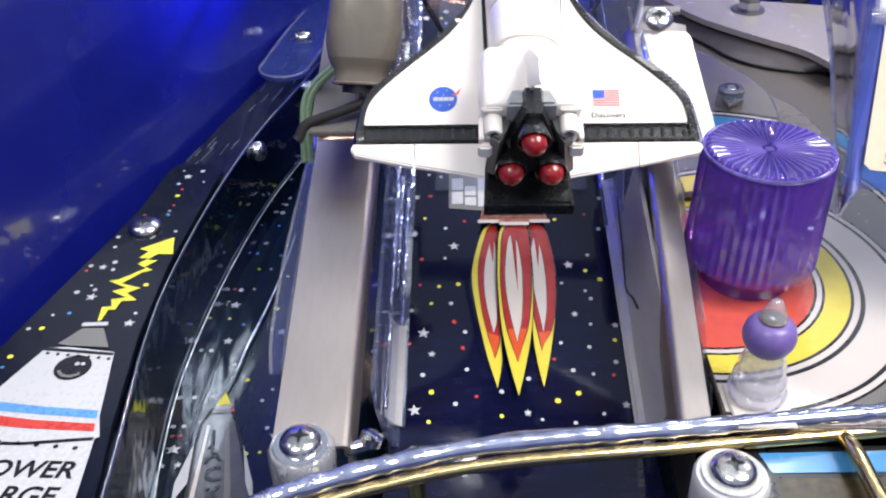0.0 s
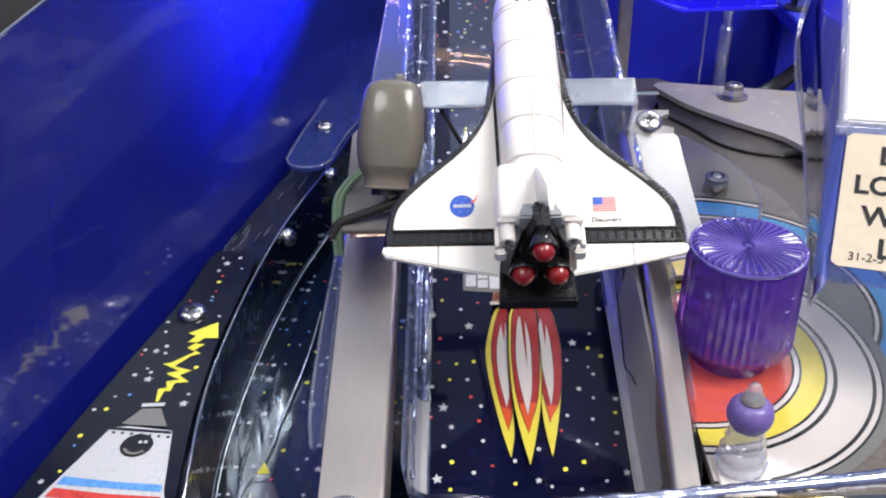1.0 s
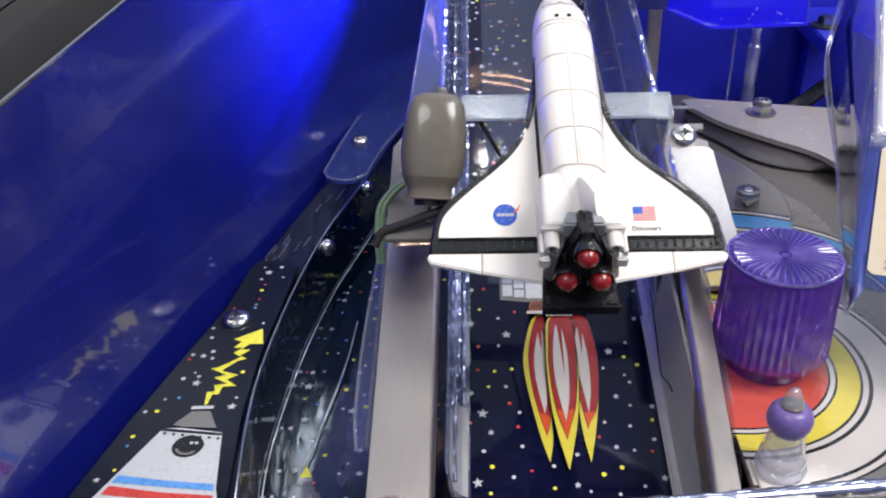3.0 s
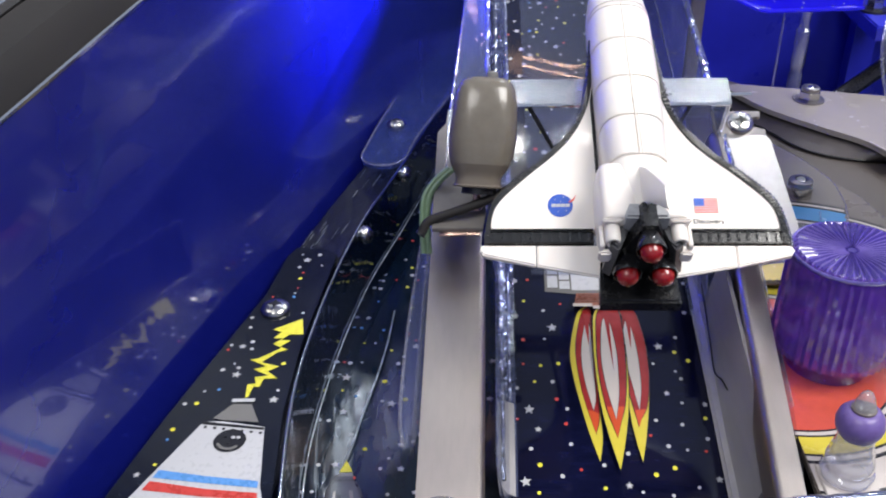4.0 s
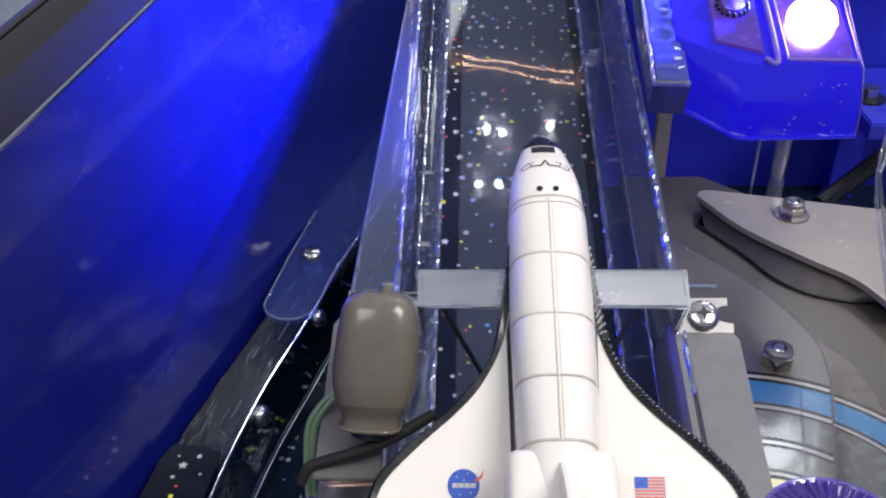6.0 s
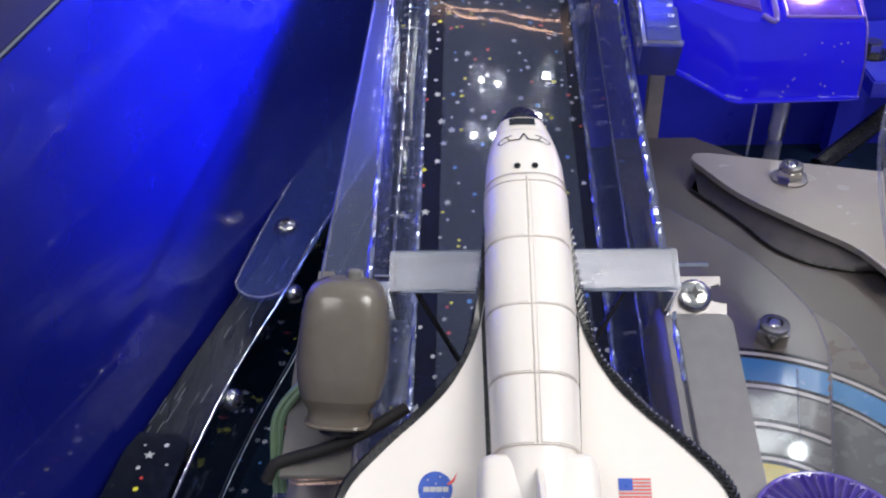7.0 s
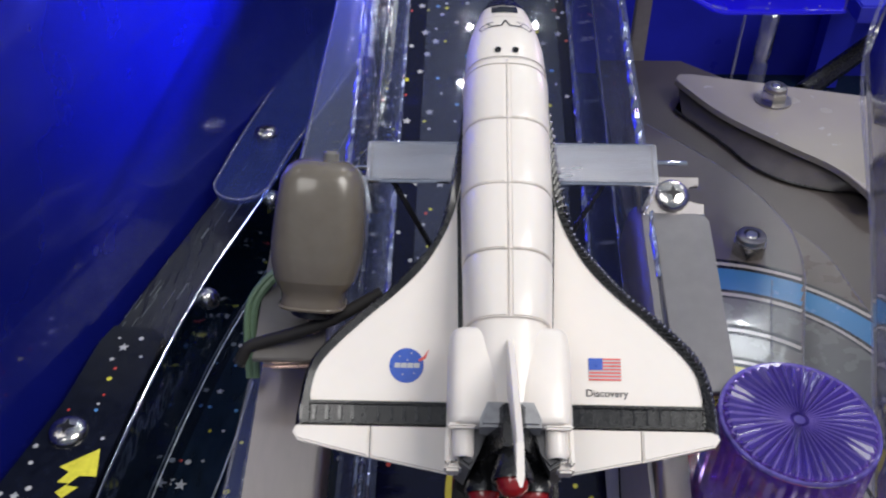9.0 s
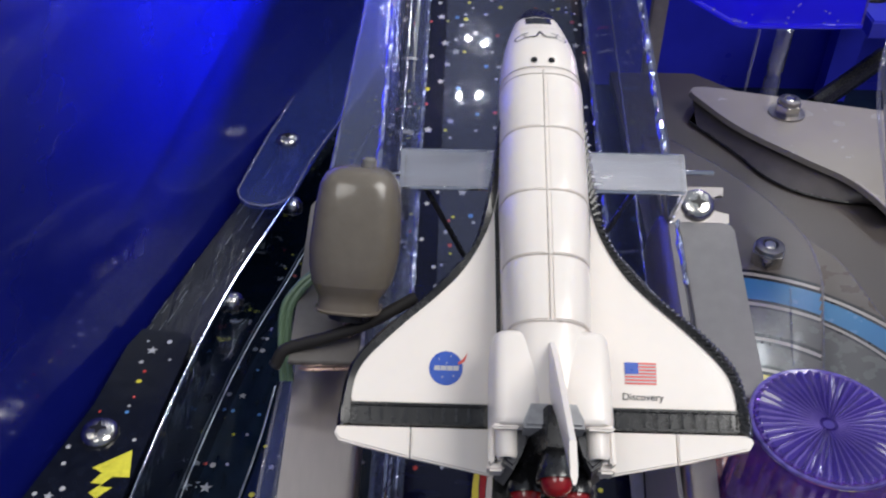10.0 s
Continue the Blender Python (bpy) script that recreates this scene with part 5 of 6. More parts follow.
art("nose_bar", [(-0.0935, 0.0868), (-0.0880, 0.0870), (-0.0880, 0.0882), (-0.0935, 0.0880)], M_STARW, 0.0003, body)
art("collar_line", [(-0.0985, 0.0800), (-0.0838, 0.0782), (-0.0838, 0.0774), (-0.0988, 0.0791)], M_INKBLK, 0.0003, body)
for k in range(7):
    part("rivet", flat(disc_poly(-0.0975 + 0.0022 * k, 0.0782 - 0.0003 * k, 0.00042, 9), ZL + 0.0003), M_INKBLK, body)
    part("rivet", flat(disc_poly(-0.1050 + 0.0037 * k, 0.0545 - 0.0004 * k, 0.0005, 9), ZL + 0.0003), M_INKBLK, body)
port = part("porthole", flat(disc_poly(-0.0908, 0.0738, 0.0037, 28), ZL + 0.0003), M_INKBLK, body, "round black porthole with a grey arc")
part("porthole_arc", band(disc_poly(-0.0908, 0.0738, 0.0030, 16, 200, 320), disc_poly(-0.0908, 0.0738, 0.0023, 16, 200, 320), ZL + 0.00036), M_INKGREY, port)
for x in (-0.0902, -0.0890):
    part("porthole_glint", flat(disc_poly(x, 0.0748, 0.0005, 9), ZL + 0.00036), M_STARW, port)
art("blue_band", [(-0.1042, 0.0645), (-0.0930, 0.0628), (-0.0816, 0.0616), (-0.0814, 0.0596), (-0.0930, 0.0608), (-0.1050, 0.0622)], M_STARB, 0.0003, body)
art("red_band", [(-0.1052, 0.0612), (-0.0930, 0.0592), (-0.0811, 0.0582), (-0.0808, 0.0562), (-0.0930, 0.0570), (-0.1062, 0.0586)], M_STARR, 0.0003, body)
art("waist_line", [(-0.1078, 0.0540), (-0.0930, 0.0536), (-0.0803, 0.0548), (-0.0802, 0.0540), (-0.0930, 0.0528), (-0.1082, 0.0532)], M_INKBLK, 0.0003, body)
art("side_fin", [(-0.0812, 0.0610), (-0.0792, 0.0548), (-0.0806, 0.0540)], M_STARW, 0.0003, body)
lettering("word_print", "POWER", 0.0054, pose(-0.0905, 0.0470, ZL + 0.0003, 0, 0, -2), M_INKBLK, body, shear=0.15, bold=0.0001)
lettering("word_print", "RGE", 0.0054, pose(-0.0875, 0.0410, ZL + 0.0003, 0, 0, -2), M_INKBLK, body, shear=0.15, bold=0.0001)

strip = thing("scuffed_strip", (-0.078, 0.18, ZL), "scuffed black plastic strip between wall and ball guide", "plastic strip")
part("panel", prism([(-0.0925, 0.1500), (-0.0775, 0.1500), (-0.0740, 0.1720), (-0.0655, 0.2080), (-0.0600, 0.2380), (-0.0715, 0.2360), (-0.0800, 0.2020), (-0.0860, 0.1780)], ZL - 0.0034, ZL - 0.0018, ident, 0.0003), M_SCUFF, strip)
rnd = random.Random(31)
for k in range(18):
    y = rnd.uniform(0.155, 0.225)
    x = -0.0835 + 0.235 * (y - 0.165) + rnd.uniform(-0.0055, 0.0050)
    n, w = rnd.uniform(0.002, 0.009), rnd.uniform(0.00006, 0.00016)
    part("scratch", flat([(x - w, y), (x + w, y), (x + 0.22 * n + w, y + n), (x + 0.22 * n - w, y + n)], ZL - 0.0017), M_SCRATCH, strip, "pale scratch")
blade = thing("clear_blue_plastic", (-0.066, 0.22, 0.044), "clear blue-tinted plastic strip with a rounded end", "plastic strip")
end = [(-0.0683 + 0.0078 * math.cos(radians(a)), 0.2078 + 0.0078 * math.sin(radians(a))) for a in range(172, 355, 14)]
part("panel", prism(end + [(-0.0570, 0.2270), (-0.0470, 0.2630), (-0.0360, 0.3150), (-0.0470, 0.3480), (-0.0600, 0.3150), (-0.0690, 0.2570), (-0.0730, 0.2330)], 0.0424, 0.0440, ident, 0.0003), M_CLEARB, blade)
# thin hazy tube added as the highlight along the blade's cut edge
part("cut_edge", tube(smooth_path([(-0.0600, 0.3150, 0.0441), (-0.0690, 0.2570, 0.0441), (-0.0730, 0.2330, 0.0441)] + [(x, y, 0.0441) for x, y in end] + [(-0.0570, 0.2270, 0.0441), (-0.0470, 0.2630, 0.0441), (-0.0360, 0.3150, 0.0441)], 3), 0.0003, 6), M_CLEARP, blade, "pale cut edge", True)
part("post", lathe([(0.0030, 0.0), (0.0030, 0.0365)], at((-0.0662, 0.2332, FLOOR)), 16), M_CLEARP, blade, "clear spacer post", True)
pan_screw((-0.0662, 0.2332, 0.0440), (0, 0, 1), 0.0036, "domed cross-head screw on the clear strip")
pan_screw((-0.0904, 0.1248, ZL), (0, 0, 1), 0.0041, "domed cross-head screw on the printed panel")
pan_screw((-0.0720, 0.1718, 0.0335), (0.95, -0.25, 0.35), 0.0030, "small round screw head beside the ball guide", height=0.9)
pan_screw((-0.0630, 0.2140, 0.0335), (0.95, -0.25, 0.35), 0.0030, "small round screw head beside the ball guide", height=0.9)

# lane print, and pale tubes that paint the glinting lines of lane and guide
jack = thing("lane_rocket_print", (-0.068, 0.08, FLOOR), "printed silver rocket with a yellow tip on the lane floor", "print")
hull_line = [(-0.0734, 0.0895), (-0.0728, 0.0915), (-0.0718, 0.0948), (-0.0680, 0.0950), (-0.0672, 0.0922), (-0.0660, 0.0900), (-0.0626, 0.0802), (-0.0590, 0.0683), (-0.0560, 0.0560), (-0.0530, 0.020), (-0.0720, 0.020), (-0.0712, 0.0560), (-0.0718, 0.0683), (-0.0732, 0.0802)]
for mat, poly, lift, name in ((M_INKBLK, [(x + 0.0008 * (1 if x > -0.068 else -1), y) for x, y in hull_line], 0.0004, "outline"),
                              (M_INKSLATE, hull_line, 0.0005, "silver_hull"),
                              (M_STARY, [(-0.0716, 0.0958), (-0.0702, 0.1002), (-0.0681, 0.0960)], 0.0005, "yellow_tip"),
                              (M_INKGREY, [(-0.0716, 0.0955), (-0.0680, 0.0957), (-0.0677, 0.0944), (-0.0720, 0.0942)], 0.0006, "nose_ring"),
                              (M_INKBLK, [(-0.0724, 0.0930), (-0.0676, 0.0934), (-0.0674, 0.0928), (-0.0726, 0.0924)], 0.0006, "ring_line"),
                              (M_INKCREAM, [(-0.0722, 0.0890), (-0.0716, 0.0890), (-0.0704, 0.0683), (-0.0698, 0.0560), (-0.0708, 0.0560), (-0.0714, 0.0683)], 0.0006, "highlight"),
                              (M_INKGREY, [(-0.0682, 0.0895), (-0.0672, 0.0893), (-0.0632, 0.0715), (-0.0608, 0.0560), (-0.0622, 0.0560), (-0.0646, 0.0715)], 0.0006, "highlight"),
                              (M_STARW, [(-0.0740, 0.0835), (-0.0756, 0.0716), (-0.0750, 0.0660), (-0.0728, 0.0716)], 0.0006, "side_fin"),
                              (M_STARW, [(-0.0626, 0.0830), (-0.0584, 0.0716), (-0.0572, 0.0650), (-0.0600, 0.0716)], 0.0006, "side_fin")):
    part(name, flat(poly, FLOOR + lift), mat, jack)
for k, ch in enumerate("JACK"):
    lettering("letter", ch, 0.0058, pose(-0.0700 + 0.0012 * k, 0.0850 - 0.0056 * k, FLOOR + 0.0007, 0, 0, 10), M_INKBLK, jack, bold=0.00015)
w = thing("lane_glint", (-0.0706, 0.099, FLOOR), "thin pale tube painting a glint along the lane floor", "wire", "lane wires")
part("glint_rod", tube(smooth_path([(x, y, FLOOR + 0.0010) for x, y in ((-0.0708, 0.0985), (-0.0690, 0.1074), (-0.0681, 0.1165), (-0.0657, 0.1330), (-0.0640, 0.1500), (-0.0632, 0.1680))], 6), 0.00028, 8), M_GLINT, w, "", True)
w = thing("lane_glint", (-0.0782, 0.099, 0.0130), "thin pale tube painting a glint low along the ball guide", "wire", "lane wires")
part("glint_rod", tube([Vector((p.x + 0.0009, p.y, 0.0135)) for p in gl], 0.00019, 8), M_GLINT, w, "", True)

# ---------- right side: ring plastic, overlay, nuts ----------
ZR, CX, CY = 0.0360, 0.0406, 0.1072
ring = thing("target_plastic", (0.07, 0.12, ZR), "printed plastic panel with concentric orange, yellow and cream rings", "plastic panel")
rim_arc = smooth_path([(0.0516, 0.2462, 0), (0.0651, 0.2294, 0), (0.0750, 0.2140, 0), (0.0822, 0.2028, 0), (0.0889, 0.1916, 0), (0.0917, 0.1785, 0), (0.0935, 0.1664, 0), (0.0945, 0.1580, 0)], 5)
poly = [(0.0370, 0.0590), (0.1500, 0.0590), (0.1500, 0.1450)] + [(p.x, p.y) for p in rim_arc[::-1]] + [(0.0430, 0.2462), (0.0400, 0.16)]
part("panel", prism(poly, ZR - 0.0018, ZR, ident, 0.0003), M_INKTAUPE, ring)
part("bright_edge", tube([Vector((p.x, p.y, ZR - 0.0003)) for p in rim_arc[14:]], 0.0004, 6), M_CLEARP, ring, "pale cut edge", True)
RADII = ((0.0, 0.0262, M_INKRED), (0.0262, 0.0268, M_INKBLK), (0.0268, 0.0279, M_INKCREAM), (0.0279, 0.0285, M_INKBLK), (0.0285, 0.0338, M_INKYEL), (0.0338, 0.0345, M_INKBLK), (0.0345, 0.0358, M_INKCREAM), (0.0358, 0.0368, M_INKBLK), (0.0368, 0.0447, M_INKCREAM), (0.0447, 0.0456, M_INKBLK), (0.0456, 0.0468, M_INKCREAM), (0.0468, 0.0474, M_INKBLK), (0.0474, 0.0500, M_INKPALE))


def clip_ring(r):
    """The arc of a ring that lies on the panel."""
    a = []
    for i in range(141):
        t = radians(-118 + 233 * i / 140)
        x, y = CX + r * math.cos(t), CY + r * math.sin(t)
        a.append((max(0.0375 if y < 0.1 else 0.041, min(0.1495, x)), max(0.0595, min(0.2155, y))))
    return a


def printed_arcs(name, centre, radii, outline, z, parent):
    """Rings round a centre, each kept where it lies inside an outline."""
    for ra, rb, mat in radii:
        bm, n = bmesh.new(), max(1, round((rb - ra) / 0.0009))
        for r0, r1 in ((ra + (rb - ra) * k / n, ra + (rb - ra) * (k + 1) / n) for k in range(n)):
            run = []
            for i in range(401):
                a = radians(-160 + 320 * i / 400)
                p, q, m = ((centre[0] + r * math.cos(a), centre[1] + r * math.sin(a)) for r in (r1, r0, (r0 + r1) / 2))
                kept = inside(m, outline)
                if kept:
                    run.append((p, q))
                if run and (i == 400 or not kept):
                    if len(run) > 1:
                        band([e[0] for e in run], [e[1] for e in run], z, ident, bm)
                    run = []
        part(name, bm, mat, parent)


OUTER = ((0.0005, 0.0403, M_INKPALE), (0.0403, 0.0411, M_INKBLK), (0.0411, 0.0420, M_INKCREAM), (0.0420, 0.0430, M_INKBLK), (0.0430, 0.0500, M_INKBLUE), (0.0500, 0.0510, M_INKBLK), (0.0510, 0.0521, M_INKCREAM), (0.0521, 0.0532, M_INKBLK))
printed_arcs("printed_band", (0.0548, 0.1321), OUTER, poly, ZR + 0.0001, ring)
for r0, r1, mat in RADII:
    part("printed_ring", band(clip_ring(r1), clip_ring(max(r0, 0.0005)), ZR + 0.0003), mat, ring)
for k in range(3):
    part("panel_post", lathe([(0.0035, 0), (0.0035, ZR - FLOOR - 0.0018)], at(((0.048, 0.07), (0.12, 0.09), (0.085, 0.18))[k] + (FLOOR,)), 14), M_CLEARP, ring, "", True)

leaf = thing("printed_leaf", (0.065, 0.2, 0.0395), "taupe plastic leaf printed with blue and cream bands", "plastic panel")
edge = smooth_path([(0.0500, 0.2478, 0), (0.0651, 0.2294, 0), (0.0743, 0.2148, 0), (0.0802, 0.1983, 0), (0.0806, 0.1872, 0), (0.0792, 0.1767, 0), (0.0755, 0.1636, 0), (0.0700, 0.1445, 0)], 6)
poly = [(p.x, p.y) for p in edge] + [(0.0640, 0.1372), (0.0440, 0.1372), (0.0440, 0.17), (0.0430, 0.21), (0.0430, 0.2478)]
part("sheet", prism(poly, 0.0380, 0.0395, ident, 0.0003), M_LEAF, leaf)
trim_line = [(x - 0.0003 if x > 0.06 else x + 0.0003, y) for x, y in poly]
LEAF = ((0.0003, 0.0205, M_INKYEL), (0.0205, 0.0216, M_INKBLK), (0.0216, 0.0226, M_INKCREAM), (0.0226, 0.0236, M_INKBLK), (0.0236, 0.0308, M_INKPALE), (0.0308, 0.0318, M_INKBLK), (0.0318, 0.0330, M_INKCREAM), (0.0330, 0.0342, M_INKBLK), (0.0342, 0.0434, M_INKGREY), (0.0434, 0.0443, M_INKBLK), (0.0443, 0.0455, M_INKCREAM), (0.0455, 0.0466, M_INKBLK), (0.0466, 0.0546, M_INKBLUE), (0.0546, 0.0558, M_INKBLK), (0.0558, 0.0570, M_INKCREAM), (0.0570, 0.0582, M_INKBLK))
printed_arcs("printed_band", (0.0527, 0.1254), LEAF, trim_line, 0.0397, leaf)
part("bright_edge", tube([Vector((p.x, p.y, 0.0393)) for p in edge] + [Vector((0.0640, 0.1372, 0.0393))], 0.0004, 6), M_CLEARP, leaf, "pale cut edge", True)
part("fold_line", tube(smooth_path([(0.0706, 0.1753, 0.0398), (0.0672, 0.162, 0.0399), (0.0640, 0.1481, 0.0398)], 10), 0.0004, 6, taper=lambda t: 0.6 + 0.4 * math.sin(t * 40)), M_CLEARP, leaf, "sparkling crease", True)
for x, y in ((0.0672, 0.1868), (0.055, 0.232)):
    part("spacer_post", lathe([(0.0032, ZR), (0.0032, 0.0380)], at((x, y, 0)), 14), M_CLEARP, leaf, "clear spacer", True)
hex_nut((0.0672, 0.1868, 0.0395), (0, 0, 1), 0.0045, 0.0058, "nickel lock nut on the printed leaf")
back = thing("taupe_board", (0.07, 0.25, 0.03), "dark brown-grey steel sheet beside the printed leaf", "board")
poly = [(0.0390, 0.190), (0.0600, 0.1900), (0.0800, 0.1700), (0.118, 0.1550), (0.150, 0.150), (0.150, 0.262), (0.100, 0.272), (0.070, 0.300), (0.0400, 0.300)]
part("panel", prism(poly, 0.0300, 0.0338, ident), M_BAND, back)

cream = thing("cream_plastic", (0.1, 0.25, 0.041), "cream plastic panel with a curved front edge", "plastic panel")
edge = smooth_path([(0.0627, 0.2740, 0), (0.0737, 0.2530, 0), (0.0888, 0.2358, 0), (0.0995, 0.2251, 0), (0.1043, 0.2162, 0), (0.1068, 0.2085, 0)], 6)
poly = [(p.x, p.y) for p in edge] + [(0.150, 0.205), (0.150, 0.262), (0.1216, 0.2639), (0.0690, 0.2778), (0.0645, 0.2775)]
part("sheet", prism(poly, 0.0390, 0.0410, ident, 0.0004), M_CREAM, cream)
part("bright_edge", tube([Vector((p.x, p.y, 0.0412)) for p in edge[20:]], 0.0004, 6), M_INKCREAM, cream, "light cut edge", True)
hex_nut((0.0917, 0.2609, 0.0412), (0, 0, 1), 0.0042, 0.0054, "nickel lock nut with washer on the cream plastic", washer=0.0058)
curve = thing("curved_guide", (0.08, 0.235, 0.02), "dark steel curved ball guide under the cream plastic", "guide")
foot = smooth_path([(0.0620, 0.2650, 0.0347), (0.0736, 0.2456, 0.0347), (0.0791, 0.2341, 0.0347), (0.0871, 0.2260, 0.0347), (0.0978, 0.2214, 0.0347), (0.1106, 0.2200, 0.0347)], 6)
top = [foot[0] + Vector((0.006, 0.010, 0.0040))] + [Vector((p.x + 0.0015, p.y + 0.0030, 0.0388)) for p in edge]
secs = []
for k in range(25):
    lo_p = foot[round(k / 24 * (len(foot) - 1))]
    hi_p = top[round(k / 24 * (len(top) - 1))]
    secs.append([lo_p, hi_p, hi_p + Vector((0.002, 0.003, 0)), lo_p + Vector((0.004, 0.008, 0))])
part("guide_band", rings(secs), M_GUIDEDARK, curve, "", True)
part("foot_line", tube(foot, 0.0004, 6), M_BLACK, curve, "black foot line", True)

# ---------- purple flasher dome ----------
DC = Vector((0.0518, 0.1062, 0))
dome = thing("flasher_dome", DC + Vector((0, 0, ZR)), "translucent purple ribbed plastic flasher dome", "lamp dome")


def ribbed(rad, z, n=84, depth=0.0006, phase=0):
    return [DC + Vector(((rad + (depth if (i + phase) % 2 else 0)) * math.cos(2 * math.pi * i / n), (rad + (depth if (i + phase) % 2 else 0)) * math.sin(2 * math.pi * i / n), z)) for i in range(n)]


shell = [ribbed(0.0137, 0.0424), ribbed(0.0138, 0.0440), ribbed(0.0132, 0.0660), ribbed(0.0130, 0.0680, depth=0.0006), ribbed(0.0124, 0.0690, depth=0.0004)]
inner = [ribbed(0.0112, 0.0680, depth=0), ribbed(0.0122, 0.0650, depth=0), ribbed(0.0127, 0.0440, depth=0), ribbed(0.0127, 0.0424, depth=0)]
bm = rings(shell + inner, cap=False)
part("dome_wall", bm, M_DOME, dome, "", True)
bm = bmesh.new()
n = 84
rows = []
for rad, zz, amp in ((0.0127, 0.0688, 0.0), (0.0120, 0.0692, 0.0004), (0.0070, 0.0691, 0.00035), (0.0010, 0.0687, 0.0001)):
    rows.append([bm.verts.new(DC + Vector((rad * math.cos(2 * math.pi * i / n), rad * math.sin(2 * math.pi * i / n), zz + (amp if i % 2 else -amp)))) for i in range(n)])
for a, b in zip(rows, rows[1:]):
    for i in range(n):
        bm.faces.new((a[i], a[(i + 1) % n], b[(i + 1) % n], b[i]))
bm.faces.new(rows[-1])
part("radial_top", bm, M_DOMETOP, dome, "radially fluted top")
for k in range(42):
    a = 2 * math.pi * (k + 0.5) / 42
    d, s = Vector((math.cos(a), math.sin(a), 0)), Vector((-math.sin(a), math.cos(a), 0))
    secs = []
    for rad, w, zz in ((0.0016, 0.00008, 0.0689), (0.0070, 0.00020, 0.0694), (0.0118, 0.00036, 0.0696), (0.0126, 0.00036, 0.0691), (0.0130, 0.00030, 0.0684)):
        c = DC + d * rad + Vector((0, 0, zz))
        secs.append([c - s * w - Vector((0, 0, 0.0006)), c - s * w * 0.5, c + Vector((0, 0, 0.00018)), c + s * w * 0.5, c + s * w - Vector((0, 0, 0.0006))])
    part("flute", rings(secs), M_SPOKE, dome, "", True)
part("dome_rim", tube([DC + Vector((0.01325 * math.cos(radians(a)), 0.01325 * math.sin(radians(a)), 0.0683)) for a in range(0, 361, 6)], 0.0005, 8), M_DOMERIM, dome, "glossy rounded rim", True)
part("dome_base", lathe([(0.0100, ZR + 0.0005), (0.0102, 0.0390), (0.0112, 0.0410), (0.0126, 0.0424)], at((DC.x, DC.y, 0)), 32), M_DOMEBASE, dome, "purple socket base", True)
part("bulb", lathe([(0.0040, 0.0405), (0.0040, 0.046), (0.0055, 0.050), (0.0058, 0.055), (0.0040, 0.0600), (0.0006, 0.0615)], at((DC.x, DC.y, 0)), 20), M_CLEARP, dome, "clear bulb inside", True)

# ---------- clear post with purple ring ----------
pst = thing("rubber_post", (0.0440, 0.0668, ZR), "clear plastic post with a purple rubber ring", "post")
f = at((0.0440, 0.0668, ZR))
part("clear_post", lathe([(0.0003, 0.0008), (0.0046, 0.0008), (0.0055, 0.0014), (0.0056, 0.0026), (0.0048, 0.0034), (0.0052, 0.0046), (0.0050, 0.0060), (0.0042, 0.0070), (0.0045, 0.0084), (0.0038, 0.0104), (0.0037, 0.0150), (0.0003, 0.0152)], f, 28), M_CAST, pst, "", True)
part("rubber_ring", lathe([(0.0034, 0.0124), (0.0040, 0.0131), (0.0047, 0.0145), (0.0049, 0.0160), (0.0045, 0.0176), (0.0036, 0.0188), (0.0028, 0.0192)], f, 28), M_PURPLE, pst, "soft purple ring", True)
part("post_tip", lathe([(0.0021, 0.0188), (0.0022, 0.0202), (0.0020, 0.0212), (0.0016, 0.0224), (0.0010, 0.0236), (0.0003, 0.0240)], f, 24), M_CLEARW, pst, "clear pointed tip", True)
part("tip_ring", lathe([(0.0022, 0.0191), (0.0025, 0.0193), (0.0025, 0.0197), (0.0020, 0.0199)], f, 24), M_INKTAUPE, pst, "dark ring under the tip", True)
part("post_foot", box((0.0440, 0.0640, ZR + 0.0006), (0.0112, 0.0120, 0.0006), ident, 0.0002), M_INKCREAM, pst, "flat pale square foot")

# ---------- front wire rail, posts and screws ----------
ZF = 0.036
fr = thing("wire_rail", (0.0, 0.055, ZF), "chrome wire rail crossing in front of the ramp", "rail")
path = smooth_path([(-0.0640, 0.0230, ZF), (-0.0520, 0.0370, ZF), (-0.0420, 0.0440, ZF), (-0.0112, 0.0538, ZF), (0.0277, 0.0584, ZF), (0.0667, 0.0626, ZF), (0.100, 0.0665, ZF), (0.140, 0.071, ZF)], 28)
rnd, fat = random.Random(17), []
while len(fat) < 150:
    fat += [rnd.uniform(0.86, 1.06)] * rnd.choice((1, 1, 2))
part("rail_rod", tube(path, 0.0019, 12, taper=lambda t: fat[int(t * 140)]), M_SPARK, fr, "knurled bright rod", True)
# added gold rod stands for the warm reflection under the chrome rail
part("reflection_rod", tube([p + Vector((0.0, -0.0026, -0.0022)) for p in path], 0.0013, 10), M_GOLD, fr, "gold rod added as the reflection in the rail's lower half", True)
for line in (((-0.0210, 0.0500, ZF - 0.002), (-0.0203, 0.0476, ZF - 0.0145), (-0.0195, 0.0460, FLOOR)), ((0.0588, 0.0596, ZF - 0.003), (0.0590, 0.0540, ZF - 0.0012), (0.0592, 0.0450, ZF - 0.001), (0.0600, 0.0300, ZF - 0.001))):
    part("rail_leg", tube(smooth_path(line, 5), 0.0016, 10), M_GOLD, fr, "", True)



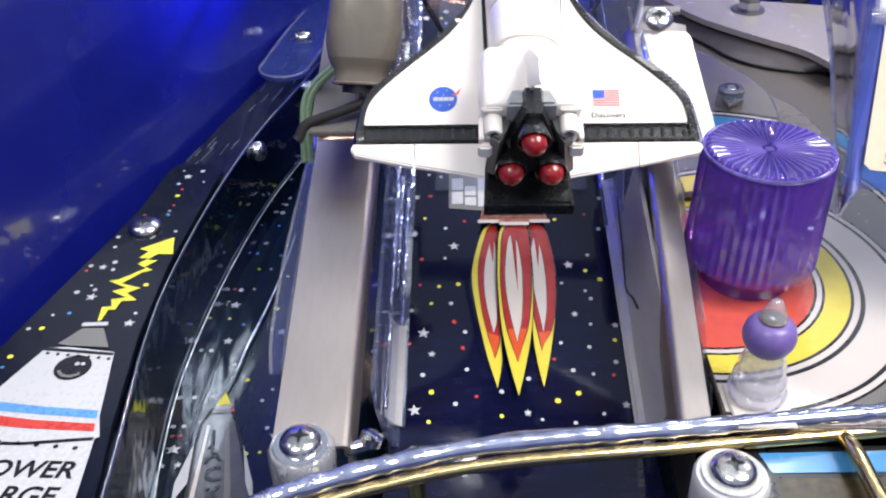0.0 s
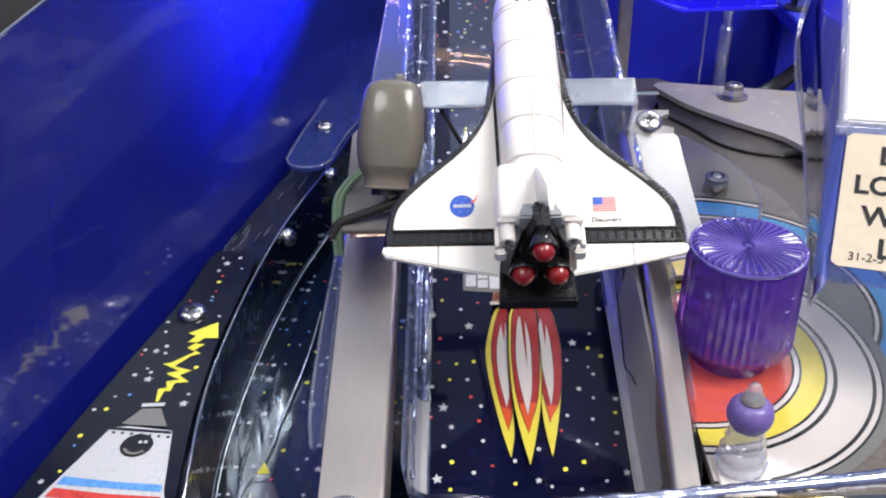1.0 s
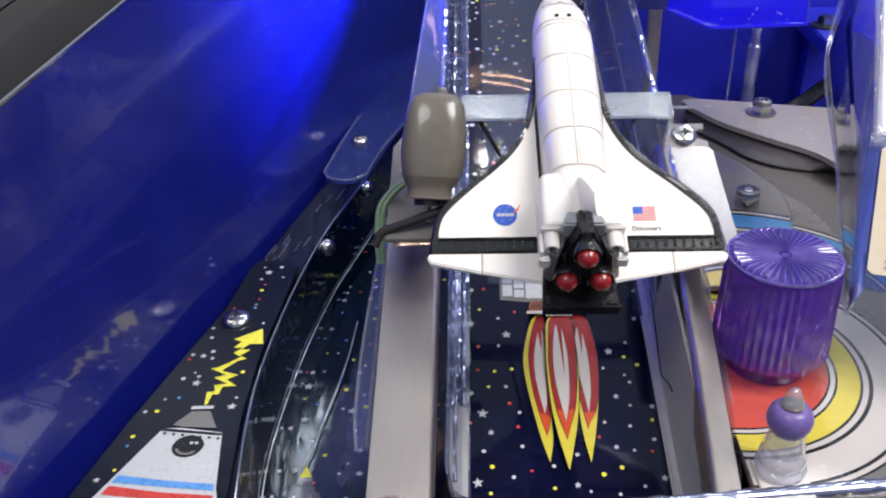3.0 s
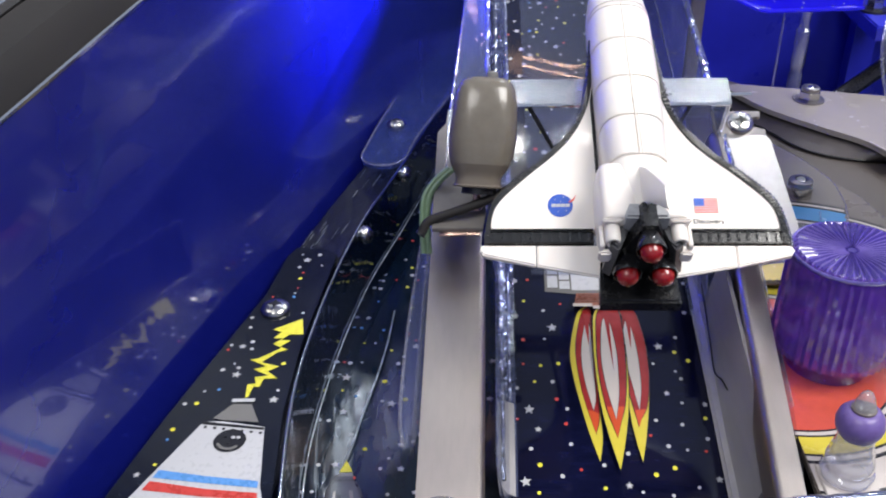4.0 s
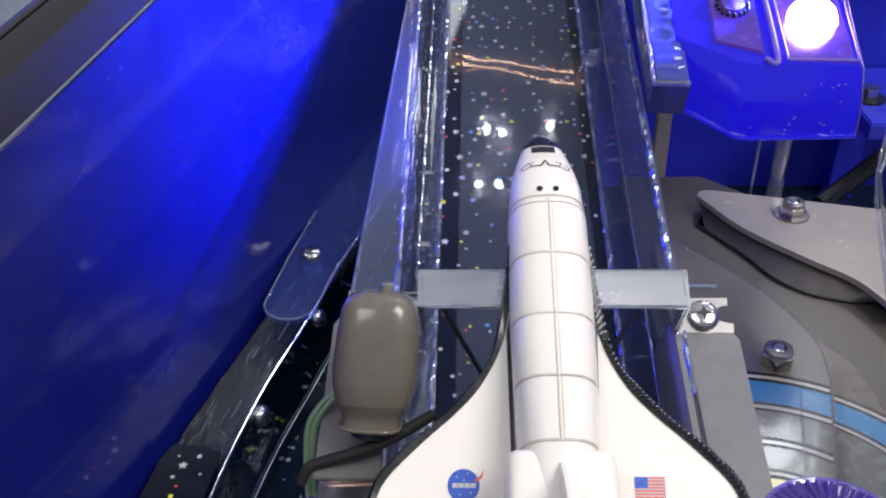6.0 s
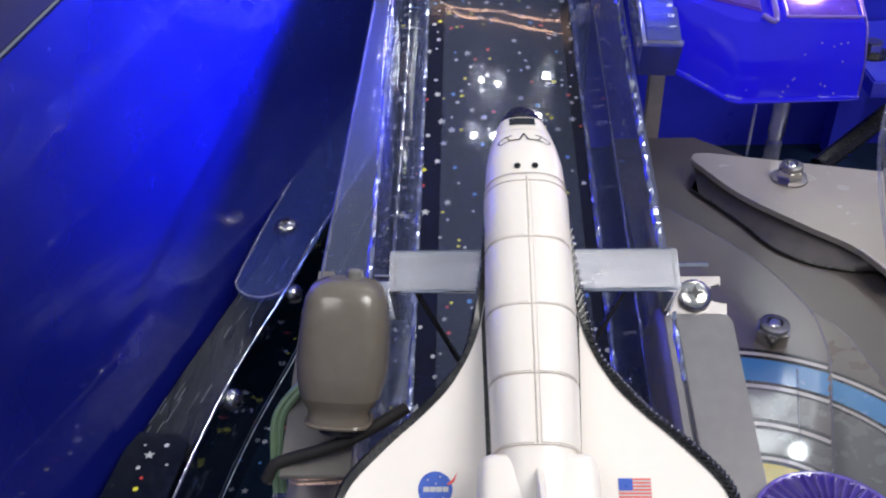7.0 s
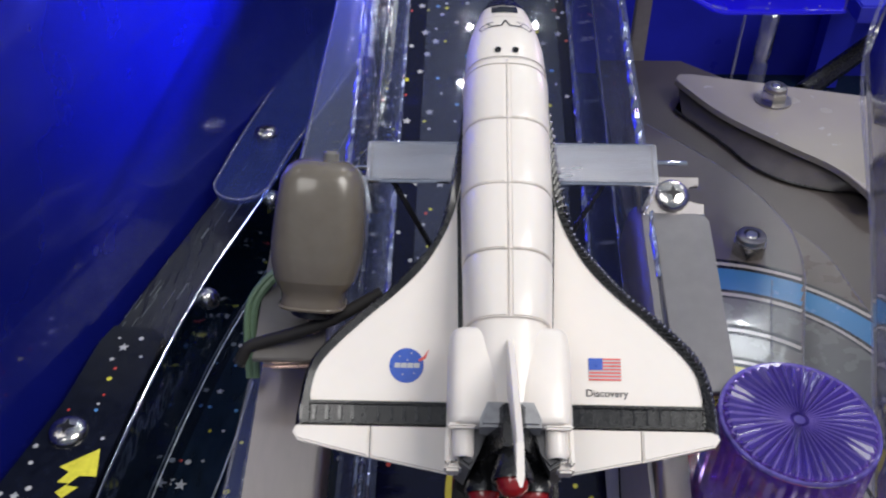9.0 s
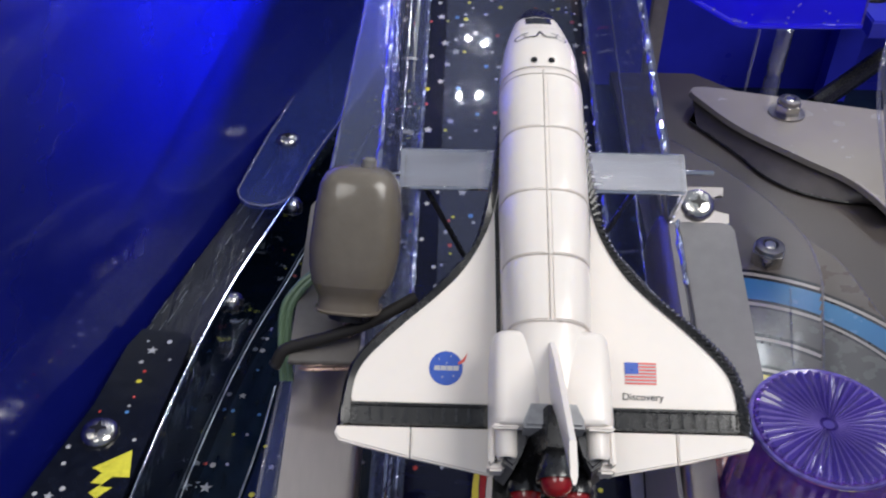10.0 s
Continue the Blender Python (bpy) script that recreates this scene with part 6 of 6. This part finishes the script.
def capped_post(x, y, z0, z1, r, label, mat=M_CLEARW):
    t = thing("screw_post", (x, y, z0), label, "post", "screw posts")
    f = at((x, y, 0))
    part("sleeve", lathe([(r * 0.9, z0), (r * 0.95, z0 + 0.004), (r, z1 - 0.003), (r, z1 - 0.0008), (r * 0.92, z1), (r * 0.5, z1), (0.0004, z1)], f, 28), mat, t, "plastic sleeve", True)
    part("washer", lathe([(r * 0.80, z1), (r * 0.80, z1 + 0.0007), (r * 0.5, z1 + 0.0008)], f, 28), mat if mat is M_STARW else M_CHROME, t, "flat washer", True)
    pan_screw((x, y, z1 + 0.0008), (0, 0, 1), r * 0.62, "domed cross-head screw on a clear post")
    return t


capped_post(-0.0418, 0.0530, FLOOR, 0.0375, 0.0062, "clear plastic post with a domed screw at the ramp entry")
capped_post(0.0356, 0.0488, FLOOR, 0.0345, 0.0068, "white plastic post with a wide washer and screw", M_STARW)
ball = thing("round_stud", (-0.0222, 0.0700, 0.014), "small round metal stud at the ramp entry", "stud")
part("stud_head", lathe([(0.0032, 0.0), (0.0034, 0.0012), (0.0030, 0.0026), (0.0018, 0.0036), (0.0003, 0.0039)], at((-0.0222, 0.0700, 0.0140)), 20), M_SCREW, ball, "", True)
part("stud_shaft", lathe([(0.0015, 0.0), (0.0015, 0.0090)], at((-0.0222, 0.0700, FLOOR)), 12), M_SCREW, ball, "", True)
bolt2 = thing("hinge_bolt", (-0.0325, 0.0575, 0.033), "small chrome hinge bolt beside the post", "bolt")
part("bolt_shaft", tube([(-0.0345, 0.0560, 0.0330), (-0.0300, 0.0580, 0.0330)], 0.0014, 10), M_CHROME, bolt2, "", True)
part("bolt_head", lathe([(0.0022, 0), (0.0022, 0.0018), (0.0012, 0.0022), (0.0002, 0.0022)], at((-0.0300, 0.0580, 0.0330), (0.4, 0.3, 1)), 14), M_CHROME, bolt2, "", True)
apron = thing("lower_plastic", (0.07, 0.035, 0.03), "printed plastic panel with a light blue band", "plastic panel")
part("panel", prism([(0.0405, -0.02), (0.1500, -0.02), (0.1500, 0.0600), (0.0405, 0.0578)], 0.0300, 0.0316, ident), M_INKBLK, apron)
part("blue_band", flat([(0.0440, 0.0515), (0.0640, 0.0518), (0.1500, 0.0535), (0.1500, 0.0588), (0.0664, 0.0569), (0.0427, 0.0563)], 0.0318), M_INKBLUE, apron)
part("gold_patch", flat([(0.0437, 0.0200), (0.0900, 0.0200), (0.0900, 0.0508), (0.0640, 0.0505), (0.0437, 0.0502)], 0.0318), M_INKGOLD, apron, "worn gold glitter patch")

# ---------- clear lock cover with labels ----------
lock = thing("lock_cover", (0.09, 0.12, 0.0395), "clear plastic cover box with cream and white labels", "cover")
LB = Vector((0.0680, 0.0977, 0.0687))
LT = Vector((0.0776, 0.1246, 0.0890))
lu = (LT - LB).normalized()
lr = Vector((0.93, -0.30, 0.12))
lr = (lr - lu * lr.dot(lu)).normalized()
ln = lr.cross(lu).normalized()


def lab(p):
    return LB + lr * p[0] + lu * p[1] + ln * p[2]


LH = (LT - LB).length
part("front_sheet", prism([(-0.0035, -0.003), (0.060, -0.003), (0.060, LH + 0.003), (-0.0035, LH + 0.003)], -0.0030, -0.0006, lab, 0.0005), M_CLEARB, lock)
lbl = part("label", prism([(0.0012, 0.0), (0.050, 0.0), (0.050, LH), (0.0012, LH), (0.0, LH - 0.0012), (0.0, 0.0012)], -0.0004, -0.0001, lab), M_LABEL, lock, "cream paper label with black capitals")
rotm = Matrix((lr, lu, ln)).transposed().to_4x4()
for k, (word, x) in enumerate((("BALL", 0.0075), ("LOCK", 0.0027), ("WHEN", 0.0052), ("LIT", 0.0092))):
    lettering("label_word", word, 0.0068, Matrix.Translation(lab((x, LH - 0.0060 - 0.0080 * k, 0.0))) @ rotm, M_INKBLK, lbl, align="LEFT", bold=0.00018)
lettering("label_number", "31-2-5", 0.0029, Matrix.Translation(lab((0.0072, 0.0026, 0.0))) @ rotm, M_INKBLK, lbl)
part("upper_sheet", prism([(-0.0015, LH + 0.004), (0.060, LH + 0.004), (0.060, LH + 0.050), (-0.0045, LH + 0.050)], -0.0030, -0.0010, lab, 0.0005), M_LABELW, lock, "white upper label")
outer_edge = [Vector((0.0655, 0.0980, 0.0570)), Vector((0.0825, 0.1590, 0.0660)), Vector((0.0995, 0.2255, 0.0755)), Vector((0.1075, 0.2370, 0.1100))]
label_edge = [lab((-0.0005, -0.003, -0.0020)), lab((-0.0005, LH, -0.0020)), lab((-0.0050, LH + 0.050, -0.0020)), lab((-0.0080, LH + 0.085, -0.0020))]
for name, u0, u1, mat, text in (("side_sheet", 0.0, 0.42, M_CLEARS, "clear outer side"), ("side_ridge", 0.42, 1.0, M_CLEARV, "blue-violet rounded corner")):
    secs = []
    for i in range(13):
        s = i / 12 * 3
        k = min(2, int(s))
        a, b2 = outer_edge[k].lerp(outer_edge[k + 1], s - k), label_edge[k].lerp(label_edge[k + 1], s - k)
        row = []
        for m in range(6):
            u = u0 + (u1 - u0) * m / 5
            row.append(a.lerp(b2, u) + Vector((-0.002, -0.004, 0.003)) * math.sin(u * math.pi))
        secs.append(row + [p + Vector((0.0012, 0.0012, -0.0012)) for p in row[::-1]])
    part(name, rings(secs), mat, lock, text, True)
part("outer_rim", tube(smooth_path(outer_edge, 6), 0.0006, 6), M_CLEARP, lock, "pale rim", True)
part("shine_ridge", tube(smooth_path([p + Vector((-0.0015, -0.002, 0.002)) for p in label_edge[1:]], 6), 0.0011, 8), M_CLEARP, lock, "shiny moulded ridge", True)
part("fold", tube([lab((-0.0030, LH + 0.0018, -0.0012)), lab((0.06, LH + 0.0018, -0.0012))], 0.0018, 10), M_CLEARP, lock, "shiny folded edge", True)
part("cover_post", lathe([(0.003, ZR), (0.003, 0.066)], at((0.098, 0.110, 0)), 14), M_CLEARP, lock, "clear post", True)

# ---------- blue flasher ----------
flash = thing("blue_flasher", (0.07, 0.24, 0.0425), "lit blue plastic flasher housing on clear posts", "lamp")
FB = Vector((0.0610, 0.2290, 0.0870))


def fl_pt(p):
    q = Matrix.Rotation(radians(24), 3, "X") @ Vector((0, p[1], p[2]))
    return FB + Vector((p[0], q.y, q.z)) + Vector((0, -0.10 * p[0], 0))


fz = fl_pt((0, 0, 1)) - fl_pt((0, 0, 0))
low_poly = [(-0.0165, 0.0100), (-0.0030, 0.0), (0.0, -0.0008), (0.0300, 0.0015), (0.0330, 0.132), (-0.0200, 0.132), (-0.0200, 0.012)]
top_poly = [(-0.0150, 0.0185), (-0.0030, 0.0115), (0.0, 0.0108), (0.0290, 0.0112), (0.0322, 0.130), (-0.0190, 0.130), (-0.0190, 0.0205)]
mid_poly = [((a[0] + e[0]) / 2, (a[1] + e[1]) / 2 - 0.0012) for a, e in zip(low_poly, top_poly)]
part("housing", rings([[fl_pt((x, y, h)) for x, y in q] for q, h in ((low_poly, 0.0), (mid_poly, 0.0090), (top_poly, 0.0158), ([(x * 0.98, y + 0.0008) for x, y in top_poly], 0.0165))]), M_LENS, flash, "translucent blue housing", True)
rim_pts = []
for a, e in zip(low_poly[:4], low_poly[1:5]):
    rim_pts += [fl_pt((a[0] + (e[0] - a[0]) * k / 6, a[1] + (e[1] - a[1]) * k / 6 - 0.0003, 0.0)) for k in range(6)]
part("lower_rim", tube(rim_pts, 0.0007, 8), M_LENS, flash, "pale shiny lower edge", True)
rnd = random.Random(4)
# tiny clear beads stand in for the glints along the lower edge
for k in range(2, len(rim_pts) - 6, 2):
    part("rim_glint", lathe([(0.0002, 0), (0.00055, 0.0003), (0.0005, 0.0007), (0.0001, 0.0009)], at(rim_pts[k] + Vector((0, 0, 0.0004)) + Vector((rnd.uniform(-0.0006, 0.0006), 0, 0))), 8), M_CLEARP, flash, "", True)
part("front_corner", tube([fl_pt((0.0302, 0.0012, 0.0)), fl_pt((0.0298, 0.0050, 0.0090)), fl_pt((0.0292, 0.0110, 0.0162)), fl_pt((0.0302, 0.040, 0.0168))], 0.00025, 8), M_SPOKE, flash, "bright corner edge", True)
def sl_pt(p):
    return fl_pt((p[0] + 0.0035, p[1] - 0.0055, p[2]))


# embossed clear side lens
part("side_lens", prism([(-0.0300, 0.010), (-0.0200, 0.010), (-0.0200, 0.060), (-0.0300, 0.060)], 0.003, 0.0155, sl_pt, 0.0012), M_SIDELENS, flash, "clear embossed side lens", True)
part("lens_frame", tube([sl_pt(p) for p in ((-0.0200, 0.0103, 0.0156), (-0.0297, 0.0103, 0.0156), (-0.0300, 0.058, 0.0156))], 0.0006, 6), M_CLEARP, flash, "", True)
for y in (0.0150, 0.0185, 0.0222):
    part("lens_rib", tube(smooth_path([sl_pt((-0.0285, y, 0.0160)), sl_pt((-0.0270, y + 0.0006, 0.0164)), sl_pt((-0.0240, y + 0.0002, 0.0164)), sl_pt((-0.0215, y + 0.0004, 0.0160))], 4), 0.0006, 6), M_CLEAR, flash, "", True)
part("lens_ring", tube([sl_pt((-0.0262 + 0.0034 * math.cos(radians(a)), 0.0275 + 0.0030 * math.sin(radians(a)), 0.0162)) for a in range(0, 361, 20)], 0.0007, 6), M_CLEAR, flash, "embossed ring", True)
part("lens_curl", tube(smooth_path([sl_pt(p) for p in ((-0.0270, 0.0345, 0.0162), (-0.0235, 0.0345, 0.0164), (-0.0230, 0.0368, 0.0164), (-0.0262, 0.0380, 0.0164), (-0.0262, 0.0402, 0.0164), (-0.0228, 0.0405, 0.0162))], 5), 0.0007, 6), M_CLEAR, flash, "embossed curl", True)
# lamp window: a raised frame round the lit bulb
win = part("lamp_window", prism([(0.0100, 0.0130), (0.0275, 0.0130), (0.0275, 0.052), (0.0100, 0.052)], 0.0160, 0.0172, fl_pt, 0.0004), M_LENSLIT, flash, "lit violet lens floor")
for a, b2 in (((0.0095, 0.0120), (0.0280, 0.0120)), ((0.0280, 0.0120), (0.0285, 0.054)), ((0.0095, 0.0120), (0.0090, 0.054))):
    part("window_edge", tube([fl_pt((*a, 0.0182)), fl_pt((*b2, 0.0186))], 0.00035, 8), M_SPOKE, win, "bright frame edge", True)
lit = part("lit_bulb", lathe([(0.0066, 0.0), (0.0068, 0.0020), (0.0056, 0.0045), (0.0030, 0.0060), (0.0005, 0.0065)], at(fl_pt((0.0182, 0.0272, 0.0172)), fz), 22), M_LAMPGLOW, flash, "glowing white-pink bulb", True)
part("ridge", tube(smooth_path([fl_pt((0.0040, 0.0130, 0.0172)), fl_pt((0.0066, 0.0110, 0.0178)), fl_pt((0.0068, 0.020, 0.0186)), fl_pt((0.0064, 0.055, 0.0190))], 5), 0.0008, 8), M_SPOKE, flash, "bright moulded ridge", True)
well = part("side_well", prism([(-0.0085, 0.0190), (0.0040, 0.0150), (0.0046, 0.050), (-0.0085, 0.050)], 0.0160, 0.0172, fl_pt, 0.0004), M_LENSLIT, flash, "violet side lens")
for k in range(16):
    a = 2 * math.pi * k / 16
    part("knurl", lathe([(0.0006, 0), (0.0006, 0.0012), (0.0002, 0.0015)], at(fl_pt((-0.0022 + 0.0042 * math.cos(a), 0.0330 + 0.0042 * math.sin(a), 0.0172)), fz), 8), M_INKBLK, well, "", True)
part("well_lamp", lathe([(0.0034, 0), (0.0034, 0.0016), (0.0018, 0.0026), (0.0003, 0.0028)], at(fl_pt((-0.0022, 0.0330, 0.0172)), fz), 16), M_LENSLIT, well, "small violet lamp", True)
for k in range(16):
    u, q = rnd.uniform(-0.004, 0.027), rnd.uniform(0.05, 0.9)
    v, h = (-0.0008 + (0.0045 + 0.0008) * q * 2, 0.0090 * q * 2) if q < 0.5 else (0.0045 + 0.0066 * (q - 0.5) * 2, 0.0090 + 0.0068 * (q - 0.5) * 2)
    part("dust_speck", lathe([(0.0003, 0), (0.00028, 0.0003), (0.00005, 0.0004)], at(fl_pt((u, v + 0.0002, h)), fl_pt((0, -0.8, 0.6)) - fl_pt((0, 0, 0))), 6), M_SPOKE, flash)
part("thin_rod", tube([(0.0818, 0.2760, FLOOR), (0.0818, 0.2760, 0.110)], 0.0005, 8), M_POST, flash, "thin clear rod", True)
r = 0.0028
prof = [(r, FLOOR), (r, 0.046), (r * 0.80, 0.0468), (r * 0.80, 0.0485), (r, 0.0492), (r, 0.0640), (r * 0.72, 0.0648), (r * 0.72, 0.0700), (r * 0.92, 0.0708), (r * 0.92, 0.110)]
part("clear_post", lathe(prof, at((0.0898, 0.2755, 0)), 10), M_POST, flash, "clear stepped support post", True)
lamp = bpy.data.lights.new("flasher_bulb_light", "SPOT")
lamp.energy, lamp.color, lamp.shadow_soft_size = 7.4, (0.05, 0.07, 1.0), 0.003
lamp.spot_size, lamp.spot_blend, lamp.specular_factor = radians(66), 0.95, 0.03
bulb_at = fl_pt((0.0182, 0.0390, 0.0250))
new("flasher_bulb_light", lamp).matrix_world = look(bulb_at, bulb_at + Vector((-0.148, -0.006, -0.004)))

# ---------- back of the field ----------
tagged(part("backdrop", box((0.145, 0.345, 0.055), (0.22, 0.006, 0.10)), M_NAVY), "dark blue panel behind the flasher", "panel", kind="structure")
bar = thing("tan_post", (0.056, 0.31, FLOOR), "narrow tan upright strip behind the ramp", "post")
part("upright", box((0.0560, 0.3100, 0.040), (0.0055, 0.004, 0.085), ident, 0.0004), M_TAN, bar)
arm = thing("bent_rod", (0.12, 0.30, 0.045), "black bent steel rod behind the cream plastic", "rod")
part("rod", tube(smooth_path([(0.1102, 0.2850, 0.0302), (0.1240, 0.2950, 0.0342), (0.1393, 0.3050, 0.0402)], 6), 0.0034, 8), M_BLACK, arm, "", True)
nav = thing("blue_bracket_plate", (0.135, 0.32, 0.055), "dark blue bracket plate with a black hex bolt", "bracket")
part("plate", prism([(0.1240, 0.290), (0.1370, 0.2900), (0.1480, 0.335), (0.150, 0.340), (0.1240, 0.340)], 0.0540, 0.0600, ident, 0.0006), M_NAVY, nav)
f = at((0.1300, 0.3110, 0.0600))
part("bolt_washer", lathe([(0.0062, 0), (0.0060, 0.0008), (0.0040, 0.0010)], f, 20), M_BLACK, nav, "", True)
part("hex_bolt", prism([(0.0036 * math.cos(radians(60 * k)), 0.0036 * math.sin(radians(60 * k))) for k in range(6)], 0.0008, 0.0050, f, 0.0005), M_SCREW, nav)
part("plate_leg", box((0.137, 0.335, 0.030), (0.010, 0.008, 0.048)), M_NAVY, nav)
pale = thing("pale_printed_plastic", (0.17, 0.36, 0.062), "pale grey plastic panel with thin dark lines at the back", "plastic panel")
part("panel", prism([(0.1505, 0.3280), (0.215, 0.300), (0.215, 0.338), (0.156, 0.338)], 0.0610, 0.0630, ident), M_INKCREAM, pale)
for k in range(2):
    part("line_print", flat([(0.153 + 0.004 * k, 0.3295), (0.154 + 0.004 * k, 0.3295), (0.164 + 0.004 * k, 0.3378), (0.163 + 0.004 * k, 0.3378)], 0.0632), M_INKBLK, pale)
part("panel_post", lathe([(0.0035, FLOOR), (0.0035, 0.061)], at((0.185, 0.325, 0)), 14), M_CLEARP, pale, "", True)
